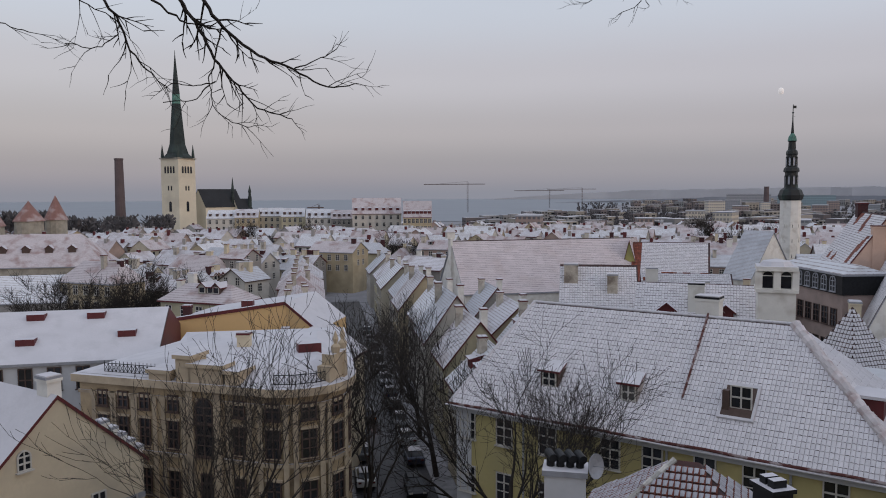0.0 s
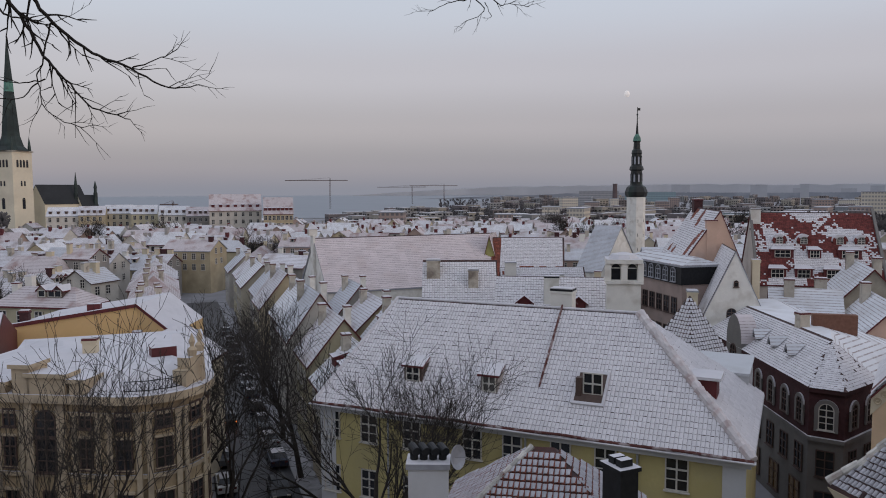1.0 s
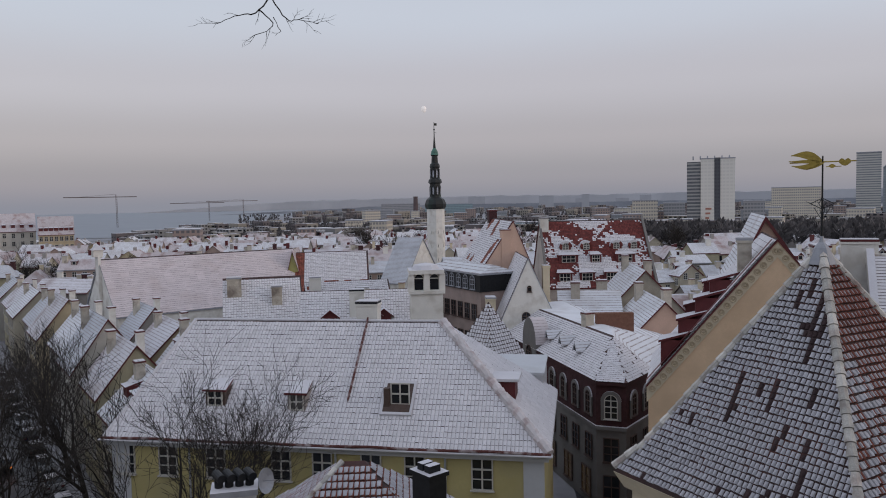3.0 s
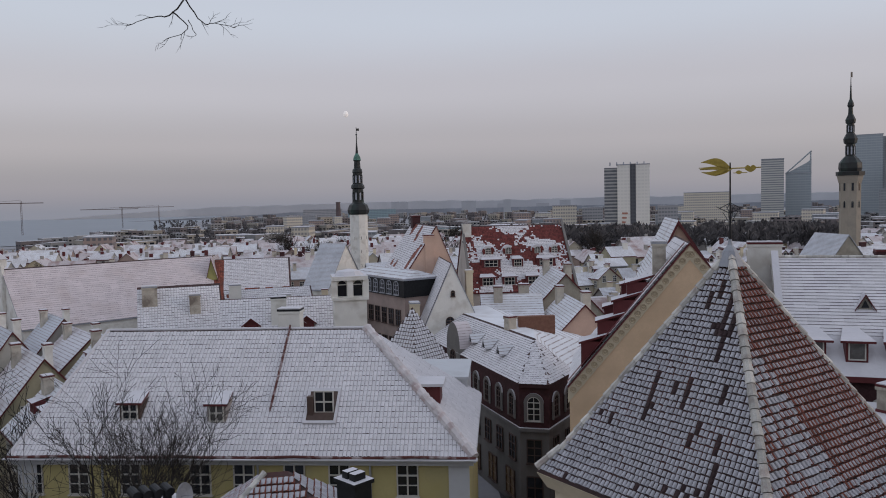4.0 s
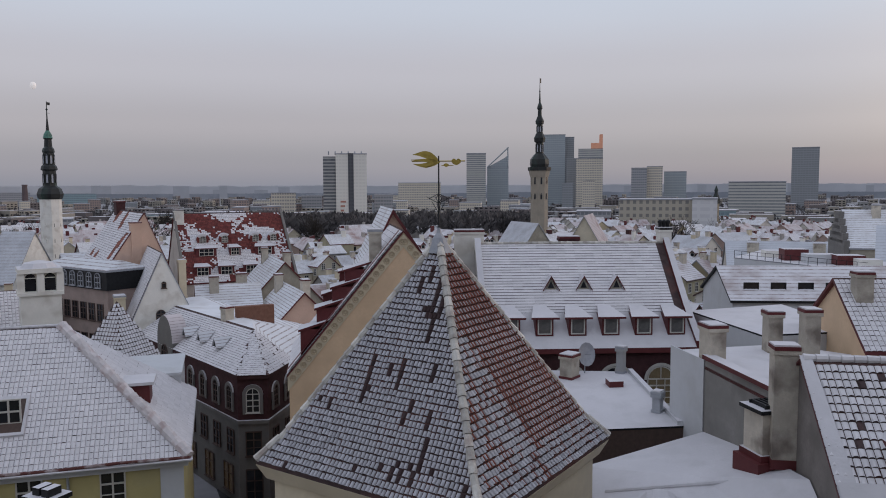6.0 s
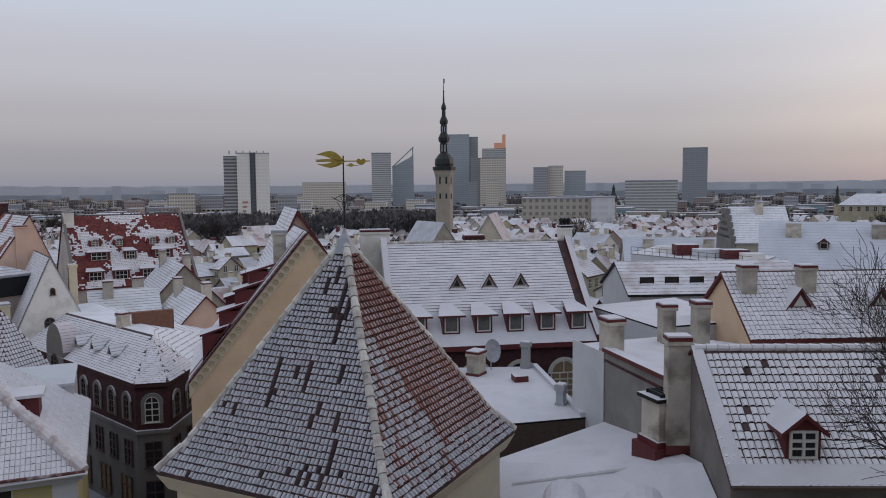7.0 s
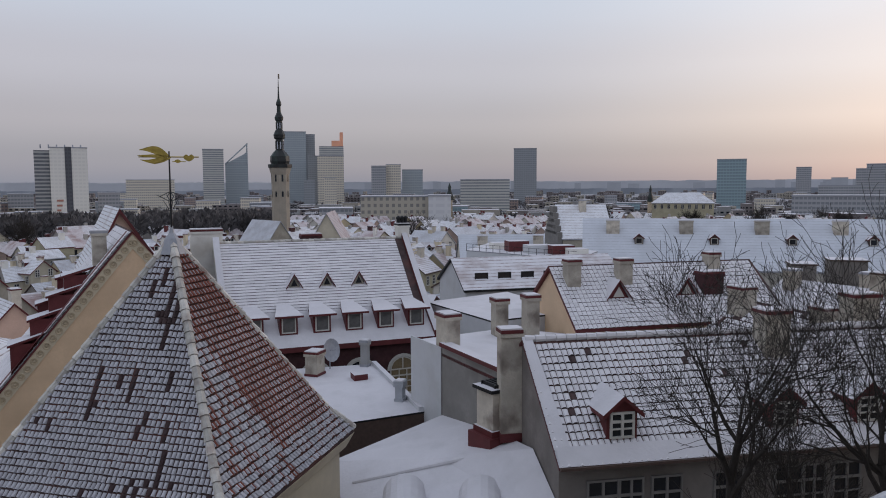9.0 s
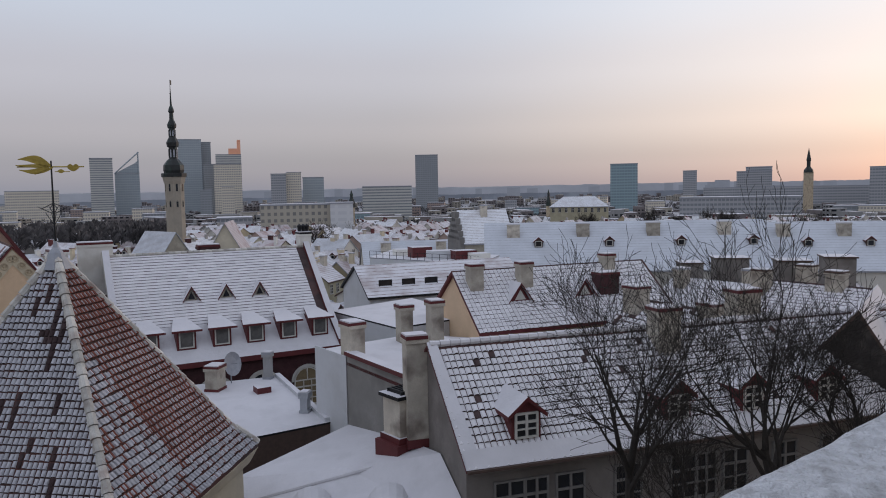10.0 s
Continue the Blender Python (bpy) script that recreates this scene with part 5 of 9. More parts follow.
        x0, x1, rf, rb, g, h = e["dims"]
        s = (h - g) / rf
        for i in range(n):
            dormer(e, x0 + (i + 0.75) * L / n, -rf * 0.55, g + (h - g) * 0.45, 1.2, 1.0, s, "gable", DFRAME, None, 1, 1)
        for i in range(n):
            chimney(e, x0 + (i + 0.4) * L / n, -2.2, h - 4, h - 0.1, 1.9, 1.0, CHBRICK, SNOW)
    # stepped stone gable with a snowy roof beside the long roofs
    e = gable_house("stepped_gable_house", at(79.9, 138), at(83.4, 140), 23.6, 18.0, 6, 6, 0, STONE, TOWNROOF[0], (0, 0), 0.2, None, LEAD, "house with a dark stepped stone gable", "house")
    x0, x1, rf, rb, g, h = e["dims"]
    for i in range(5):
        Acc().box(x0 - 0.9, x0 - 0.1, -rf + i * 1.15, rb - i * 1.15, 0 if i == 0 else g + i * 1.05 - 0.6, g + 0.9 + i * 1.1).part("gable_step", GREYSTONE, e)
    chimney(e, x0 + 4.5, -1.0, h - 2, h + 0.8, 1.2, 0.9, CHBRICK, LEAD)
    # huddle of roofs between the grey house and the long roofs
    e = gable_house("low_gabled_house", at(96.0, 74), at(101.8, 69), 18.7, 16.2, 4.2, 4, 0, GREY, None, (0, 0), 0.3, None, DFRAME, "low grey house under a smooth snowy roof", "house")
    d = e["dims"]
    chimney(e, d[0] + 1.4, -1.0, d[5] - 2, d[5] + 1.0, 1.2, 0.9, CHBRICK, LEAD)
    chimney(e, d[1] - 1.2, 0.4, d[5] - 2, d[5] + 1.2, 1.4, 0.9, CHBRICK, LEAD)

    def dusted(a, b):
        return 3 if random.random() < 0.16 else 0
    e = gable_house("dark_tiled_house", at(93.4, 49), at(99.6, 44), 20.15, 17.8, 3.6, 3.6, 0, GABLEGREY, None, (0, 0), 0.25, (0.34, 0.40, dusted, 0.07, (0.9, 0.8)), DARKRUST, "house with thinly dusted dark pantiles", "house")
    d = e["dims"]
    chimney(e, d[0] + 0.8, -0.8, d[5] - 2, d[5] + 0.9, 1.3, 1.0, CHBRICK, REDMETAL)
    chimney(e, d[1] - 0.6, -0.5, d[5] - 2, d[5] + 0.5, 1.2, 0.8, CHBRICK, DARKRUST)
    e = gable_house("flat_gabled_house", at(101.6, 66), at(108.5, 62), 19.6, 17.4, 4, 4, 0, CHBRICK, None, (0, 0), 0.3, (0.3, 0.36, k, 0.06, (0.92, 0.86)), REDMETAL, "house with a patchy snow-dusted tile roof", "house")
    d = e["dims"]
    for x, y, hh in ((1.0, -1.2, 0.9), (3.6, 0.6, 1.3), (6.4, -0.4, 1.1)):
        chimney(e, d[0] + x, y, d[5] - 2, d[5] + hh, 1.3, 0.9, CHBRICK, DFRAME)
    for az, dd, top, w in ((96.9, 84, 19.2, 2.2), (99.6, 88, 19.4, 3.4), (103.6, 84, 19.6, 3.0), (106.4, 80, 20.4, 2.6)):
        x, y = at(az, dd)
        b = thing("roof_lift_house", x, y, 0, -az + 12, "flat-topped dark stair house among the roofs", "building", "stair houses")
        Acc().box(-w / 2, w / 2, -1.5, 1.5, 0, top - 0.15).part("wall", GABLEGREY, b)
        Acc().box(-w / 2 - 0.15, w / 2 + 0.15, -1.65, 1.65, top - 0.15, top, 0, 1).part("roof", [DFRAME, SNOW], b)
    gable_house("dark_gabled_house", at(108.0, 37.5), at(108.9, 47), 21.6, 18.6, 1.9, 2.6, 14, DARKSHINGLE, None, (0, 0), 0.2, None, DFRAME, "steep gable clad in dark weathered shingles", "house")


row_behind()


# ---- dark corner building with arched windows ----
def build_corner_building():
    K = [Vector((44.6, 80.0)), Vector((39.1, 52.6)), Vector((40.9, 50.8)), Vector((45.9, 53.5)), Vector((57, 60)), Vector((60, 82))]
    o = K[1]
    e = thing("corner_building", o.x, o.y, 0, 0, "dark brick corner building with arched windows and a grey stone base", "building")
    rel = [k - o for k in K]
    poly = [tuple(p) for p in rel]
    Acc().prism(poly, 0, 7.4).part("stone_base", GREYSTONE, e)
    Acc().prism([tuple(p * 0.998) for p in rel], 7.4, 11.3).part("brick_storey", BRICK, e)
    c = sum(rel, Vector((0, 0))) / len(rel)

    def band(z0, z1, out, m, name):
        pts = [tuple(p + (p - c).normalized() * out) for p in rel]
        Acc().prism(pts, z0, z1, 0, 1).part(name, [m, SNOW], e)
    band(7.2, 7.5, 0.3, GREYSTONE, "string_course")
    band(11.1, 11.45, 0.35, BRICK, "cornice")
    # roof: slope up from the outline to a ridge
    fd = (K[1] - K[0]).normalized()
    inn = Vector((-fd.y, fd.x)) * 3.9
    tip = K[1] - fd * 4.6 + inn
    top = [K[0] + inn, tip, tip, tip, tip + Vector((2.2, 3.0)), K[0] + inn + Vector((5, 0))]
    r = Acc()
    out = [p + (p - c).normalized() * 0.45 for p in rel]
    tz = [14.3] * 6
    for i in range(6):
        j = (i + 1) % 6
        a0, a1 = out[i], out[j]
        b0, b1 = top[i] - o, top[j] - o
        pts = [(a0.x, a0.y, 11.45), (a1.x, a1.y, 11.45), (b1.x, b1.y, tz[j]), (b0.x, b0.y, tz[i])]
        if (b1 - b0).length < 0.01:
            pts = pts[:3]
        r.face(pts, 0 if i < 3 else 1)
    r.face([(p.x - o.x, p.y - o.y, 14.3) for p in (top[0], top[1], top[4], top[5])], 1)
    roof = r.part("roof", [DARKCLAY, TOWNROOF[0]], e)
    acc = Acc()
    for i, (tw, th) in ((0, (0.62, 0.25)), (1, (0.24, 0.27)), (2, (0.24, 0.27))):
        j = i + 1
        a0, a1 = out[i].to_3d() + Vector((0, 0, 11.45)), out[j].to_3d() + Vector((0, 0, 11.45))
        b0, b1 = (top[i] - o).to_3d() + Vector((0, 0, 14.3)), (top[j] - o).to_3d() + Vector((0, 0, 14.3))
        u = (a1 - a0).normalized()
        L = (a1 - a0).length
        v = b0 - a0
        v = v - u * v.dot(u)
        H = v.length
        s0, s1 = (b0 - a0).dot(u), (b1 - a0).dot(u)
        bare = 0.04 if i == 2 else 0.0
        tile_field(a0, u, v, L, H, tw, th, lambda a, b: s0 * b / H < a < L + (s1 - L) * b / H, lambda a, b: 3 if random.random() < bare else 0, acc, 0.03, (0.99, 0.88))
    t = acc.part("tiles", TILES, roof, "snow-dusted tile rows")
    t["kind"] = "stuff"

    def along(i, n, z, w, h, arch, fr, name="window", start=0.5, glass=None):
        a, b = rel[i], rel[i + 1]
        d = b - a
        turn = math.degrees(math.atan2(d.y, d.x))
        nn = Vector((d.y, -d.x)).normalized() * 0.06
        for k in range(n):
            p = a + d * ((k + start) / n) + nn
            window(e, p.x, p.y, z, w, h, turn, 2, 3, arch, fr, glass, True, name=name)
            if arch:
                q = Acc()
                rr = w / 2
                for s in (-1, 1):
                    q.box(s * (rr + 0.22) - 0.14, s * (rr + 0.22) + 0.14, -0.12, 0.02, -0.2, h - rr)
                for j in range(10):
                    t0, t1 = math.pi * j / 10, math.pi * (j + 1) / 10
                    pts = [(math.cos(t) * r2, y2, h - rr + math.sin(t) * r2) for t, r2, y2 in ((t0, rr + .08, -.12), (t0, rr + .38, -.12), (t1, rr + .38, -.12), (t1, rr + .08, -.12))]
                    q.face(pts)
                    q.face([(math.cos(t) * (rr + .38), y2, h - rr + math.sin(t) * (rr + .38)) for t, y2 in ((t0, -.12), (t0, .02), (t1, .02), (t1, -.12))], 1)
                q.part("arch_surround", [GREYSTONE, SNOW], e, "", pose(p.x, p.y, z, 0, 0, turn))
    along(0, 10, 8.3, 0.8, 1.9, True, DFRAME)
    along(1, 1, 8.2, 1.0, 2.0, True, FRAME)
    along(2, 2, 8.3, 0.8, 1.8, True, DFRAME)
    along(0, 10, 4.4, 1.2, 2.0, False, DFRAME)
    along(1, 1, 4.4, 1.2, 2.0, False, DFRAME)
    along(2, 2, 4.4, 1.1, 2.0, False, DFRAME)
    along(0, 7, 0.9, 1.7, 2.3, False, DFRAME, "shop_window", 0.5, SHOPGLOW)
    along(1, 1, 0.3, 1.3, 2.8, False, DFRAME, "door")
    # half-round roof lights and the curved gable at mid facade
    for f in (0.25, 0.5, 0.75):
        a = out[0].lerp(out[1], 0.42 + f * 0.5)
        b = (top[1] - o)
        p = a.lerp(Vector((a.x + 3.2, a.y + 1.0)), 0.5)
        q = Acc()
        q.face([(-0.4, -0.4, 0), (0.4, -0.4, 0), (0, -0.4, 0.75)], 1)
        q.face([(-0.5, -0.5, -0.05), (0, -0.5, 0.85), (0, 1.3, 0.85), (-0.5, 0.2, -0.05)]).face([(0, -0.5, 0.85), (0.5, -0.5, -0.05), (0.5, 0.2, -0.05), (0, 1.3, 0.85)])
        q.part("roof_light", [TOWNROOF[0], GLASS], e, "", pose(p.x, p.y, 12.75, 0, 0, math.degrees(math.atan2(fd.y, fd.x))))
    a = rel[0].lerp(rel[1], 0.43)
    d = (rel[1] - rel[0])
    turn = math.degrees(math.atan2(d.y, d.x))
    g = Acc()
    prof = [(math.cos(math.pi * i / 12), math.sin(math.pi * i / 12)) for i in range(13)]
    front = [(-2.0, -0.2, 7.4), (2.0, -0.2, 7.4)] + [(2.0 * x, -0.2, 12.0 + 2.6 * z) for x, z in prof]
    backf = [(x, 1.4, z) for x, y, z in front]
    g.face(front)
    for i in range(len(front)):
        j = (i + 1) % len(front)
        g.face([front[j], front[i], backf[i], backf[j]], 1 if i > 1 else 0)
    gg = g.part("curved_gable", [GREYSTONE, TOWNROOF[2]], e, "", pose(a.x, a.y, 0, 0, 0, turn))
    window(gg, 0, -0.22, 9.0, 1.3, 2.6, 0, 2, 3, True, DFRAME)
    chimney(e, tip.x + 1.5 - o.x, tip.y + 6 - o.y, 12, 15.6, 1.0, 0.8, CHBRICK, REDMETAL)
    Acc().box(0, 3.8, 0, 0.8, 11, 15.4).part("chimney", mat("red_brown_brick", (0.20, 0.10, 0.07), vary=0.25, scale=3, stain=(0.1, 0.08, 0.07), stain_amt=0.7), e, "broad brick chimney wall", pose(tip.x + 2.6 - o.x, tip.y + 6 - o.y, 0, 0, 0, -25))


# very faint yellow glow added to the ground-floor panes, without any lamps
SHOPGLOW = mat("added_glow_shop_glass", (0.03, 0.028, 0.025), 0.15, vary=0.5, scale=1.2)
_b = SHOPGLOW.node_tree.nodes["Principled BSDF"]
_b.inputs["Emission Color"].default_value, _b.inputs["Emission Strength"].default_value = (1.0, 0.6, 0.22, 1), 0.015
build_corner_building()


# ---- old town in the middle distance ----
PINKSNOW = mat("thin_pinkish_snow", (0.60, 0.53, 0.535), 0.8, vary=0.08, scale=0.5, bump=0.2, island=0.06, spec=0.2, stain=(0.50, 0.42, 0.41), stain_amt=0.6, stain_scale=0.3)


WINGWALL = mat("dusky_salmon_plaster", (0.36, 0.28, 0.25), vary=0.12, scale=0.6, stain=(0.24, 0.2, 0.185), stain_amt=0.6)
WORNWALL = mat("worn_pinkish_plaster", (0.46, 0.41, 0.37), vary=0.15, scale=0.5, bump=0.2, stain=(0.30, 0.26, 0.23), stain_amt=0.7, stain_scale=0.3)
OXBLOOD = mat("oxblood_tile", (0.155, 0.038, 0.034), 0.8, vary=0.3, scale=1.5, bump=0.3, island=0.25)


def build_mid():
    # pale stair tower with a twin-arched lantern
    x, y = at(23.85, 74)
    e = thing("stair_tower", x, y, 0, -20, "white rendered tower with a twin-arched top under snow", "tower")
    Acc().box(-1.55, 1.55, -1.55, 1.55, 0, 18.2).part("wall", WHITE, e)
    b = Acc()
    b.box(-1.75, 1.75, -1.75, 1.75, 18.2, 18.5)
    for sx in (-1.5, 0, 1.5):
        b.box(sx - 0.28, sx + 0.28, -1.55, -1.1, 18.5, 20.1)
    b.box(-1.6, 1.6, -1.1, 1.55, 18.5, 20.1)
    b.box(-1.7, 1.7, -1.7, 1.7, 20.1, 20.5, 0, 1)
    b.part("lantern", [WHITE, SNOW], e)
    for sx in (-0.75, 0.75):
        window(e, sx, -1.12, 18.55, 0.85, 1.5, 0, 1, 1, True, WHITE, GLASS, sill=False)
    Acc().lathe([(1.5, 20.5), (1.2, 20.9), (0.1, 21.1)], 8).part("snow_cap", SNOW, e)
    # tiled roof behind the yellow house, with small red dormers
    h = gable_house("tiled_house", (20.1, 77.1), (31.6, 72.9), 18.0, 14.0, 4.2, 4.2, 0, WHITE, None, (0, 0), 0.3, (0.28, 0.34, tile_mix, 0.05, (0.95, 0.88)), REDMETAL, "old house with a snowy tiled roof and red dormers", "house")
    d = h["dims"]
    s = (d[5] - d[4]) / d[2]
    for xx in (2.9, 7.3, 8.3):
        dormer(h, d[0] + xx, -3.1, d[4] + 1.05, 1.4, 0.7, s, "gable", REDMETAL, None, win=False, over=0.25)
    chimney(h, d[0] + 5.6, -2.2, d[4], d[5] + 0.3, 1.5, 1.0, WHITE, BLACKMETAL)
    h = gable_house("tiled_house", (13.6, 86.0), (21.5, 84.5), 19.0, 14.5, 4.5, 4.5, 0, STONE, None, (0, 0), 0.3, (0.28, 0.34, tile_mix, 0.05, (0.95, 0.88)), REDMETAL, "stone house with a steep snowy roof", "house")
    chimney(h, h["dims"][0] + 1.0, -1.5, 14, 19.2, 1.5, 1.0, CHBRICK, LEAD)
    chimney(h, h["dims"][0] + 5.5, -2.5, 14, 18.2, 1.1, 0.9, CHBRICK, LEAD)
    # gable of the pyramid-roofed neighbour just behind the yellow hip
    x, y = at(28.6, 66)
    e = thing("stair_turret", x, y, 0, 20, "small turret with a steep tiled pyramid roof", "tower")
    Acc().box(-2.6, 2.6, -2.6, 2.6, 0, 12.2).part("wall", WHITE, e)
    r = Acc()
    c = [(-2.9, -2.9, 12.2), (2.9, -2.9, 12.2), (2.9, 2.9, 12.2), (-2.9, 2.9, 12.2)]
    for i in range(4):
        r.face([c[i], c[(i + 1) % 4], (0, 0, 18.2)])
    rf = r.part("roof", DARKCLAY, e)
    acc = Acc()
    for i in range(4):
        p, q = Vector(c[i]), Vector(c[(i + 1) % 4])
        v = Vector((0, 0, 18.2)) - (p + q) / 2
        H = v.length
        tile_field(p, q - p, v, 5.8, H, 0.30, 0.34, lambda a, b: 2.9 * b / H < a < 5.8 - 2.9 * b / H, tile_mix, acc, 0.06, (0.86, 0.78))
    acc.part("tiles", TILES, rf)["kind"] = "stuff"
    # steep gabled merchants' houses
    g1 = gable_house("gabled_house", gdir(24, (46.3, 75.2), 15), (46.3, 75.2), 20.3, 13.0, 3.3, 3.3, 0, WHITE, None, (0, 0), 0.2, (0.62, 0.28, tile_mix, 0.035, (0.99, 0.86)), LEAD, "merchant's house with a tall cream gable", "house", gable_over=0.05)
    d = g1["dims"]
    window(g1, d[1] + 0.02, -0.3, 12.6, 0.9, 1.3, 90, 2, 3, True, DFRAME)
    window(g1, d[1] + 0.02, 0.1, 16.4, 0.35, 0.6, 90, 1, 1, True, DFRAME)
    for zz, yy in ((9, -1.5), (9, 1.5), (5, -1.5), (5, 1.5)):
        window(g1, d[1] + 0.02, yy, zz, 1.2, 1.8, 90, 2, 3)
    chimney(g1, d[1] - 1.0, 2.2, 15, 19.3, 0.9, 0.8, CREAM, CREAM)
    chimney(g1, d[1] - 2.0, -4.3, 10, 15.6, 1.7, 1.1, CREAM, LEAD)

    def redruns(a, b):
        return 1 if noise.noise(Vector((a * 0.3, b * 0.18, 11))) > 0.22 and b > 5 else 0
    g2 = gable_house("gabled_house", gdir(20, (51.0, 86.5), 21), (51.0, 86.5), 24.4, 14.2, 6.9, 4.2, 0, SALMON, None, (0, 0), 0.2, (0.62, 0.32, redruns, 0.035, (0.98, 0.85)), REDMETAL, "tall house with a salmon gable and a snow-streaked red roof", "house", gable_over=0.05)
    d = g2["dims"]
    chimney(g2, d[1] - 0.6, -1.0, 16, 23.2, 1.4, 1.2, SALMON, REDMETAL)
    chimney(g2, d[0] + 3, 0, 22, 25.6, 2.2, 1.2, BRICK, REDMETAL)
    wing = gable_house("salmon_wing", (45.3, 94.5), (45.9, 82.6), 19.0, 18.2, 2.4, 2.4, 0, WINGWALL, TOWNROOF[0], (1.0, 0.6), 0.3, None, LEAD, "long salmon wing with rows of windows and a glazed roof storey", "house")
    d = wing["dims"]
    Acc().box(d[0] - 0.15, d[1] + 0.15, -2.6, 2.6, 15.8, 18.1).part("mansard", BLACKMETAL, wing)
    for i in range(7):
        for zz in (5.0, 8.6, 12.2):
            window(wing, d[0] + 1.3 + i * (d[1] - d[0] - 2) / 6.5, -2.42, zz, 1.1, 1.9, 0, 2, 3, frame_mat=DFRAME)
        window(wing, d[0] + 1.3 + i * (d[1] - d[0] - 2) / 6.5, -2.62, 16.1, 1.0, 1.6, 0, 2, 2, True, frame_mat=LEAD)
    # big red roof losing its snow
    def red(a, b):
        t = noise.noise(Vector((a * 0.16, b * 0.22, 4.0))) + 0.25 * noise.noise(Vector((a * 1.1, b * 1.1, 1.0)))
        edge = 1 if (a < 2.2 or a > 16.5) and random.random() < 0.45 else 0
        return 1 if t + 0.025 * (b - 5) > 0.13 + random.uniform(-0.09, 0.09) or edge else 0
    L = gable_house("red_roofed_house", (75.0, 117.8), (92.1, 110.4), 23.1, 12.0, 9.0, 9.0, 0, WORNWALL, None, (0, 0), 0.2, (0.30, 0.32, red, 0.05, (0.97, 0.86)), REDMETAL, "large house with a half-bared red roof and dormers", "house", gable_over=0.2, tmats=[SNOWTILE, OXBLOOD, DARKCLAY])
    x0, x1, rf, rb, g, h = L["dims"]
    s = (h - g) / rf
    W = x1 - x0
    for xx, w in ((0.22, 3.4), (0.48, 1.9), (0.76, 3.4)):
        dormer(L, x0 + W * xx, -rf * 0.66, g + (h - g) * 0.34, w, 1.5, s, "shed", REDMETAL, None, 3, 2, over=0.2)
    for xx in (0.16, 0.37, 0.60, 0.83):
        dormer(L, x0 + W * xx, -rf * 0.92, g + (h - g) * 0.06, 2.6, 1.7, s, "shed", REDMETAL, None, 3, 2, over=0.2)
    for xx in (0.21, 0.41, 0.70, 0.87):
        eyebrow(L, x0 + W * xx, -rf * 0.46, g + (h - g) * 0.535, 1.9, 1.5, s)
    for x in (x0 - 0.3, x1):
        a = Acc()
        a.v += [(x, -rf - 0.4, g - 0.5), (x + 0.4, -rf - 0.4, g - 0.5), (x + 0.4, 0, h + 0.2), (x, 0, h + 0.2), (x, -rf - 0.4, g + 0.3), (x + 0.4, -rf - 0.4, g + 0.3), (x + 0.4, 0, h + 0.7), (x, 0, h + 0.7)]
        a.f += [(0, 1, 5, 4), (1, 2, 6, 5), (2, 3, 7, 6), (3, 0, 4, 7), (4, 5, 6, 7)]
        a.m += [0] * 5
        a.part("parapet", GREYSTONE, L)
    chimney(L, x0 + 0.6, -1, h - 3, h + 0.6, 1.5, 1.2, WHITE, GREYSTONE)
    # houses between the corner building and the red roof
    for nm, az, dd, Lg, turn, zr, ze, r_, wl, lab in (
            ("tin_roofed_house", 33.9, 97, 7.4, 122, 15.5, 11.0, 5.5, CREAM, "low house with a pale standing-seam roof"),
            ("stone_gable_house", 40.2, 102, 14, 30, 17.6, 11.2, 6.0, STONE, "house with a bare stone gable and snowy roof"),
            ("pink_house", 41.6, 86, 12, 28, 15.6, 10.4, 5.0, SALMON, "pink house with a red gable top"),
            ("small_house", 44.6, 118, 12, 120, 15.5, 10.5, 5.0, TOWNWALLS[1], "yellow house with a snowy hipped roof")):
        A = Vector(at(az, dd))
        B = Vector(gdir(turn, A, Lg))
        if turn < 90:
            A, B = B, A
        hh = gable_house(nm, A, B, zr, ze, r_, r_, 0, wl, TOWNROOF[0], (0, 0), 0.3, None, REDMETAL, lab, "house")
        dd_ = hh["dims"]
        chimney(hh, dd_[0] + 2, -0.8, zr - 3, zr + 1.1, 1.1, 0.9, CHBRICK, REDMETAL)
        chimney(hh, dd_[1] - 2, 0.6, zr - 3, zr + 1.2, 1.3, 0.9, CHBRICK, REDMETAL)
        for i in range(3):
            window(hh, dd_[0] + 1.5 + i * 3, -r_ - 0.02, ze - 2.8, 1.1, 1.6)
    # the very long pinkish roof
    pk = gable_house("long_barn", (1.5, 131), (34.0, 138.4), 19.0, 11.0, 9, 9, 0, WHITE, None, (0, 0), 0.3, (1.3, 0.42, lambda a, b: 0, 0.028, (0.998, 0.93)), LEAD, "very long house with a huge snow-dusted tiled roof", "house", tmats=[PINKSNOW, CLAY, DARKCLAY])
    d = pk["dims"]
    for i, (f, zz) in enumerate(((-4, 8), (0, 8), (4, 8), (0, 13))):
        window(pk, d[0] - 0.02, f, zz, 1.0, 1.5, -90, 2, 3)
    Acc().box(d[0] - 0.45, d[0] - 0.02, -0.9, 0.9, 0, 19.4).part("gable_pier", WHITE, pk)
    Acc().prism([(d[0] - 1.0, -0.7), (d[0] + 0.4, -0.7), (d[0] + 0.4, 0.7), (d[0] - 1.0, 0.7)], 19.4, 20.5).prism([(d[0] - 1.2, -0.9), (d[0] + 0.6, -0.9), (d[0] + 0.6, 0.9), (d[0] - 1.2, 0.9)], 20.5, 21.4, 1, None, -0.9).part("lantern", [WHITE, SNOW], pk)
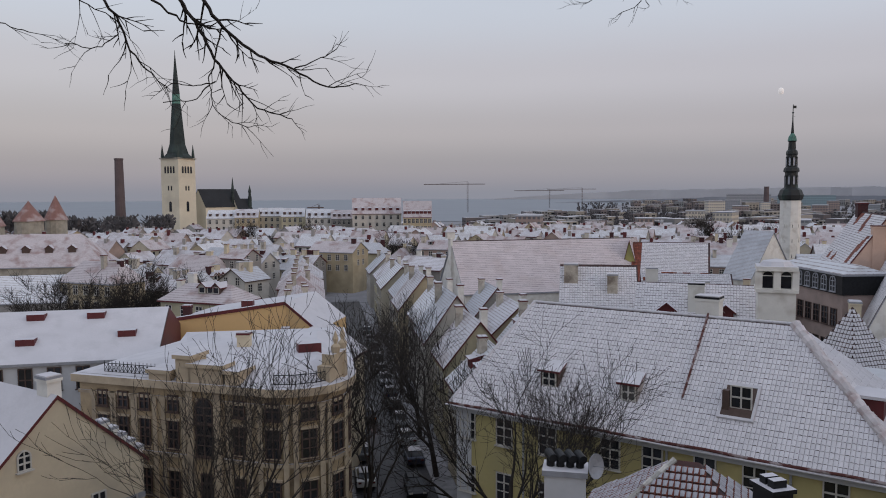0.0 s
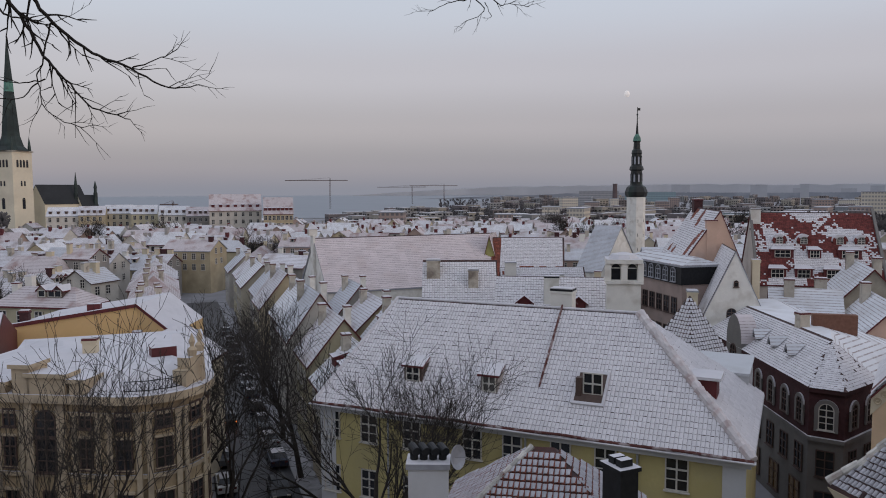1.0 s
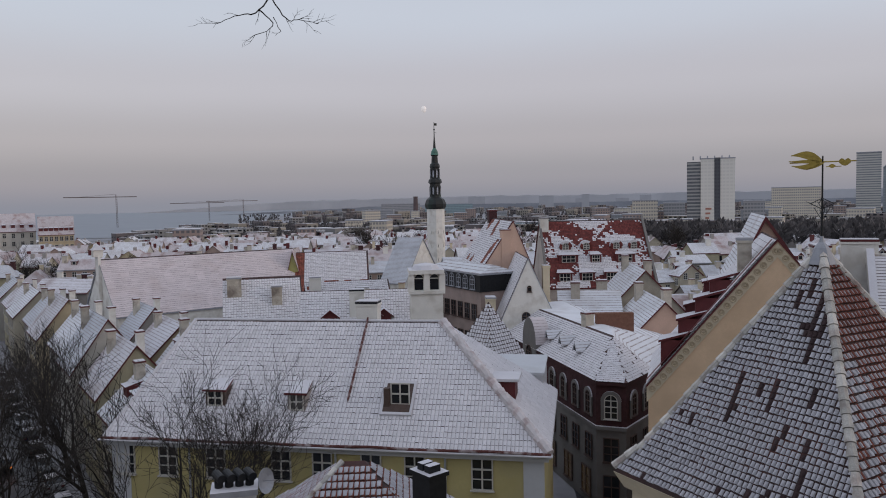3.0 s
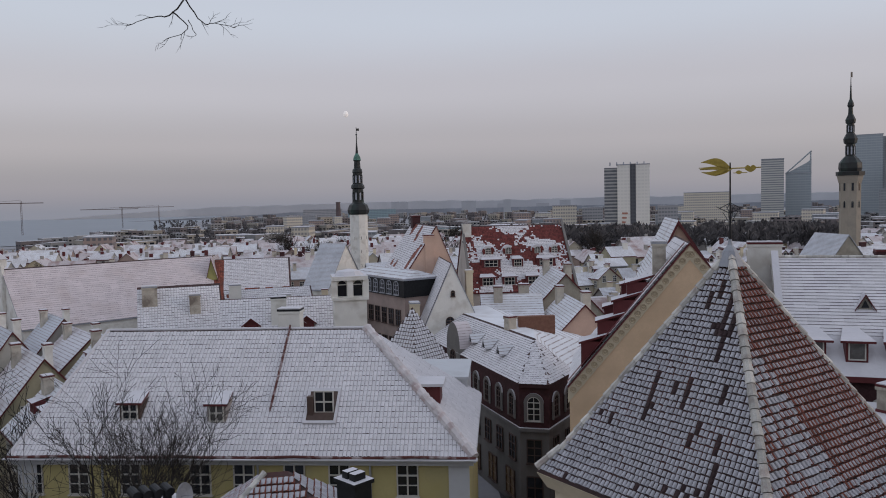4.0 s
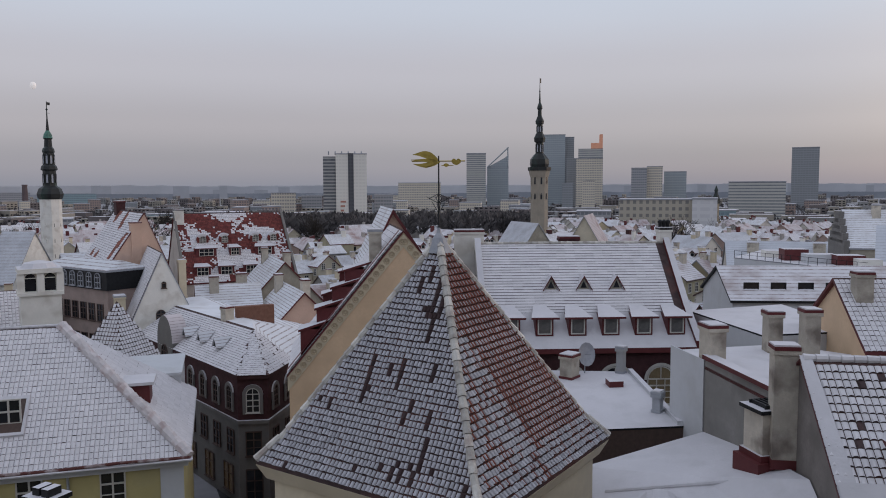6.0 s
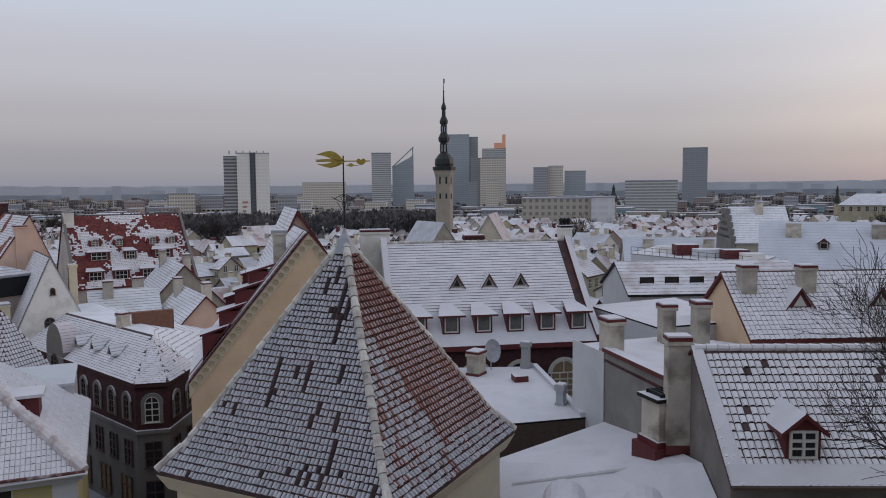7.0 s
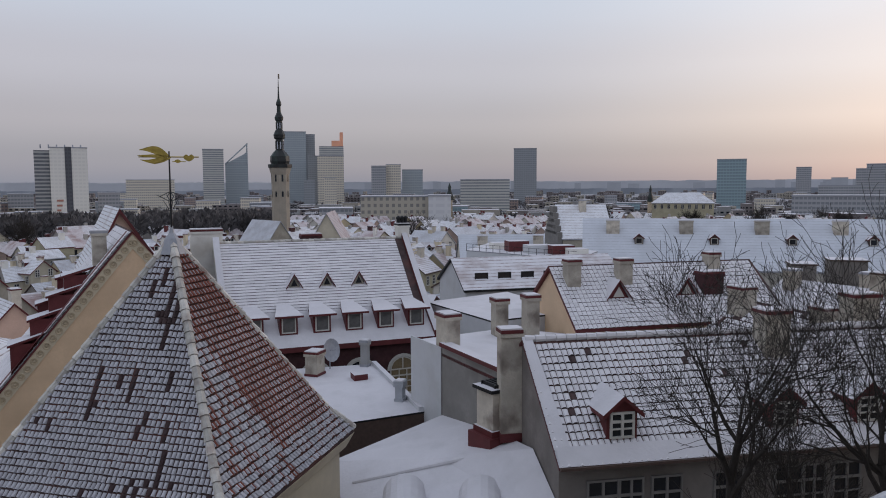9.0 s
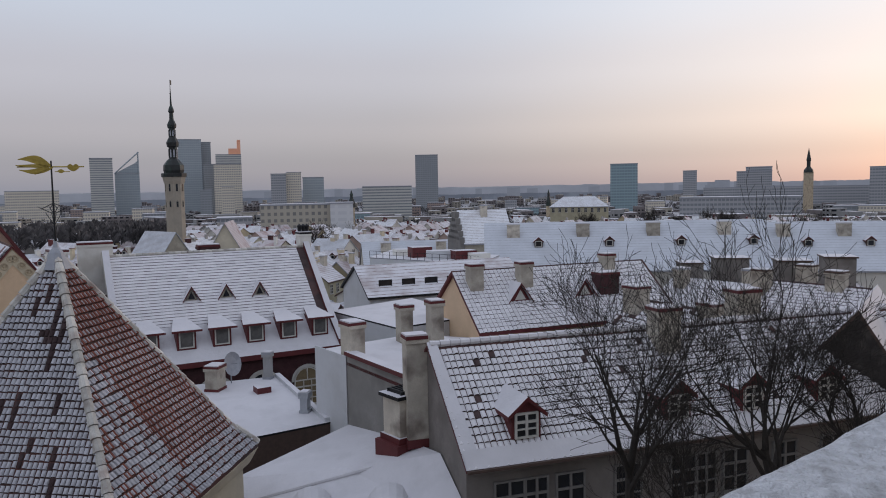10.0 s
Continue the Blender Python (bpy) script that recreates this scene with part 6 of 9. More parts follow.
    gb = gable_house("green_gable_house", gdir(20, (32.9, 133.5), 12), (32.9, 133.5), 18.8, 10.6, 2.0, 2.4, 0, mat("mossy_yellow_plaster", (0.40, 0.37, 0.14), vary=0.2, scale=1, stain=(0.25, 0.24, 0.16), stain_amt=0.7), TOWNROOF[2], (0, 0), 0.2, None, REDMETAL, "house with a mossy yellow gable", "house")
    k = gable_house("patched_roof_house", (34.6, 136.5), (46.6, 132.6), 18.3, 11.5, 7, 7, 0, WHITE, None, (0, 0), 0.2, (0.32, 0.34, lambda a, b: 1 if a < 1.6 or (b < 3 and noise.noise(Vector((a * .4, b * .4, 8))) > 0.1) else 0, 0.05, (0.97, 0.86)), REDMETAL, "house with a snowy roof patched with red tiles", "house")
    for az, dd, Lg, zr, ze in ((9.2, 103, 9, 15.6, 11.5), (14.8, 112, 12, 15.6, 11.0), (18.2, 100, 10, 15.2, 11.0), (12.0, 97, 7, 15.8, 12)):
        A = Vector(at(az, dd))
        hh = gable_house("roofed_house", A, gdir(100, A, Lg), zr, ze, 4.5, 4.5, 0, random.choice(TOWNWALLS), None, (0, 0), 0.3, (0.30, 0.34, snow_noise(0.3, 0.35, dd), 0.05, (0.95, 0.88)), REDMETAL, "old house with a snow-dusted tiled roof", "house")
        chimney(hh, hh["dims"][0] + 1.2, -1.2, zr - 3, zr + 0.9, 1.6, 1.0, random.choice([WHITE, CHBRICK]), LEAD)
    # nave of the church with a plain snowy roof
    gable_house("church_nave", at(21.8, 176), at(23.6, 172), 19.0, 9.5, 7, 7, 0, WHITE, TOWNROOF[3], (0, 0), 0.3, None, LEAD, "white church nave with a smooth snowy roof", "church")


build_mid()


def street_houses():
    d = (S1 - S0).normalized()
    n = Vector((d.y, -d.x))
    # east side: gables towards the terrace, staggered, in two ranks
    rows = ((12, 8.5, 8, 12.8, 9.2, 0.0), (24, 8.5, 7.2, 14.0, 9.6, 0.4), (36, 9.5, 7.4, 15.2, 10.0, 0.0), (50, 10, 8, 14.4, 9.8, 0.8), (65, 11, 8, 14.6, 9.6, 0.0), (81, 11, 8, 13.4, 9.2, 1.0), (97, 12, 8, 13.0, 9.0, 0.0), (114, 12, 8, 12.6, 8.8, 0.6), (131, 13, 8, 12.4, 8.5, 0.0),
            (25, 9.0, 7.0, 14.2, 10.2, 8.2), (39, 9.0, 7.6, 13.4, 9.8, 8.6), (54, 8, 7.0, 13.6, 9.4, 9.6))
    for k, (s, L, w, zr, ze, off) in enumerate(rows):
        c = S0 + d * (s + 4) + n * (5.7 + w / 2 + off)
        e = gable_house("street_house", c + d * L / 2, c - d * L / 2, zr, ze, w / 2, w / 2, 0, TOWNWALLS[(0, 6, 3, 5, 1, 2)[k % 6]], TOWNROOF[(0, 1, 3)[k % 3]], (0, 0), 0.3, None, REDMETAL, "plastered house along the street, its gable under a snowy roof", "house", "houses along the street")
        x0, x1, rf, rb, g, h = e["dims"]
        chimney(e, x1 - 2.0, 0.8, zr - 2, zr + 1.0, 0.8, 0.7, WHITE, REDMETAL)
        chimney(e, x0 + 2.0, -1.0, zr - 2.5, zr + 0.7, 0.9, 0.8, CHBRICK, REDMETAL)
        sl = (h - g) / rf
        if k in (0, 9):
            for q in range(2):
                dormer(e, x0 + 2.6 + q * 3.2, -rf * 0.6, g + (h - g) * 0.4, 1.5, 1.0, sl, "shed", REDMETAL, None, win=False)
        for yy in (-1.6, 1.6):
            for z in (g - 1.2, g - 4.4):
                window(e, x1 + 0.02, yy, z, 0.9, 1.5, 90)
        window(e, x1 + 0.02, 0, g + 1.2, 0.6, 0.9, 90, 2, 2)
        for q in range(3):
            for z in (3.2, 6.6):
                window(e, x0 + 1.6 + q * (L - 2) / 3, -rf - 0.02, z, 1.0, 1.6)
    # west side, past the sandstone corner
    for s, L, w, zr, ze in ((22, 13, 11, 13.0, 10.5), (42, 11, 9, 12.6, 9.6), (56, 12, 8, 13.2, 10), (71, 11, 9, 12.0, 9.0), (86, 13, 8, 12.6, 9), (104, 14, 9, 11.8, 8.6), (124, 16, 9, 12.0, 8.5)):
        c = S0 + d * (s + 4) - n * (5.7 + w / 2)
        e = gable_house("street_house", c - d * (L / 2 - 3), c + d * (L / 2 - 3), zr, ze, w / 2, w / 2, 0, TOWNWALLS[int(s) % 5], TOWNROOF[int(s) % 3], (3, 3), 0.3, None, REDMETAL, "plastered house along the street with a snowy roof", "house", "houses along the street")
        dd = e["dims"]
        for k in range(3):
            chimney(e, dd[0] + 2 + k * (L - 4) / 2, (-1) ** k * 1.2, zr - 3, zr + 0.6, 0.9, 0.8, CHBRICK, REDMETAL)
            for z in (3.0, 6.4):
                window(e, dd[0] - 0.02, -2.6 + 2.6 * k, z, 1.0, 1.6, -90)
        for k in range(4):
            for z in (3.0, 6.4):
                window(e, dd[0] + 1.6 + k * (L - 2) / 4, -dd[2] - 0.02, z, 1.1, 1.7)


street_houses()


def build_sandstone():
    # facade from the far left corner to the rounded street corner
    P = [Vector((-24.5, 50.1)), Vector((-10.9, 45.95))]
    d = (P[1] - P[0]).normalized()
    sd = (S1 - S0).normalized()
    arc = []
    c0, r0 = Vector((-9.9, 49.3)), 3.5
    nf = Vector((d.y, -d.x))
    ns = Vector((sd.y, -sd.x))
    t0, t1 = math.atan2(nf.y, nf.x), math.atan2(ns.y, ns.x)
    for i in range(9):
        t = t0 + (t1 - t0) * i / 8
        arc.append(c0 + Vector((math.cos(t), math.sin(t))) * r0)
    back = [arc[-1] + sd * 17, arc[-1] + sd * 17 - Vector((sd.y, -sd.x)) * 13, P[0] + Vector((3.5, 11))]
    poly = [P[0]] + arc + back
    o = P[0]
    e = thing("sandstone_building", o.x, o.y, 0, 0, "ornate sandstone-coloured corner building with a rounded corner and iron roof railings", "building")
    rel = [p - o for p in poly]
    cen = sum(rel, Vector((0, 0))) / len(rel)
    H = 15.2
    Acc().prism([tuple(p) for p in rel], 0, H).part("wall", BEIGE, e)

    def band(z0, z1, outw, m, name):
        pts = []
        n = len(rel)
        for i, p in enumerate(rel):
            a, b = rel[i - 1], rel[(i + 1) % n]
            t = (b - a).normalized()
            pts.append(tuple(p + Vector((t.y, -t.x)) * outw))
        Acc().prism(pts, z0, z1, 0, 1).part(name, [m, SNOW], e)
    band(H - 0.5, H, 0.55, BEIGEL, "cornice")
    band(H - 1.3, H - 1.1, 0.12, BEIGEL, "architrave")
    band(5.3, 5.6, 0.25, BEIGEL, "string_course")
    band(10.15, 10.4, 0.18, BEIGEL, "string_course")
    # snowy roof inside the parapet
    top = [p.lerp(cen, 0.42) for p in rel]
    r = Acc()
    n = len(rel)
    for i in range(n):
        j = (i + 1) % n
        r.face([(rel[i].x, rel[i].y, H + 0.02), (rel[j].x, rel[j].y, H + 0.02), (top[j].x, top[j].y, H + 0.9), (top[i].x, top[i].y, H + 0.9)])
    r.face([(p.x, p.y, H + 0.9) for p in top])
    r.part("roof", [SNOW], e)
    L = (arc[0] - P[0]).length
    turn = math.degrees(math.atan2(d.y, d.x))
    bays = []
    for k, q in enumerate((1.9, 3.52, 5.2, 7.37, 9.75, 12.21)):
        bays.append((d * q, turn, k == 4, 0.66))
    for t in (0.05, 0.36, 0.66, 0.92):
        t = t0 + (t1 - t0) * t
        bays.append((c0 + Vector((math.cos(t), math.sin(t))) * r0 - o, math.degrees(t) + 90, False, 0.85))
    for k in range(5):
        bays.append((arc[-1] + sd * (2 + 3 * k) - o, math.degrees(t1) + 90, False, 0.9))
    for p, tn, centre, w in bays:
        m = pose(p.x, p.y, 0, 0, 0, tn)
        nn = Vector((math.sin(radians(tn)), -math.cos(radians(tn)))) * 0.05
        if centre:
            window(e, p.x + nn.x * 3, p.y + nn.y * 3, 12.65, 1.15, 1.5, tn, 2, 2, True, DFRAME, near=True, name="arched_window")
            window(e, p.x + nn.x * 3, p.y + nn.y * 3, 10.5, 1.15, 1.95, tn, 2, 3, False, DFRAME, near=True)
            Acc().box(-1.25, -0.75, -0.32, 0.02, 5.6, H - 0.5).box(0.75, 1.25, -0.32, 0.02, 5.6, H - 0.5).part("giant_pilaster", BEIGEL, e, "", m)
        else:
            window(e, p.x + nn.x, p.y + nn.y, 13.2, w, 0.95, tn, 2, 2, False, DFRAME, near=True)
            window(e, p.x + nn.x, p.y + nn.y, 10.75, w, 1.75, tn, 2, 3, False, DFRAME, near=True)
        window(e, p.x + nn.x, p.y + nn.y, 7.5, w, 1.7, tn, 2, 3, False, DFRAME, near=True)
        window(e, p.x + nn.x, p.y + nn.y, 2.4, w + 0.2, 2.3, tn, 2, 3, False, DFRAME, near=True)
        for z0, z1 in ((10.55, 10.72), (12.55, 12.68), (7.3, 7.46), (9.25, 9.4)):
            if not centre:
                Acc().box(-w / 2 - 0.16, w / 2 + 0.16, -0.16, 0.02, z0, z1).part("moulding", BEIGEL, e, "", m)
        for sg in (-1, 1):
            if not centre:
                x = sg * (w / 2 + 0.42)
                q = Acc().box(x - 0.16, x + 0.16, -0.10, 0.02, 5.6, H - 1.1)
                q.box(x - 0.21, x + 0.21, -0.17, 0.02, H - 1.45, H - 1.15)
                q.part("pilaster", BEIGEL, e, "", m)
    # raised attic blocks, pediment and railings
    ux, uy = d.x, d.y

    def onwall(s, w, dp, z0, z1, name, m2=BEIGEL, inn=0.0):
        p = d * s - nf * inn
        return Acc().box(-w / 2, w / 2, -0.35, dp, z0, z1).box(-w / 2 - 0.15, w / 2 + 0.15, -0.5, dp + 0.1, z1, z1 + 0.25, 0, 1).part(name, [m2, SNOW], e, "", pose(p.x, p.y, 0, 0, 0, turn))
    onwall(6.6, 1.6, 1.2, H, H + 0.45, "attic_block")
    onwall(8.4, 1.1, 1.4, H, H + 1.5, "attic_pier")
    onwall(10.0, 2.4, 0.9, H, H + 1.0, "pediment")
    onwall(11.9, 0.9, 1.4, H, H + 0.7, "attic_pier")
    for t in (0.32, 0.72, 0.95):
        p = c0 + Vector((math.cos(t0 + (t1 - t0) * t), math.sin(t0 + (t1 - t0) * t))) * (r0 - 0.3) - o
        tn = math.degrees(t0 + (t1 - t0) * t) + 90
        if t > 0.5:
            Acc().box(-1.1, 1.1, -0.2, 0.7, H, H + 1.0).box(-0.7, 0.7, -0.2, 0.6, H + 1.0, H + 1.7, 0, 1).part("attic_block", [BEIGEL, SNOW], e, "", pose(p.x, p.y, 0, 0, 0, tn))
            Acc().lathe([(0.25, H + 1.7), (0.32, H + 2.1), (0.12, H + 2.3), (0.2, H + 2.6), (0.03, H + 3.1)], 8).part("urn", BEIGEL, e, "", pose(p.x, p.y, 0))

    def railing(p, q, z):
        n = max(3, int((q - p).length / 0.3))
        rail = Acc().tube((p.x, p.y, z + 0.68), (q.x, q.y, z + 0.68), 0.03, 0.03, 6).part("railing", BLACKMETAL, e, "black wrought-iron roof railing")
        Acc().tube((p.x, p.y, z + 0.12), (q.x, q.y, z + 0.12), 0.03, 0.03, 6).part("bottom_rail", BLACKMETAL, rail)
        w = (q - p).length / n
        up = shared("railing_post", lambda: Acc().tube((0, 0, 0), (0, 0, 0.86), 0.025, 0.02, 5).mesh("post", [BLACKMETAL]))
        x1 = shared(("railing_brace", round(w, 3)), lambda: Acc().tube((0, 0, 0.14), (w, 0, 0.66), 0.017, 0.017, 4).mesh("brace", [BLACKMETAL]))
        x2 = shared(("railing_brace_back", round(w, 3)), lambda: Acc().tube((0, 0, 0.66), (w, 0, 0.14), 0.017, 0.017, 4).mesh("brace", [BLACKMETAL]))
        tn = math.degrees(math.atan2((q - p).y, (q - p).x))
        for i in range(n + 1):
            c = p.lerp(q, i / n)
            for nm, me in (("post", up),) + ((("brace", x1), ("brace", x2)) if i < n else ()):
                ob = new(nm, me)
                ob.parent = rail
                ob.matrix_basis = pose(c.x, c.y, z, 0, 0, tn)
    railing(d * 1.8 - nf * 0.3, d * 5.8 - nf * 0.3, H + 0.02)
    pr = [c0 + Vector((math.cos(t0 + (t1 - t0) * t), math.sin(t0 + (t1 - t0) * t))) * (r0 - 0.2) - o for t in (0.05, 0.25, 0.45, 0.6)]
    for a, b in zip(pr, pr[1:]):
        railing(a, b, H + 0.02)
    chimney(e, cen.x - 3, cen.y + 3, H, H + 1.9, 0.9, 0.7, CREAM, REDMETAL)
    Acc().box(-0.8, 0.8, -0.5, 0.5, H + 0.5, H + 1.5, 0, 1).part("roof_hatch", [REDMETAL, SNOW], e, "", pose(cen.x + 2.0, cen.y + 1.2, 0, 0, 0, 20))


build_sandstone()


def build_left():
    # long low range with a broad snowy roof
    A = Vector((-70, 57.8))
    e = gable_house("long_range", A, Vector((-25.2, 68.1)), 17.0, 14.1, 7.7, 8, 0, LGREY, SNOW, (0, 0), 0.3, None, LEAD, "long grey-green range with a broad snow-covered roof", "building")
    x0, x1, rf, rb, g, h = e["dims"]
    for i in range(16):
        window(e, x1 - 1.2 - i * 2.1, -rf - 0.02, g - 2.3, 0.9, 1.7, 0, 2, 2, frame_mat=DFRAME)
    sl = (h - g) / rf
    for x, f in ((2.6, 0.45), (10.2, 0.35), (5.6, 0.85), (10.4, 0.85), (16, 0.5), (20, 0.8)):
        Acc().box(-0.7, 0.7, -0.5, 0.5, 0, 0.55, 0, 1).part("roof_hatch", [REDMETAL, SNOW], e, "", pose(x1 - x, -rf * (1 - f), g + (h - g) * f - 0.2))
    Acc().face([(x1 + 0.3, -rf * 0.95, 0), (x1 + 0.3, rb, 0), (x1 + 0.3, rb, g), (x1 + 0.3, 0, h - 0.1), (x1 + 0.3, -rf, g)]).part("red_gable", REDMETAL, e)
    # orange fire wall and gable
    o = thing("orange_house", -27.2, 76.0, 0, 0, "house with a long orange-yellow fire wall and red coping", "house")
    P0, P1, P2 = Vector((0, 0)), Vector((10.9, 1.4)), Vector((14.6, -0.6))
    OR = mat("orange_yellow_plaster", (0.62, 0.42, 0.20), 0.9, vary=0.07, scale=0.5, bump=0.2, stain=(0.5, 0.35, 0.2), stain_amt=0.4)
    a = Acc()
    pts = [(P0, 14.6), (P1, 16.0), (P2, 13.4)]
    back = Vector((1.6, 9))
    for (p, z), (q, w) in zip(pts, pts[1:]):
        a.face([(p.x, p.y, 0), (q.x, q.y, 0), (q.x, q.y, w), (p.x, p.y, z)])
    for (p, z), (q, w) in zip(pts, pts[1:]):
        p2, q2 = p + back, q + back
        a.face([(p.x, p.y, z), (q.x, q.y, w), (q2.x, q2.y, w), (p2.x, p2.y, z)], 1)
    a.face([(P2.x, P2.y, 0), ((P2 + back).x, (P2 + back).y, 0), ((P2 + back).x, (P2 + back).y, 13.4), (P2.x, P2.y, 13.4)])
    a.part("fire_wall", [OR, SNOW], o)
    c = Acc()
    for (p, z), (q, w) in zip(pts, pts[1:]):
        u = (q - p).normalized()
        m = Vector((u.y, -u.x)) * 0.15
        k = len(c.v)
        c.v += [(p.x + m.x, p.y + m.y, z - 0.25), (q.x + m.x, q.y + m.y, w - 0.25), (q.x + m.x, q.y + m.y, w + 0.1), (p.x + m.x, p.y + m.y, z + 0.1), (p.x - m.x * 2, p.y - m.y * 2, z + 0.12), (q.x - m.x * 2, q.y - m.y * 2, w + 0.12)]
        c.f += [(k, k + 1, k + 2, k + 3), (k + 3, k + 2, k + 5, k + 4)]
        c.m += [0, 1]
    c.part("coping", [REDMETAL, SNOW], o)
    chimney(o, 0.4, 2.5, 13, 15.6, 0.8, 0.7, BRICK, REDMETAL)
    Acc().box(-0.6, 0.6, -0.4, 0.4, 15.2, 16.0, 0, 1).part("roof_hatch", [REDMETAL, SNOW], o, "", pose(6.6, 3.0, 0))
    slab("flat_roofed_house", [(-26.8, 75.2), (-20.5, 62.5), (-11.5, 66.5), (-13.2, 75.0)], 12.2, CREAM, REDMETAL, "low house with a flat snowy roof", "house")
    gable_house("snowy_house", (-15.0, 64), (-12.0, 77), 14.2, 11.5, 4, 3, 0, CREAM, SNOW, (0, 0), 0.3, None, REDMETAL, "house with a snowy roof and red flashings", "house")
    # cream gable close below
    G = gable_house("cream_house", gdir(-58, (-20.8, 39.9), 16), (-20.8, 39.9), 16.4, 11.6, 5.2, 5.2, 0, CREAM, SNOW, (0, 0), 0.3, None, REDMETAL, "plain cream house with a gable and a small arched window", "house", gable_over=0.12)
    d = G["dims"]
    window(G, d[1] + 0.02, -1.9, 12.9, 0.6, 0.95, 90, 2, 2, True, near=True)
    window(G, d[1] + 0.02, -2.3, 9.2, 0.75, 1.05, 90, 2, 2, near=True)
    window(G, d[1] + 0.02, 2.2, 9.2, 0.75, 1.05, 90, 2, 2, near=True)
    chimney(G, d[1] - 1.0, 0.2, 14, 17.3, 1.0, 0.8, WHITE, LEAD)
    for i in range(5):
        chimney(G, d[1] - 0.3, 2.8 + i * 0.55, 9, 14.25 - i * 0.52, 0.55, 0.4, WHITE, LEAD, name="parapet_step")


build_left()


def foreground_bits():
    x, y = at(9.3, 27)
    e = thing("white_chimney", x, y, 0, -12, "white rendered chimney with four black cowled pots", "chimney")
    Acc().box(-0.72, 0.72, -0.5, 0.5, 8, 17.0).part("chimney_shaft", LGREY, e)
    Acc().box(-0.8, 0.8, -0.58, 0.58, 17.0, 17.2, 0, 1).part("cap", [LEAD, SNOW], e)
    for i in range(4):
        p = Acc().tube((0, 0, 17.2), (0, 0, 17.5), 0.15, 0.15, 10).tube((0, 0.25, 17.62), (0, -0.28, 17.55), 0.16, 0.16, 12, 0, True)
        p.part("pot", BLACKMETAL, e, "", pose(-0.53 + i * 0.35, 0, 0, 0, 0, 25))
    dish(e, 0.95, -0.2, 17.35, 0.45, 55)
    # small hipped roof and a black chimney beside it
    A = Vector(at(17.3, 30.3))
    h = gable_house("small_house", A, gdir(112, A, 0.9), 16.6, 13.6, 3.6, 3.6, 0, YELLOW, None, (3.6, 3.6), 0.25, (0.22, 0.34, lambda a, b: 4.78, 0.08, (0.92, 0.84)), REDMETAL, "small house with a hipped snowy pantile roof", "house", tmats=TOWERTILES)
    dd = h["dims"]
    ridge_cap(h, (-0.45, 0, dd[5]), (dd[0] - 0.25, -3.85, dd[4] - 0.2), 0.13, HIPSNOW, "hip_tiles")
    x, y = at(24.0, 26.5)
    b = thing("black_chimney", x, y, 0, 15, "black sheet-clad chimney with snow on its cap", "chimney")
    Acc().box(-0.38, 0.38, -0.5, 0.5, 8, 17.3).box(-0.46, 0.46, -0.58, 0.58, 17.3, 17.45, 0, 1).part("chimney_shaft", [BLACKMETAL, SNOW], b)
    Acc().box(-0.25, 0.25, -0.35, -0.05, 17.45, 17.7, 0, 1).box(-0.25, 0.25, 0.05, 0.35, 17.45, 17.7, 0, 1).part("vent_box", [BLACKMETAL, SNOW], b)


foreground_bits()


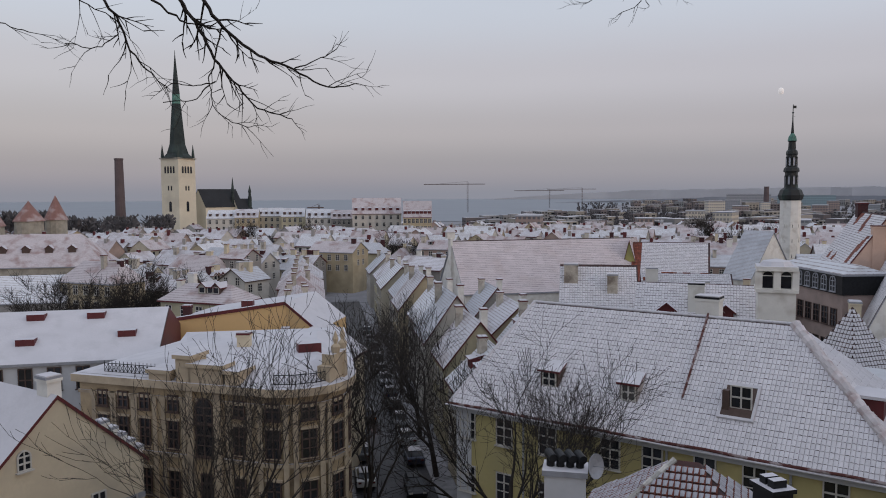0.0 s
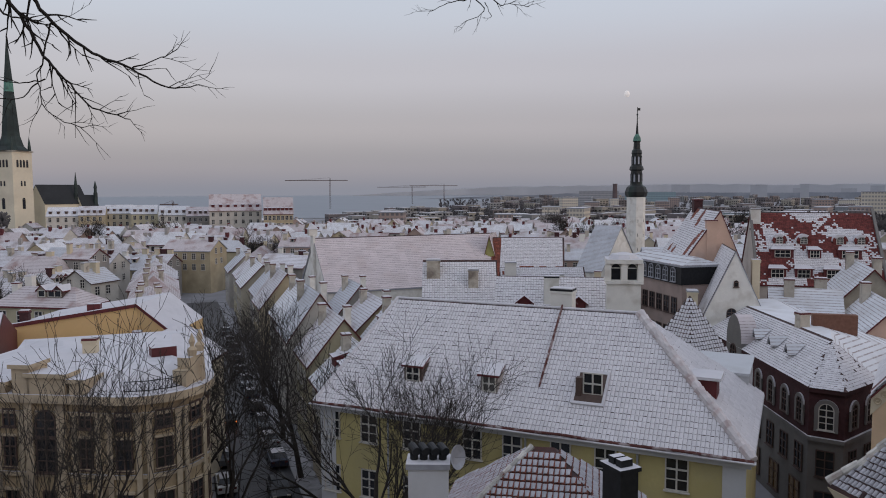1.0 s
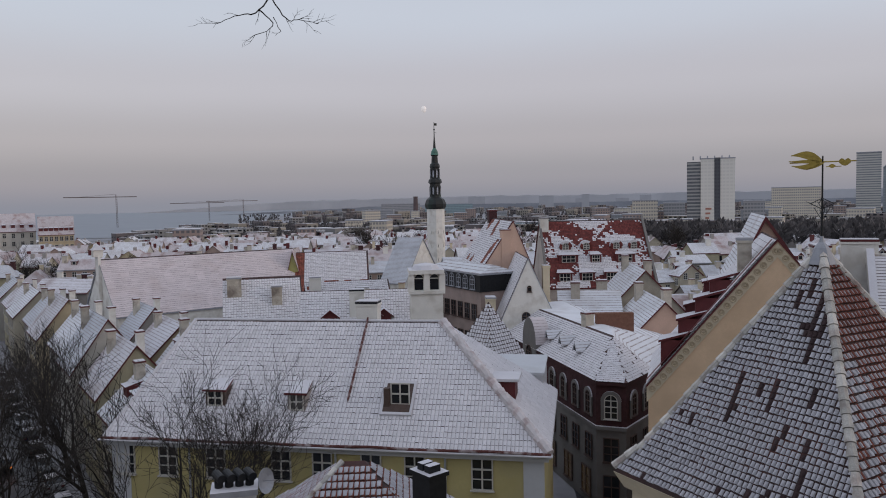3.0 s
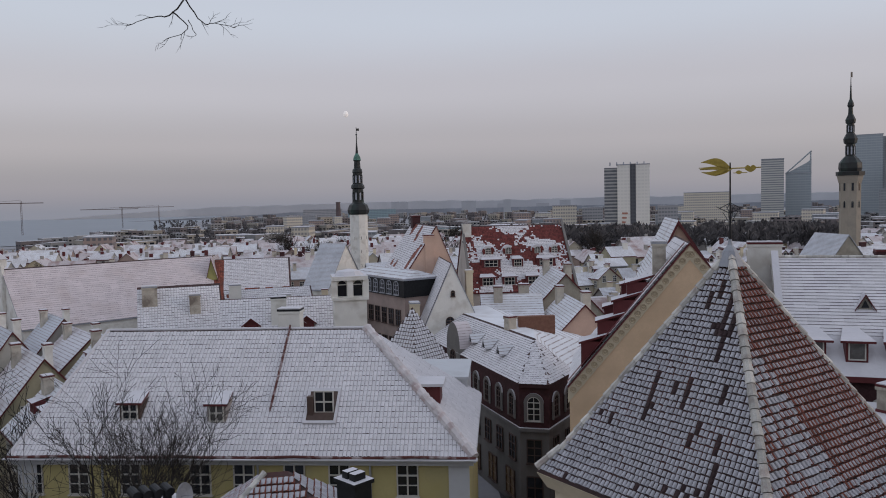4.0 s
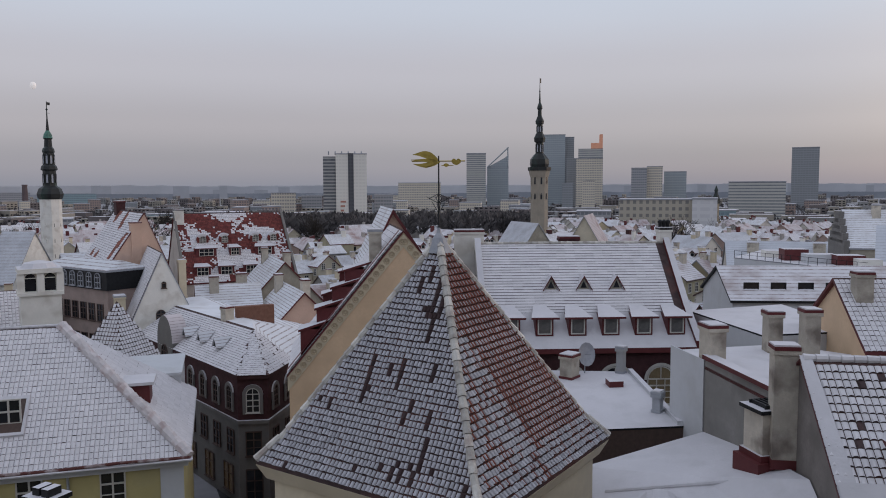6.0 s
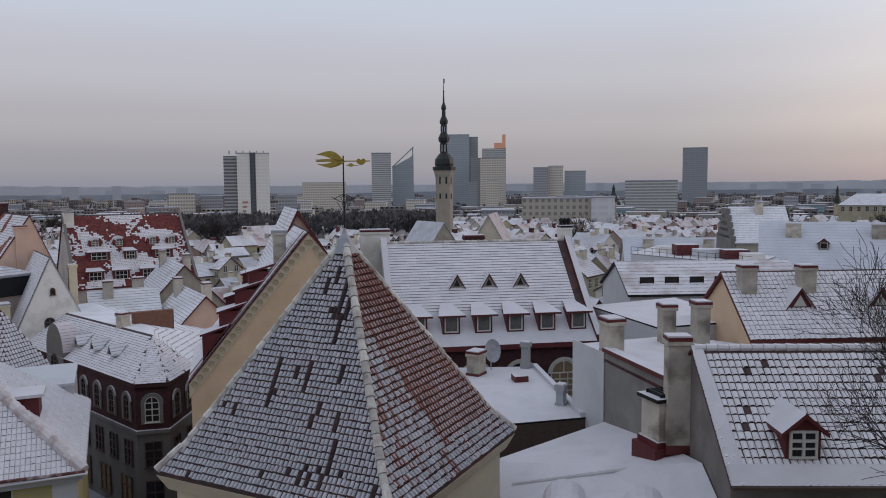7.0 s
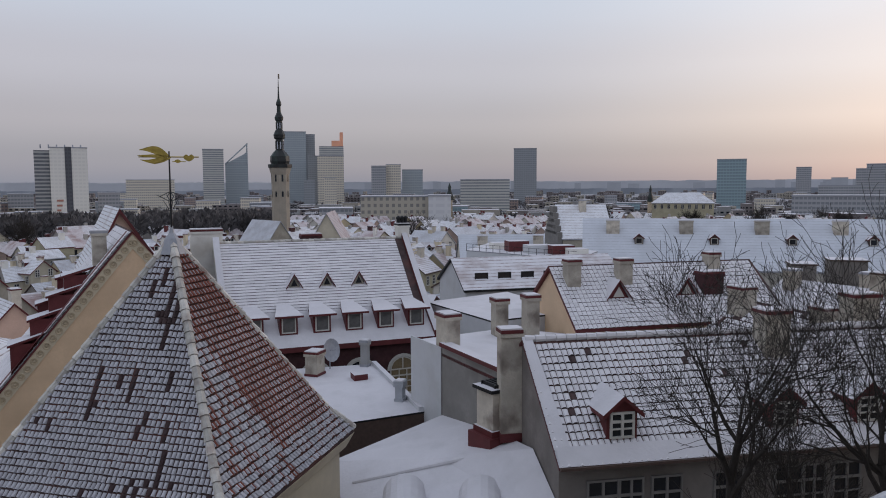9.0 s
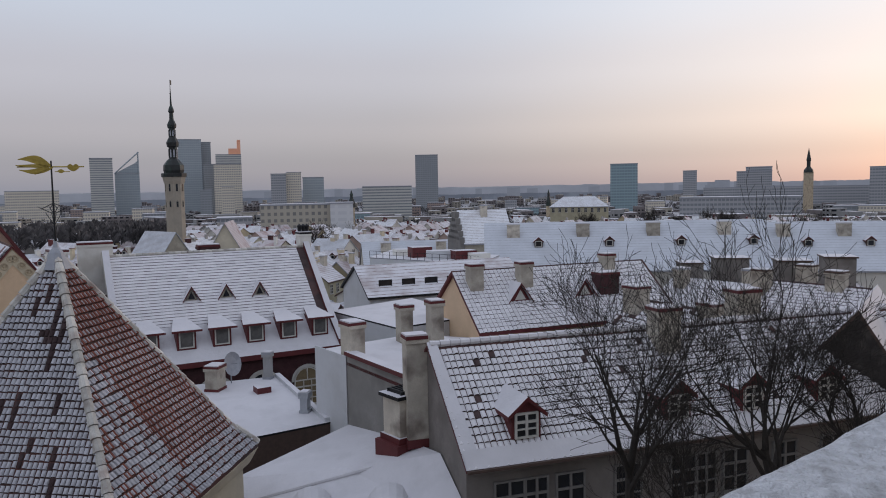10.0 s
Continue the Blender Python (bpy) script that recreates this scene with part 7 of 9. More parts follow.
# ---- church towers ----
def build_spires():
    x, y = at(-19.2, 520)
    gz = ground_z(x, y)
    e = thing("great_church", x, y, gz, 19.2 + 45, "tall pale stone church tower with a dark copper needle spire", "church")
    z = lambda v: v - gz
    s = 7.4
    Acc().box(-s, s, -s, s, 0, z(50.5)).part("tower", PALESTONE, e)
    Acc().box(-s - 0.6, s + 0.6, -s - 0.6, s + 0.6, z(50.5), z(51.3)).part("cornice", STONE, e)
    for zz, n, w, h in ((41.5, 4, 1.5, 4.4), (30.5, 2, 1.1, 3.0), (17, 1, 2.2, 6.5)):
        for turn, px, py in ((0, 0, -s), (90, s, 0), (-90, -s, 0)):
            for i in range(n):
                off = (i - (n - 1) / 2) * 2.4
                window(e, px + (off if turn == 0 else 0), py + (off if turn else 0), z(zz), w, h, turn, 1, 1, True, STONE, GLASS, sill=False)
    sp = [(10.0, z(51.3)), (7.2, z(54)), (5.2, z(60), 0), (4.0, z(74), 0), (2.9, z(86), 1), (2.5, z(92), 0), (0.25, z(117)), (0.12, z(120))]
    Acc().lathe(sp, 8).part("spire", [OLAFCOPPER, VERDIGRIS], e)
    for sx in (-1, 1):
        for sy in (-1, 1):
            Acc().lathe([(1.1, z(51)), (0.9, z(54)), (0.08, z(60))], 6, 0, 0, sx * 6.6, sy * 6.6).part("pinnacle", OLAFCOPPER, e)
    nv = gable_house("church_nave", at(-17.9, 530), at(-15.3, 545), 31.5, 20, 9, 9, gz, PALESTONE, mat("dark_slate", (0.03, 0.032, 0.035), vary=0.2, scale=0.2), (0, 0), 0.4, None, BLACKMETAL, "church nave with a dark slate roof", "church")
    gable_house("church_chapel", at(-15.4, 535), at(-14.4, 540), 25, 17, 6, 6, gz, PALESTONE, MATS["dark_slate"], (0, 0), 0.4, None, BLACKMETAL, "low church choir with a dark roof", "church")
    for az, top in ((-15.5, 36.5), (-14.3, 31)):
        px, py = at(az, 536)
        t = thing("ridge_turret", px, py, gz, 0, "slender dark ridge turret", "spire", "turrets of the great church")
        Acc().lathe([(1.3, 10), (1.3, z(26)), (0.9, z(27)), (0.9, z(29)), (1.2, z(29.5)), (0.1, z(top + 3))], 6).part("spirelet", OLAFCOPPER, t)

    x, y = at(24.64, 193)
    e = thing("white_church_tower", x, y, 0, 0, "slim white church tower with a black baroque spire", "church tower")
    Acc().lathe([(2.25, 0), (2.25, 25.2)], 8).part("tower", WHITE, e)
    prof = [(2.3, 25.2), (2.6, 25.6), (2.75, 26.4), (2.3, 27.6), (1.5, 28.2), (1.45, 28.4), (1.35, 31.6), (1.75, 31.9), (1.6, 32.6), (1.25, 33.0), (1.15, 35.6), (1.3, 35.9), (1.15, 36.6), (0.85, 36.9), (0.75, 38.6), (1.0, 38.9, 1), (0.8, 39.8, 1), (0.35, 40.6), (0.14, 43.4), (0.06, 47.2)]
    Acc().lathe(prof, 8).part("spire", [SPIREBLACK, VERDIGRIS], e)
    for zz, r in ((28.9, 1.42), (33.2, 1.2)):
        for k in range(8):
            t = 2 * math.pi * k / 8 + math.pi / 8
            tt = 2 * math.pi * (k + 0.5) / 8 + math.pi / 8
            px, py = math.cos(tt) * r * 0.96, math.sin(tt) * r * 0.96
            window(e, px, py, zz, 0.45, 2.0, math.degrees(tt) + 90, 1, 1, True, SPIREBLACK, SKYGLASS, sill=False)
    for zz in (12, 15.5, 19):
        for tt in (-150, -105, -60):
            window(e, math.cos(radians(tt)) * 2.1, math.sin(radians(tt)) * 2.1, zz, 0.45, 0.9, tt + 90, 1, 1, True, WHITE, GLASS, sill=False)
    Acc().tube((0, 0, 44.5), (0.6, 0, 44.5), 0.05, 0.05, 4).lathe([(0.02, 45), (0.28, 45.3), (0.02, 45.6)], 6).box(0.0, 0.75, -0.03, 0.03, 46.3, 46.9).part("weathercock", SPIREBLACK, e)

    x, y = at(59.25, 232)
    e = thing("town_hall_tower", x, y, 0, 0, "slender stone town hall tower with a black tiered spire", "tower")
    Acc().lathe([(2.75, 0), (2.6, 24), (2.7, 30.5), (3.0, 31.4), (3.25, 32.6)], 8).part("shaft", mat("buff_limestone", (0.33, 0.29, 0.235), vary=0.15, scale=0.3, stain=(0.22, 0.20, 0.17), stain_amt=0.6, stain_scale=0.3), e)
    Acc().lathe([(3.5, 32.6), (3.55, 33.6), (3.4, 33.7)], 8).part("gallery", SPIREBLACK, e)
    prof = [(2.6, 33.4), (2.9, 34.6), (2.8, 36.0), (1.9, 37.2), (1.2, 37.9), (1.15, 41.0), (1.6, 41.3), (1.75, 42.4), (1.2, 43.6), (0.95, 44.0), (0.9, 46.4), (1.2, 46.7), (1.3, 47.5), (0.8, 48.6), (0.62, 49.0), (0.55, 50.8), (0.85, 51.2), (0.7, 52.0), (0.3, 53.0), (0.12, 57.0), (0.05, 60.0)]
    Acc().lathe(prof, 8).part("spire", [SPIREBLACK], e)
    for k in range(8):
        tt = 2 * math.pi * (k + 0.5) / 8 + math.pi / 8
        window(e, math.cos(tt) * 1.12, math.sin(tt) * 1.12, 38.2, 0.42, 2.3, math.degrees(tt) + 90, 1, 1, True, SPIREBLACK, SKYGLASS, sill=False)
        window(e, math.cos(tt) * 0.88, math.sin(tt) * 0.88, 44.2, 0.36, 1.8, math.degrees(tt) + 90, 1, 1, True, SPIREBLACK, SKYGLASS, sill=False)
        window(e, math.cos(tt) * 2.5, math.sin(tt) * 2.5, 28.5, 0.6, 2.6, math.degrees(tt) + 90, 1, 1, True, STONE, GLASS, sill=False)
        window(e, math.cos(tt) * 2.45, math.sin(tt) * 2.45, 24.0, 0.6, 1.8, math.degrees(tt) + 90, 1, 1, True, STONE, GLASS, sill=False)
    Acc().lathe([(0.02, 56), (0.3, 56.3), (0.02, 56.6)], 6).box(-0.1, 0.7, -0.03, 0.03, 58.8, 60.2).part("weathercock", SPIREBLACK, e)
    # its hall: steep roof with a stone gable
    gable_house("town_hall", at(57.2, 205), at(59.2, 192), 18.5, 10, 6, 6, 0, STONE, TOWNROOF[3], (0, 0), 0.3, None, LEAD, "stone hall with a steep snowy roof", "hall")
    gable_house("tall_gabled_house", at(63.2, 178), at(62.6, 160), 21.5, 12, 5.5, 5.5, 0, TOWNWALLS[0], TOWNROOF[2], (0, 0), 0.3, None, LEAD, "tall gabled house with small windows", "house")
    # slim far spires
    for az, d, tip, base, w, lab in ((104.37, 800, 61.8, 44, 4.4, "pale yellow church tower with a dark spire"), (71.8, 425, 28.6, 24.5, 2.2, "dark domed cupola with a lantern"), (86.6, 470, 27.0, 22.5, 1.8, "small dark roof spire")):
        px, py = at(az, d)
        g0 = ground_z(px, py)
        t = thing("far_church_tower", px, py, g0, 20, lab, "church tower")
        Acc().lathe([(w, 0), (w, base - 6 - g0), (w * 1.1, base - 5.5 - g0)], 4).part("shaft", BEIGEL, t)
        Acc().lathe([(w * 1.0, base - 5.5 - g0), (w * 0.95, base - 3 - g0), (w * 0.4, base - g0), (w * 0.4, base + (tip - base) * 0.3 - g0), (w * 0.5, base + (tip - base) * 0.35 - g0), (0.1, tip - g0)], 8).part("spire", SPIREBLACK, t)


SKYGLASS = mat("pale_open_lantern", (0.40, 0.41, 0.45), 0.9, vary=0.05)
build_spires()


# ---- distance: tower blocks, chimneys, cranes ----
def banded(name, col, dark, fh, fw, fill=0.5, wide=0.75, rough=0.6):
    """Facade with recessed-looking rows of windows, by storey height and bay width."""
    if name in MATS:
        return MATS[name]
    m = bpy.data.materials.new(name)
    m.use_nodes = True
    n, l = m.node_tree.nodes, m.node_tree.links
    b = n["Principled BSDF"]
    b.inputs["Roughness"].default_value = rough
    tc, sp = n.new("ShaderNodeTexCoord"), n.new("ShaderNodeSeparateXYZ")
    l.new(tc.outputs["Object"], sp.inputs[0])

    def math_(op, a, c=None):
        q = n.new("ShaderNodeMath")
        q.operation = op
        for i, v in enumerate((a, c)):
            if v is None:
                continue
            if hasattr(v, "links"):
                l.new(v, q.inputs[i])
            else:
                q.inputs[i].default_value = v
        return q.outputs[0]
    zz = math_("LESS_THAN", math_("FRACT", math_("DIVIDE", sp.outputs["Z"], fh)), fill)
    hx = math_("LESS_THAN", math_("FRACT", math_("DIVIDE", math_("ADD", sp.outputs["X"], sp.outputs["Y"]), fw)), wide)
    f = math_("MULTIPLY", zz, hx)
    nz = n.new("ShaderNodeTexNoise")
    nz.inputs["Scale"].default_value = 0.25
    l.new(tc.outputs["Object"], nz.inputs["Vector"])
    f = math_("MULTIPLY", f, math_("ADD", math_("MULTIPLY", nz.outputs["Fac"], 0.5), 0.65))
    mx = n.new("ShaderNodeMix")
    mx.data_type, mx.clamp_factor = "RGBA", True
    mx.inputs["A"].default_value, mx.inputs["B"].default_value = (*col, 1), (*dark, 1)
    l.new(f, mx.inputs["Factor"])
    l.new(mx.outputs["Result"], b.inputs["Base Color"])
    MATS[name] = m
    return m


F_WHITE = banded("pale_tower_facade", (0.74, 0.70, 0.63), (0.67, 0.635, 0.575), 3, 3)
F_SLOT = banded("dark_recess_facade", (0.085, 0.085, 0.095), (0.06, 0.06, 0.07), 3.2, 3.5)
F_FLANK = banded("dark_striped_flank", (0.36, 0.35, 0.33), (0.09, 0.095, 0.11), 3.0, 60, 0.55, 1.0)
F_BEIGE = banded("beige_block_facade", (0.40, 0.365, 0.30), (0.17, 0.165, 0.16), 3.4, 3.2, 0.5, 0.5)
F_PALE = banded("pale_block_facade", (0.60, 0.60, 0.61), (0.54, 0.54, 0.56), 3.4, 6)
# distance haze is worked into these tower facades by paling their colours
F_DARK = banded("hazed_dark_glass_facade", (0.27, 0.285, 0.30), (0.20, 0.215, 0.23), 3.2, 3.5, 0.6, 0.85, 0.3)
F_BLUE = banded("hazed_blue_glass_facade", (0.34, 0.38, 0.40), (0.27, 0.305, 0.33), 3.4, 3.0, 0.7, 0.9, 0.25)
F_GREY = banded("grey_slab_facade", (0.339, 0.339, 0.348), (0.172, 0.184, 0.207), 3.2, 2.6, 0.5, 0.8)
F_CREAM = banded("cream_office_facade", (0.60, 0.54, 0.44), (0.26, 0.25, 0.25), 3.3, 2.4, 0.5, 0.7)
F_STRIPE = banded("striped_office_facade", (0.471, 0.462, 0.424), (0.172, 0.184, 0.207), 3.0, 60, 0.45, 1.0)
F_BROWN = banded("brown_block_facade", (0.306, 0.234, 0.207), (0.108, 0.108, 0.117), 3.2, 3.0, 0.5, 0.6)
F_TEAL = banded("hazed_teal_glass_facade", (0.253, 0.345, 0.368), (0.161, 0.218, 0.253), 3.3, 3.0, 0.6, 0.85, 0.3)
# for the farthest blocks the haze itself is the base colour
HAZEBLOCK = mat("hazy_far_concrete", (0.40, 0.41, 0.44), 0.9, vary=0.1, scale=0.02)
# low sunlight on one tower's top, painted as orange base colour
SUNGLOW = mat("sunset_glow_paint", (0.85, 0.40, 0.25), 0.6, vary=0.1, scale=0.1)


def block(az0, az1, dist, top, m, label, deep=None, turn=None, name="tower_block", base=None, snow=True):
    """A slab seen from az0 to az1 at that distance."""
    p, q = Vector(at(az0, dist)), Vector(at(az1, dist))
    w = (q - p).length
    c = (p + q) / 2
    deep = deep or w * 0.8
    gz = ground_z(c.x, c.y) if base is None else base
    rz = math.degrees(math.atan2((q - p).y, (q - p).x)) + (turn or 0)
    c += c.normalized() * deep / 2
    e = thing(name, c.x, c.y, gz, rz, label, "building", "distant tower blocks")
    Acc().box(-w / 2, w / 2, -deep / 2, deep / 2, 0, top - gz).part("body", m, e)
    Acc().box(-w / 2 - 0.3, w / 2 + 0.3, -deep / 2 - 0.3, deep / 2 + 0.3, top - gz, top - gz + 0.8, 0, 1).part("roof", [LEAD, SNOW if snow else LEAD], e)
    e["size"] = (w, deep, top - gz)
    return e


def skyline():
    # hotel tower: pale slabs with a dark slot and a striped flank
    e = block(43.95, 46.25, 700, 59.5, F_WHITE, "tall pale hotel tower with a dark vertical slot", 20)
    w, dp, h = e["size"]
    Acc().box(-w / 2 + w * 0.40, -w / 2 + w * 0.575, -dp / 2 - 0.4, -dp / 2 + 1, 0, h + 1.0).part("slot", F_SLOT, e)
    Acc().box(-w / 2 - 11.5, -w / 2 - 0.2, -dp / 2 + 2.5, dp / 2, 0, h - 2).part("flank", F_FLANK, e)
    for i in range(6):
        Acc().box(-w / 2 - 7 + i * 6, -w / 2 - 6 + i * 6, -2, 2, h, h + 3.0).part("roof_plant", LEAD, e)
    for k in range(3):
        Acc().box(-w / 2 + 4, -w / 2 + 9 - k, -dp / 2 - 0.45, -dp / 2 - 0.05, h * 0.30 - k * 4, h * 0.30 - k * 4 + 1.6).part("sign_bar", mat("faded_red_sign", (0.45, 0.22, 0.16)), e)
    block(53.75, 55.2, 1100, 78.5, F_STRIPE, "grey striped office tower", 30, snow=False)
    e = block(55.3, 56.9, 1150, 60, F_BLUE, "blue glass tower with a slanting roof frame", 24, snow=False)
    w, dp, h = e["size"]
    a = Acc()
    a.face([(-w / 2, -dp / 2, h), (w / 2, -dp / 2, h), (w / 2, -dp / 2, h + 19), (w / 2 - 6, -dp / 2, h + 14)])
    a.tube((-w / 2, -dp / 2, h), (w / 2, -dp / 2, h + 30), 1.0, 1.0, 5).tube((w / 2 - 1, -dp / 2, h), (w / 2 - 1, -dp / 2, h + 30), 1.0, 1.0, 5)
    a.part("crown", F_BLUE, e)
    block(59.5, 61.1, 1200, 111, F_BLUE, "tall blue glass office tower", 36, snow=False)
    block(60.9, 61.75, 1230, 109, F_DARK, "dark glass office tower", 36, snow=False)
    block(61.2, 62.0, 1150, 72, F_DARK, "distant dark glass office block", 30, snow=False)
    e = block(61.9, 63.85, 1100, 70, F_CREAM, "cream office tower with sunset light painted on its top", 30, snow=False)
    w, dp, h = e["size"]
    Acc().box(-w / 2 + 3, w / 2, -dp / 2 + 1, dp / 2, h, h + 14).part("upper_floor", F_STRIPE, e)
    Acc().box(w * 0.05, w / 2 - 5, -dp / 2 + 2, dp / 2 - 2, h + 14, h + 22).part("orange_top", SUNGLOW, e)
    Acc().box(w / 2 - 5, w / 2 - 0.5, -dp / 2 + 2, dp / 2 - 2, h + 14, h + 34).part("orange_fin", SUNGLOW, e)
    block(60.9, 61.7, 1000, 34, F_DARK, "distant dark glass office block", 24)
    block(62.4, 63.3, 1000, 38, F_CREAM, "low cream office block", 24)
    e = block(65.9, 67.0, 1000, 53, F_GREY, "distant grey slab tower", 25, snow=False)
    e = block(67.0, 68.1, 1010, 55, F_CREAM, "pale slab tower with vertical fins", 25, snow=False)
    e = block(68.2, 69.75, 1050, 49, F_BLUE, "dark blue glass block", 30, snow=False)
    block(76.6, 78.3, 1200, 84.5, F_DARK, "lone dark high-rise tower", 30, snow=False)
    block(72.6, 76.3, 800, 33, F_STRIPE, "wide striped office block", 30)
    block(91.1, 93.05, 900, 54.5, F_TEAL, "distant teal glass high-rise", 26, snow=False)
    block(96.2, 97.15, 1400, 55, F_GREY, "distant grey high-rise block", 24, snow=False)
    block(99.8, 102.1, 1100, 46, F_GREY, "pale grey stepped block", 26, snow=False)
    block(100.4, 102.1, 1110, 52, F_GREY, "pale grey stepped block", 26, snow=False)
    block(97.6, 112, 1000, 25, F_GREY, "long low grey block", 26)
    block(96.0, 104, 560, 19, F_GREY, "long low grey block with snowy roof", 30)
    block(108, 118, 900, 44, F_GREY, "distant grey office block", 30)
    rnd = random.Random(31)
    for az0, az1, d, top in ((46.8, 48.2, 720, 22), (39.2, 41.0, 760, 24), (41.4, 42.9, 800, 21), (48.6, 51.8, 1050, 36), (20.5, 23.4, 1500, 24), (23.8, 27.4, 1500, 22), (62.0, 64.5, 470, 13)):
        block(az0, az1, d, top, rnd.choice([F_GREY, F_CREAM, F_TEAL]), "low snowy-roofed block among the suburbs", 26, name="office_block")
    block(65.1, 70.3, 400, 21.2, F_BEIGE, "long weathered beige block with rows of windows", 22, name="office_block")
    block(70.2, 71.9, 395, 21.6, F_PALE, "plain pale cube-shaped block", 20, name="office_block")
    for k in range(75):
        az, d = rnd.uniform(5, 112), rnd.uniform(480, 1300)
        if az < 13 and d > 640:
            continue
        w = math.degrees(rnd.uniform(9, 26) / d)
        block(az, az + w, d, rnd.uniform(6, 15) + (3 if d > 900 else 0), rnd.choice([F_GREY, F_CREAM, F_BROWN, F_DARK, F_TEAL, F_CREAM]), "low snowy-roofed block among the suburbs", rnd.uniform(12, 26), rnd.uniform(-12, 12), "office_block")
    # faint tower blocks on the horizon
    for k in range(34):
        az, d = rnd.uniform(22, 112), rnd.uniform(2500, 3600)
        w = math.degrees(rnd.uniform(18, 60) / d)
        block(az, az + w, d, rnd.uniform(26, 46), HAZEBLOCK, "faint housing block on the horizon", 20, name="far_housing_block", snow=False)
    # pale hipped hall beyond the old town
    hh = gable_house("market_hall", at(87.7, 432), at(90.0, 432), 22.8, 17.6, 12, 12, ground_z(430, 0), TOWNWALLS[6], TOWNROOF[0], (7, 7), 0.6, None, LEAD, "broad pale yellow hall with a snowy hipped roof", "hall")
    dd = hh["dims"]
    for i in range(9):
        window(hh, dd[0] + (i + 0.5) * (dd[1] - dd[0]) / 9, -12.03, dd[4] - 3.2, 1.3, 2.2)
    # twin-gabled hotel near the harbour
    for az0, az1, d, zr, wl in ((-6.8, -3.2, 385, 25.5, TOWNWALLS[3]), (-3.0, -0.9, 372, 24.0, TOWNWALLS[1])):
        hh = gable_house("harbour_hotel", at(az0, d), at(az1, d), zr, zr - 7.5, 8, 8, -4, wl, TOWNROOF[2], (0, 0), 0.4, None, REDMETAL, "broad pale building with a snowy mansard roof", "hotel")
        dd = hh["dims"]
        for i in range(7):
            for zz in (dd[4] - 3.0, dd[4] - 6.5):
                window(hh, dd[0] + (i + 0.5) * (dd[1] - dd[0]) / 7, -8.03, zz, 1.2, 1.8)
            dormer(hh, dd[0] + (i + 0.5) * (dd[1] - dd[0]) / 7, -6.6, dd[4] + 1.0, 1.5, 1.6, 0.75, "shed", REDMETAL, None, win=False)
    # cream houses beside the great church
    for az, d, L, wl in ((-17.2, 425, 15, 3), (-15.3, 420, 12, 1), (-13.7, 428, 13, 0), (-12.0, 415, 12, 6), (-10.2, 405, 14, 3), (-8.4, 400, 11, 5)):
        A = Vector(at(az, d))
        zr = 20.4 - abs(az + 13) * 0.25
        hh = gable_house("church_street_house", A, A + Vector((L, 1.5)), zr, zr - 4.2, 6, 6, -2, TOWNWALLS[wl], TOWNROOF[wl % 3], (0, 0), 0.3, None, LEAD, "cream town house with a snowy mansard and rows of windows", "house", "houses beside the great church")
        dd = hh["dims"]
        for i in range(4):
            for zz in (dd[4] - 3, dd[4] - 6.5):
                window(hh, dd[0] + 1.6 + i * (L - 2) / 3.6, -6.03, zz, 1.2, 1.9)
            dormer(hh, dd[0] + 1.6 + i * (L - 2) / 3.6, -4.8, dd[4] + 0.9, 1.3, 1.3, 0.7, "shed", DFRAME, None, win=False)
    # brick factory chimneys
    for az, d, top, r in ((-23.08, 700, 59, 3.6), (23.1, 1200, 36, 3.5)):
        x, y = at(az, d)
        c = thing("factory_chimney", x, y, ground_z(x, y), 0, "tall dark brick factory chimney", "chimney", "factory chimneys")
        g = ground_z(x, y)
        Acc().lathe([(r * 1.25, 0), (r * 0.95, top - g - 1.5), (r * 1.05, top - g - 1.4), (r * 1.05, top - g)], 12).part("shaft", mat("old_brick_shaft", (0.12, 0.09, 0.09), vary=0.2, scale=0.1), c)
    # harbour cranes
    for az, d, h, jib, turn in ((1.86, 1300, 36, 75, 0), (10.4, 1900, 30, 90, 20), (-9.3, 900, 4, 14, 10), (8.0, 1700, 26, 80, -10)):
        x, y = at(az, d)
        c = thing("tower_crane", x, y, ground_z(x, y), -az + turn, "thin tower crane over the harbour", "crane", "harbour cranes")
        a = Acc()
        for sx in (-0.9, 0.9):
            a.tube((sx, 0, 0), (sx, 0, h + 16), 0.35, 0.35, 4)
        for k in range(14):
            z = k * (h + 14) / 14
            a.tube((-0.9, 0, z), (0.9, 0, z + 2.4), 0.2, 0.2, 4)
        a.part("mast", DFRAME, c)
        Acc().tube((-jib, 0, h + 12.5), (jib * 0.4, 0, h + 12.5), 0.8, 0.8, 4).tube((-jib * 0.8, 0, h + 12.5), (0, 0, h + 17), 0.2, 0.2, 4).part("jib", DFRAME, c)
    # three stumpy wall towers with red cone roofs
    for az, d, top, r, eave in ((-31.1, 300, 27, 5.2, 17), (-28.7, 320, 25.5, 5, 18), (-27.1, 330, 27.5, 4, 18)):
        x, y = at(az, d)
        t = thing("wall_tower", x, y, 0, 0, "round limestone town-wall tower with a red cone roof", "tower", "town wall towers")
        Acc().lathe([(r, -3), (r, eave)], 14).part("wall", STONE, t)
        Acc().lathe([(r * 1.12, eave), (0.05, top)], 14).part("roof", mat("dull_red_cone", (0.27, 0.15, 0.13), vary=0.2, scale=0.3, stain=(0.5, 0.48, 0.48), stain_amt=0.5, stain_scale=0.3), t)
    a = gable_house("barracks", at(-35, 235), at(-25.6, 222), 17.2, 9.6, 9, 9, -2, STONE, TOWNROOF[2], (0, 7), 0.4, None, LEAD, "long limestone house with a pinkish snowy hipped roof", "house")
    d = a["dims"]
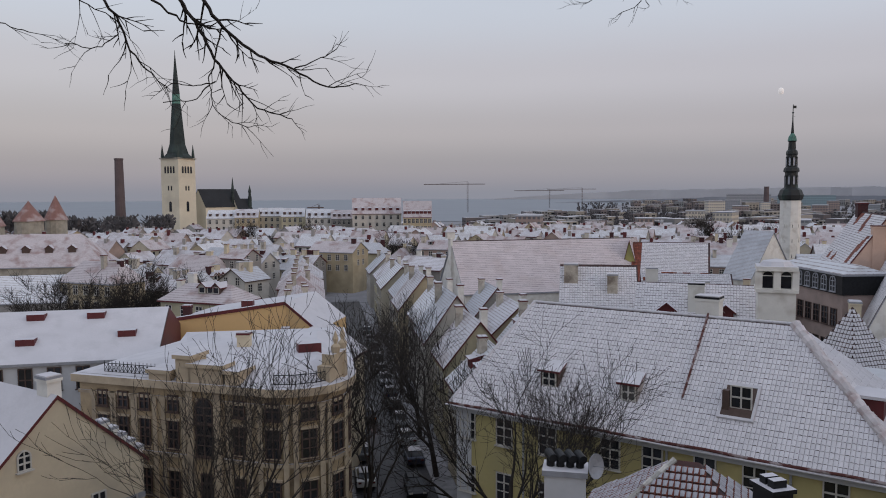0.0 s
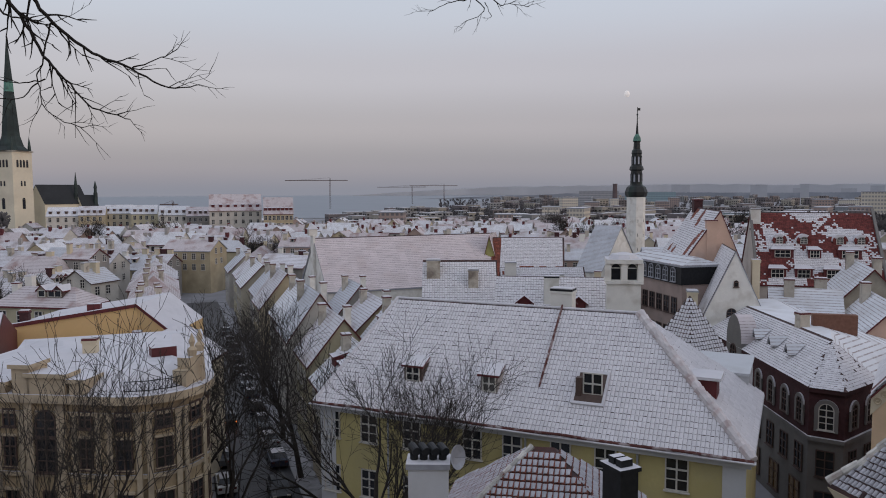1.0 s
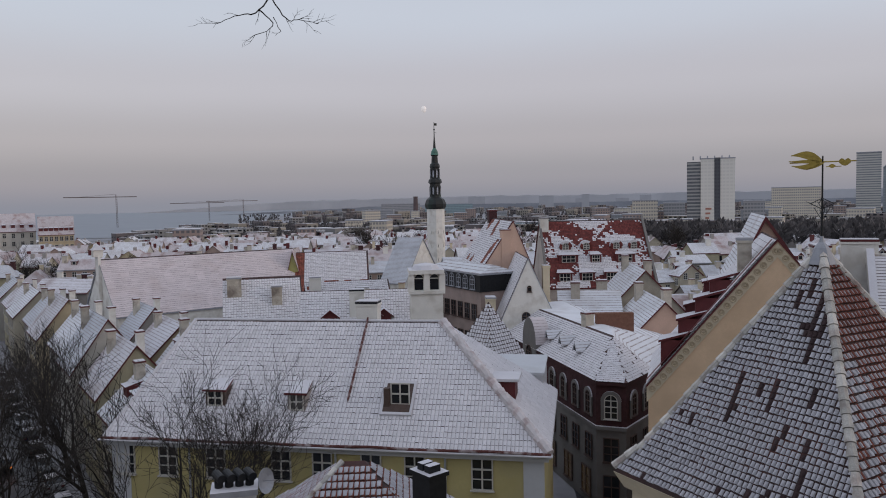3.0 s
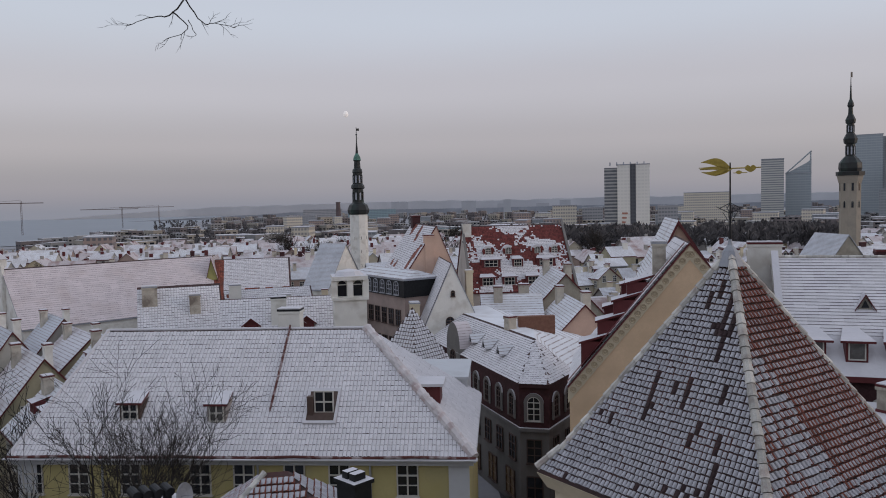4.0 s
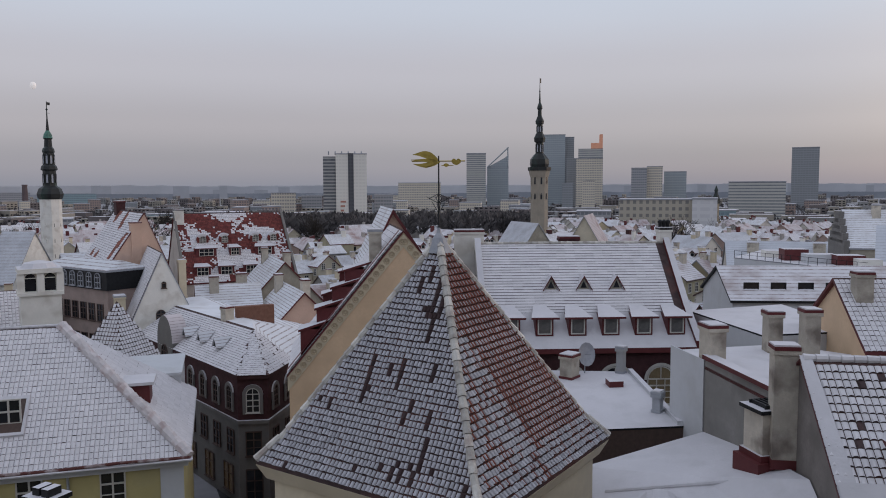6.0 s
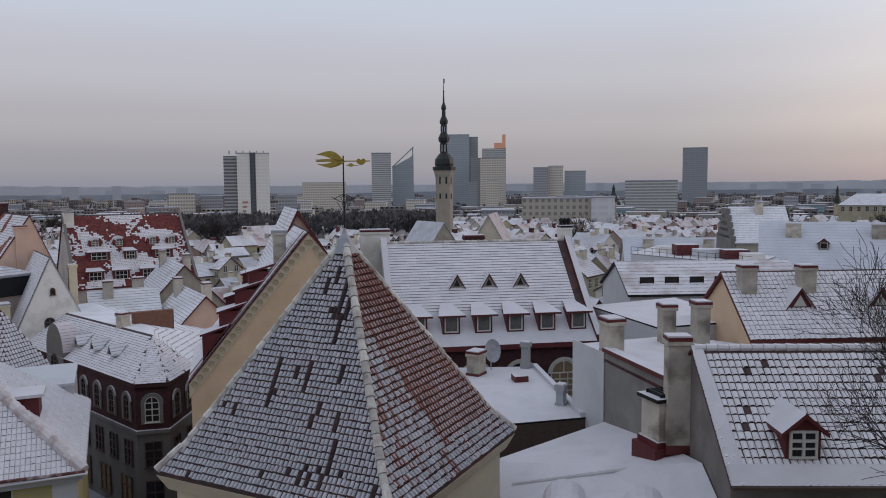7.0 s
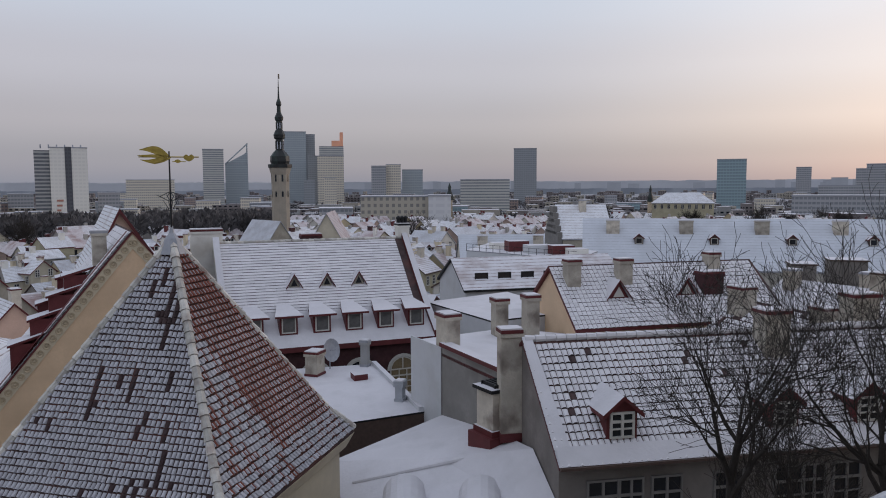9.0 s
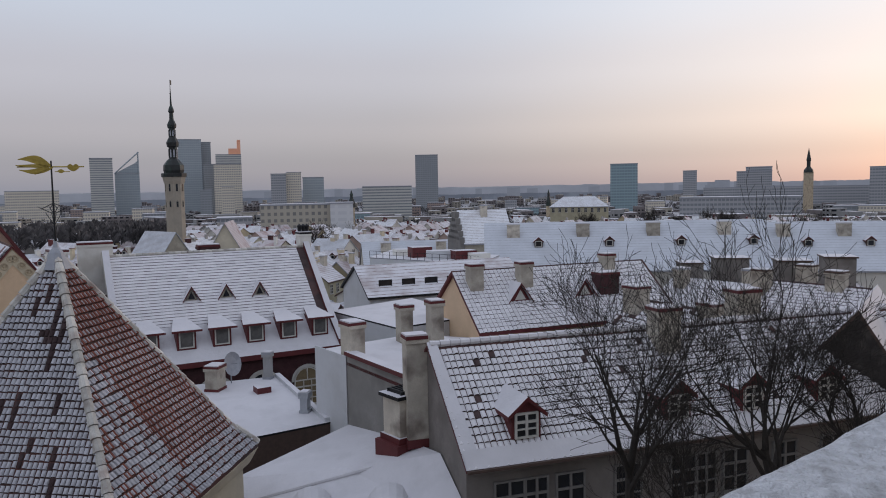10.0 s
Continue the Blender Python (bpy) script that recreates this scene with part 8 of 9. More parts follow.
    for i in range(5):
        dormer(a, d[1] - 8 - i * 5.5, -5.5, d[4] + 3, 1.8, 1.2, (d[5] - d[4]) / d[2], "gable", DFRAME, None, win=False)
    for i in range(9):
        window(a, d[1] - 3 - i * 3.6, -9.02, d[4] - 4, 1.3, 1.8, frame_mat=STONE)
    gable_house("white_range", at(-34, 165), at(-26.2, 158), 12.4, 8.2, 6, 6, 0, TOWNWALLS[2], TOWNROOF[0], (0, 0), 0.3, None, LEAD, "low range with a white snowy roof", "house")


skyline()


# ---- the many small houses of the old town ----
KEEP = [(o.matrix_basis.translation.xy, max(abs(o["dims"][0]), abs(o["dims"][1]), o["dims"][2]) * 0.95 + 2) for o in scene.objects if "dims" in o]
KEEP += [(Vector(p), r) for p, r in (((22, 17), 12), ((46, 66), 18), ((-14, 52), 17), ((-20, 70), 14), ((38, 18), 14), ((30, 8), 14), ((30, 67), 6), (at(24.6, 193), 10), (at(59.2, 232), 10), (at(-19.2, 520), 22), (at(-16, 535), 22))]


def free(p, r):
    d = (S1 - S0).normalized()
    v = p - S0
    s = v.dot(d)
    if -30 < s < 150 and abs(v.cross(d)) < 15:
        return False
    return all((p - c).length > k + r * 0.55 for c, k in KEEP)


def zone_top(az, dist):
    """How high roofs may stand so that the landmarks behind stay in view."""
    if 31 < az < 48 and dist < 200:
        return 10.5
    if 24 < az < 46 and dist < 150:
        return 13.0
    if dist < 100:
        return 14.5
    return 15.6 - (dist - 100) * 0.013


def town_houses():
    rnd = random.Random(5)
    placed = []
    far = Acc()
    count = 0
    for ring in range(31):
        dist = 72 + ring * 13.2
        step = math.degrees(12.8 / dist)
        az = -36 + rnd.uniform(0, step)
        while az < 122:
            a, d = az + rnd.uniform(-0.3, 0.3) * step, dist + rnd.uniform(-5, 5)
            az += step
            p = Vector(at(a, d))
            if a < 30 and d < 92 or a < -24.5 and d < 245 or a < -19.5 and d < 150:
                continue
            if 36 < a < 59 and d > 255 and rnd.random() < 0.75:
                continue
            L, w = rnd.uniform(6.5, 14), rnd.uniform(2.9, 4.8)
            if not free(p, L * 0.6) or rnd.random() < 0.12:
                continue
            gz = ground_z(p.x, p.y)
            turn = (20 + 25 * noise.noise(Vector((p.x * 0.01, p.y * 0.01, 0)))) + (90 if rnd.random() < 0.68 else 0)
            top = zone_top(a, d) + rnd.uniform(-4.2, 0.9) + gz * 0.5
            rise = w * rnd.uniform(0.5, 1.0)
            u = Vector((math.sin(radians(turn)), math.cos(radians(turn))))
            A, B = p - u * L / 2, p + u * L / 2
            if Vector((A.x, A.y)).cross(B - A) > 0:
                A, B = B, A
            # keep the camera side in front
            n = Vector((-(B - A).y, (B - A).x))
            if n.dot(p) < 0:
                A, B = B, A
            if d < 235:
                count += 1
                hp = 2.2 if rnd.random() < 0.3 else 0
                wl, rf = rnd.choice(TOWNWALLS), rnd.choices(TOWNROOF, (4, 4, 3, 3))[0]
                e = gable_house("town_house", A, B, top, top - rise, w, w, min(gz, 0) - 0.3, wl, rf, (hp, hp), 0.35, None, rnd.choice([REDMETAL, LEAD, LEAD, DFRAME]),
                                "old-town house with plastered walls and a snowy %s roof" % ("hipped" if hp else "gabled"), "house", "old-town houses")
                x0, x1, rf_, rb, g, h = e["dims"]
                for k in range(rnd.randint(2, 4)):
                    chimney(e, rnd.uniform(x0 + 1, x1 - 1), rnd.uniform(-1.6, 1.2), h - 2.5, h + rnd.uniform(0.3, 1.5), rnd.uniform(0.7, 1.5), 0.8, rnd.choice([CHBRICK, CHBRICK, WHITE, BRICK, CREAM]), rnd.choice([REDMETAL, LEAD, SNOW]))
                if d < 225:
                    for k in range(int((x1 - x0) / 2.6)):
                        for zz in (g - 2.4, g - 5.2):
                            window(e, x0 + 1.4 + k * 2.6, -rf_ - 0.02, zz, 1.0, 1.5)
                    for yy in (-1.5, 1.5):
                        for xs, tn in ((x0 - 0.02, -90), (x1 + 0.02, 90)):
                            for zz in (g - (2.4 if hp else 1.0), g - (5.2 if hp else 3.8)):
                                window(e, xs, yy, zz, 0.9, 1.4, tn)
                    if rnd.random() < 0.35:
                        for k in range(rnd.randint(1, 3)):
                            dormer(e, rnd.uniform(x0 + 2, x1 - 2), -rf_ * 0.6, g + (h - g) * 0.4, 1.3, 1.0, (h - g) / rf_, rnd.choice(["gable", "shed"]), rnd.choice([REDMETAL, DFRAME, STONE]), None, 1, 1)
            else:
                mid = (A + B) / 2
                ang = math.atan2((B - A).y, (B - A).x)
                ca, sa = math.cos(ang), math.sin(ang)
                T = lambda x, y, z: (mid.x + x * ca - y * sa, mid.y + x * sa + y * ca, z)
                g, h, l2 = top - rise, top, L / 2
                wm = rnd.choice([2, 3, 4, 5, 6])
                rm = rnd.choices([0, 1, 7], (4, 4, 4))[0]
                far.face([T(-l2, -w, gz - 1), T(l2, -w, gz - 1), T(l2, -w, g), T(-l2, -w, g)], wm)
                for s in (-1, 1):
                    q = [T(s * l2, -w * s, gz - 1), T(s * l2, w * s, gz - 1), T(s * l2, w * s, g), T(s * l2, 0, h), T(s * l2, -w * s, g)]
                    far.face(q, wm)
                o = 0.35
                for s in (-1, 1):
                    q = [T(-l2 - o, s * (w + o), g - 0.3), T(l2 + o, s * (w + o), g - 0.3), T(l2 + o, 0, h + 0.1), T(-l2 - o, 0, h + 0.1)]
                    far.face(q if s < 0 else q[::-1], rm)
                    far.face([T(-l2 - o, s * (w + o), g - 0.6), T(l2 + o, s * (w + o), g - 0.6), T(l2 + o, s * (w + o), g - 0.3), T(-l2 - o, s * (w + o), g - 0.3)], 8)
                for k in range(int(L / 3)):
                    x = -l2 + 1.4 + k * 2.8
                    far.face([T(x - 0.5, -w - 0.05, g - 2.4), T(x + 0.5, -w - 0.05, g - 2.4), T(x + 0.5, -w - 0.05, g - 0.9), T(x - 0.5, -w - 0.05, g - 0.9)], 9)
                for k in range(rnd.randint(1, 2)):
                    x, y = rnd.uniform(-l2 + 1, l2 - 1), rnd.uniform(-1, 1)
                    pts = [T(x - .5, y - .4, 0), T(x + .5, y - .4, 0), T(x + .5, y + .4, 0), T(x - .5, y + .4, 0)]
                    far.prism([(q[0], q[1]) for q in pts], h - 2, h + rnd.uniform(0.4, 1.4), 8 if rnd.random() < 0.4 else 4, 0)
    ob = far.part("distant_town_houses", [TOWNROOF[0], TOWNROOF[1]] + TOWNWALLS[:5] + [TOWNROOF[2], REDMETAL, GLASS])
    tagged(ob, "crowd of distant snowy-roofed town houses", "houses", kind="stuff")


town_houses()


def suburbs():
    rnd = random.Random(9)
    a = Acc()
    for i in range(1500):
        az = rnd.uniform(2, 128)
        d = rnd.uniform(470, 2500) if rnd.random() < 0.7 else rnd.uniform(470, 1000)
        if az < 14 and d > 620 + az * 40:
            continue
        x, y = at(az, d)
        gz = ground_z(x, y)
        w, l, h = rnd.uniform(6, 14), rnd.uniform(8, 28), rnd.uniform(4, 13) + (3 if d > 1200 else 0)
        t = rnd.choice([0.3, 0.3 + math.pi / 2]) + rnd.uniform(-0.1, 0.1)
        c, s = math.cos(t), math.sin(t)
        poly = [(x + px * c - py * s, y + px * s + py * c) for px, py in ((-l / 2, -w / 2), (l / 2, -w / 2), (l / 2, w / 2), (-l / 2, w / 2))]
        mi = rnd.randint(1, 4)
        a.prism(poly, gz - 1, gz + h, mi, 0)
        for k in range(1, int(h / 3.2) + 1):
            for (p, q) in zip(poly, poly[1:] + poly[:1]):
                nx, ny = (q[1] - p[1]), -(q[0] - p[0])
                if nx * x + ny * y > 0:
                    continue
                ln = math.hypot(nx, ny)
                ox, oy = nx / ln * 0.15, ny / ln * 0.15
                z = gz + k * 3.1 - 1.6
                P = lambda f: (p[0] + (q[0] - p[0]) * f + ox, p[1] + (q[1] - p[1]) * f + oy)
                m = max(2, int(ln / 5))
                for j in range(m):
                    f0, f1 = P((j + 0.2) / m), P((j + 0.75) / m)
                    a.face([(*f0, z), (*f1, z), (*f1, z + 1.3), (*f0, z + 1.3)], 5)
    ob = a.part("distant_suburbs", [SNOW, F2, F3, F4, F5, GLASS])
    tagged(ob, "spread of low suburban blocks with snowy roofs", "buildings", kind="stuff")


F3 = mat("distant_grey_block", (0.27, 0.265, 0.26), vary=0.2, scale=0.05)
F4 = mat("distant_tan_block", (0.33, 0.30, 0.255), vary=0.2, scale=0.05)
F5 = mat("distant_dark_block", (0.19, 0.165, 0.16), vary=0.2, scale=0.05)
F2 = mat("distant_brown_block", (0.16, 0.14, 0.14), vary=0.2, scale=0.05)
suburbs()


def far_woods():
    rnd = random.Random(3)
    a = Acc()
    patches = [(-33, -24, 345, 430, 160), (16, 24, 560, 620, 200), (22, 30, 300, 400, 130), (26, 60, 440, 640, 900), (40, 66, 420, 520, 320), (66, 118, 380, 620, 420), (6, 40, 620, 1000, 500), (12, 24, 450, 560, 160), (-14, -8, 330, 420, 60), (0, 12, 200, 300, 60), (60, 118, 480, 1400, 1500), (10, 60, 640, 2200, 1500), (-30, -16, 560, 720, 140)]
    for a0, a1, d0, d1, n, *lift in patches + [(35, 59, 300, 430, 620, 8), (-36, -27.2, 380, 450, 150, 12), (-28, -22, 400, 470, 110, 9), (-21.5, -19.6, 420, 470, 30, 9)]:
        for i in range(n):
            x, y = at(rnd.uniform(a0, a1), rnd.uniform(d0, d1))
            gz = ground_z(x, y) + (lift[0] if lift else 0)
            h = rnd.uniform(6, 10)
            r = h * 0.42
            for k in range(30):
                t, z = rnd.uniform(0, 6.28), rnd.uniform(0.25, 0.9) * h
                rr = r * math.sqrt(max(0.05, 1 - ((z / h - 0.6) / 0.45) ** 2)) * rnd.uniform(0.3, 1)
                px, py = x + math.cos(t) * rr, y + math.sin(t) * rr
                bx, by = x + math.cos(t) * rr * 0.3, y + math.sin(t) * rr * 0.3
                w = h * 0.03
                a.face([(bx - w, by, gz + z - h * 0.12), (bx + w, by + w, gz + z - h * 0.12), (px + w * 2.2, py - w, gz + z), (px, py, gz + z + h * 0.12)])
    tagged(a.part("distant_trees", WOODS), "bare dark trees among the distant houses", "trees", kind="stuff")


far_woods()


# ---- bare trees ----
def grow(base, height, spread, seed, levels=6, r0=0.2, lean=(0, 0), twig=0.006, first=0.3, gens=(3, 3, 3, 3, 3), droop=0.0, reach=1.0):
    rnd = random.Random(seed)
    parts = [Acc(), Acc(), Acc()]

    def limb(p, d, length, r, lev):
        n = 4 if lev < 3 else 3
        pts = [(p, r)]
        cur = Vector(p)
        dd = Vector(d)
        for i in range(n):
            dd = (dd + Vector((rnd.uniform(-1, 1), rnd.uniform(-1, 1), rnd.uniform(-0.6, 0.9))) * 0.17 + Vector((0, 0, -droop * lev * 0.1))).normalized()
            cur = cur + dd * length / n
            pts.append((cur.copy(), max(twig, r * (1 - 0.5 * (i + 1) / n))))
        acc = parts[0] if lev == 0 else parts[1] if lev < 3 else parts[2]
        sides = 8 if lev == 0 else 6 if lev == 1 else 4 if lev < 4 else 3
        for (a, ra), (b, rb) in zip(pts, pts[1:]):
            acc.tube(a, b, ra, rb, sides)
        if lev >= levels:
            return
        k = gens[min(lev, len(gens) - 1)]
        for i in range(k + 1):
            f = 1.0 if i == k else rnd.uniform(first if lev == 0 else 0.25, 0.95)
            seg = min(n - 1, int(f * n))
            a, ra = pts[seg]
            b, rb = pts[seg + 1]
            q = a.lerp(b, f * n - seg if f < 1 else 1)
            ax = dd.orthogonal().normalized()
            ax.rotate(Matrix.Rotation(rnd.uniform(0, 6.28), 3, dd))
            ang = rnd.uniform(0.15, 0.35) if i == k else rnd.uniform(0.5, 1.0) * spread
            nd = dd.copy()
            nd.rotate(Matrix.Rotation(ang, 3, ax))
            nd = (nd + Vector((0, 0, 0.16 if lev < 4 else 0.04))).normalized()
            limb(q, nd, length * rnd.uniform(0.55, 0.8) * (reach if lev == 0 else 1), max(twig, (ra * (1 - (f * n - seg)) + rb * (f * n - seg)) * rnd.uniform(0.55, 0.8)), lev + 1)
    limb(Vector((0, 0, 0)), Vector((lean[0], lean[1], 1)).normalized(), height, r0, 0)
    return parts


def tree(x, y, z, seed, height, spread=0.9, levels=5, r0=0.2, lean=(0, 0), twig=0.008, gens=(4, 3, 3, 3), label="bare winter tree with dark spreading branches", first=0.35, reach=1.0):
    p = grow((0, 0, 0), height, spread, seed, levels, r0, lean, twig, first, gens, 0.0, reach)
    e = thing("bare_tree", x, y, z, 0, label, "tree", "bare trees")
    p[0].part("trunk", BARK, e)
    k = len(p[1].v)
    p[1].v += p[2].v
    p[1].f += [tuple(i + k for i in f) for f in p[2].f]
    p[1].m += p[2].m
    p[1].part("crown", BARK, e)["kind"] = "stuff"
    return e


def trees():
    # two on the slope under the terrace
    for az, dist, z, seed, hh, r, lean, reach in ((94.1, 15.5, 18.6, 21, 3.8, 0.13, (-0.02, 0.05), 0.62), (105.6, 14.2, 19.2, 36, 3.4, 0.13, (0.02, -0.03), 0.68), (110.5, 16.5, 18.0, 35, 3.7, 0.15, (-0.05, 0.05), 0.58), (97.0, 17.0, 17.0, 27, 3.4, 0.08, (0.0, 0.0), 0.5)):
        x, y = at(az, dist)
        tree(x, y, z, seed, hh, 0.9, 6, r, lean, 0.0045, (5, 3, 3, 2, 2, 1), first=0.62, reach=reach)
    # in front of the yellow house
    x, y = at(4.7, 41)
    tree(x, y, 4.5, 5, 6.3, 0.82, 6, 0.22, (0.0, 0.0), 0.011, (5, 3, 3, 2, 1), first=0.35, reach=0.95)
    x, y = at(9.6, 40)
    tree(x, y, 5.0, 8, 6.0, 0.9, 6, 0.2, (-0.06, 0.0), 0.011, (5, 3, 3, 2, 1), first=0.4, reach=0.74)
    # before the sandstone front and along the street
    x, y = at(-15.0, 37)
    tree(x, y, 5.0, 12, 6.3, 0.82, 6, 0.23, (0.1, 0.0), 0.011, (5, 3, 3, 2, 1), first=0.35, reach=0.95)
    x, y = at(-19.5, 36)
    tree(x, y, 3.0, 14, 4.8, 0.95, 5, 0.16, (0.2, 0.0), 0.014, (4, 3, 3, 2))
    for s, off, sd, hh in ((3, -3.4, 41, 6.6), (5, 4.0, 42, 6.0), (14, -4.2, 45, 6.0), (18, 4.2, 43, 6.0), (30, 4.2, 44, 5.6), (36, -4.4, 46, 5.2), (48, 4.2, 48, 5.0)):
        d = (S1 - S0).normalized()
        p = S0 + d * s + Vector((d.y, -d.x)) * off
        tree(p.x, p.y, 0, sd, hh * 1.1, 0.85, 5, 0.28, (0, 0), 0.018, (5, 3, 2, 2))
    for az, d, sd, hh in ((-27.5, 130, 51, 6.0), (-26.3, 128, 52, 5.6), (-24.3, 122, 53, 5.8), (-22.8, 126, 54, 6.6), (-21.6, 128, 55, 6.5), (-18.0, 140, 56, 4.6), (-4.0, 240, 57, 6), (-2.5, 235, 58, 6), (-14.5, 330, 59, 7), (-10, 320, 60, 7), (3, 225, 61, 6), (101.5, 150, 62, 8), (103.5, 145, 63, 8.5), (105.5, 140, 64, 9), (107.5, 150, 65, 8.5)):
        x, y = at(az, d)
        tree(x, y, ground_z(x, y), sd, hh, 0.95, 5, 0.3, (0, 0), 0.025, (5, 4, 3, 3))
    # yard trees among the far roofs
    rnd = random.Random(91)
    kinds = []
    for k in range(52):
        az = rnd.uniform(14, 106)
        d = rnd.uniform(230, 470)
        x, y = at(az, d)
        if k < 4:
            kinds.append(tree(x, y, ground_z(x, y), 70 + k, rnd.uniform(5.5, 7.5), 0.95, 4, 0.35, (0, 0), 0.05, (6, 5, 4, 3), "bare dark tree among the roofs"))
        else:
            copy_thing(kinds[k % 4], pose(x, y, ground_z(x, y), 0, 0, rnd.uniform(0, 360)))


trees()


def overhang():
    """Twigs of a tree beside the terrace that hang into the top of the view."""
    base = Vector((-6.5, -0.4, 25.4))
    e = thing("overhanging_tree", *base, 0, "bare tree on the terrace, its thin twigs hanging over", "tree")
    Acc().tube((0, 0, -0.1), (0.2, 0.6, 3.4), 0.2, 0.15, 10).tube((0.2, 0.6, 3.4), (1.6, 3.6, 5.2), 0.15, 0.07, 8).part("trunk", BARK, e)
    fork = Vector((1.6, 3.6, 5.2))
    rnd = random.Random(77)
    a = Acc()
    # boughs by bearing and height angle, thickness at the root
    boughs = (
        (0.011, ((-21.51, 14.0), (-19.05, 12.39), (-17.71, 11.88), (-15.67, 11.73))),
        (0.019, ((-19.39, 14.89), (-18.76, 13.49), (-17.56, 11.7), (-16.2, 9.28), (-15.18, 8.14), (-13.59, 6.39), (-11.15, 5.62))),
        (0.019, ((-17.89, 15.01), (-17.13, 13.6), (-15.98, 11.98), (-13.51, 10.08), (-10.99, 9.17), (-8.6, 7.94), (-6.39, 8.25))),
        (0.014, ((-24.08, 14.46), (-23.57, 13.1), (-22.8, 11.79), (-21.83, 9.57), (-20.52, 8.28), (-19.55, 7.28))),
        (0.008, ((-16.02, 11.86), (-16.47, 9.5), (-16.94, 7.92), (-16.22, 5.77), (-14.19, 4.93))),
        (0.008, ((-25.82, 13.58), (-25.06, 12.96), (-22.8, 11.79))),
        (0.007, ((-22.8, 11.72), (-22.94, 10.87), (-24.24, 10.0), (-26.09, 10.19))),
        (0.007, ((-30.75, 11.67), (-29.84, 11.15), (-28.32, 10.67))),
        (0.007, ((-10.99, 9.17), (-9.31, 9.77), (-7.77, 10.68))),
        (0.006, ((-16.51, 8.06), (-18.09, 7.84), (-19.6, 7.93))),
        (0.006, ((-16.94, 7.81), (-18.12, 6.75), (-20.02, 6.6))),
        (0.008, ((15.03, 15.79), (13.49, 13.67), (12.1, 13.3), (10.53, 12.69))),
        (0.006, ((13.49, 13.67), (14.49, 12.67), (12.91, 11.88))),
        (0.006, ((14.26, 14.75), (15.46, 13.17), (16.43, 13.03), (17.85, 12.85))),
        (0.004, ((14.48, 13.24), (15.08, 12.21))))

    def place(az, el, d):
        return Vector((*at(az, d), EYE + d * math.tan(radians(el)))) - base

    def shoot(p, d, length, r, lev):
        cur, dd = p.copy(), d.normalized()
        pts = [cur.copy()]
        n = 4
        for i in range(n):
            dd = (dd + Vector((rnd.uniform(-1, 1), rnd.uniform(-1, 1), rnd.uniform(-1, 1))) * 0.22).normalized()
            cur = cur + dd * length / n
            pts.append(cur.copy())
        for i in range(n):
            a.tube(pts[i], pts[i + 1], r * (1 - 0.17 * i), r * (1 - 0.17 * (i + 1)), 5)
            if lev < 2 and rnd.random() < 0.45:
                nd = dd.copy()
                nd.rotate(Matrix.Rotation(rnd.choice((-1, 1)) * rnd.uniform(0.4, 0.9), 3, Vector((0.2, 1, 0)).normalized()))
                shoot(pts[i + 1], nd, length * 0.5, r * 0.75, lev + 1)

    roots = []
    for r0, pts in boughs:
        far = 3.6 if pts[0][0] < 0 else 5.0
        r0 *= far / 6.4
        p = [place(az, el + (0.9 if far == 5.0 else 0), far) for az, el in pts]
        # a smooth line through the points
        line = []
        for i in range(len(p) - 1):
            q0, q1, q2, q3 = p[max(0, i - 1)], p[i], p[i + 1], p[min(len(p) - 1, i + 2)]
            for k in range(5):
                t = k / 5
                line.append(0.5 * (2 * q1 + (q2 - q0) * t + (2 * q0 - 5 * q1 + 4 * q2 - q3) * t * t + (3 * q1 - q0 - 3 * q2 + q3) * t ** 3))
        line.append(p[-1])
        line = [q + Vector((rnd.uniform(-1, 1), rnd.uniform(-1, 1), rnd.uniform(-1, 1))) * 0.006 for q in line]
        n = len(line) - 1
        for i in range(n):
            ra, rb = (max(0.0021, r0 * (1 - 0.8 * j / n)) for j in (i, i + 1))
            a.tube(line[i], line[i + 1], ra, rb, 6)
            if i > 3 and rnd.random() < 0.5:
                dd = (line[i + 1] - line[i]).normalized()
                dd.rotate(Matrix.Rotation(rnd.choice((-1, 1)) * rnd.uniform(0.35, 0.8), 3, Vector((0.2, 1, 0)).normalized()))
                shoot(line[i + 1], dd, rnd.uniform(0.08, 0.22) * (0.6 if far == 5.0 else 1), max(0.0018, rb * 0.6), 1)
        if pts[0][1] > 13.2 and pts[0][0] < 0 or pts[0][0] < -28:
            up = p[0] + (p[0] - p[1]) * 0.8
            a.tube(p[0], up, r0, r0 * 1.2, 6)
            a.tube(up, fork, r0 * 1.2, 0.03, 6)
        elif pts[0][1] > 14.5:
            up = place(6, 24, 6.4)
            a.tube(p[0], up, r0, 0.02, 6)
            a.tube(up, fork, 0.02, 0.04, 6)
    a.part("crown", BARK, e)["kind"] = "stuff"


overhang()


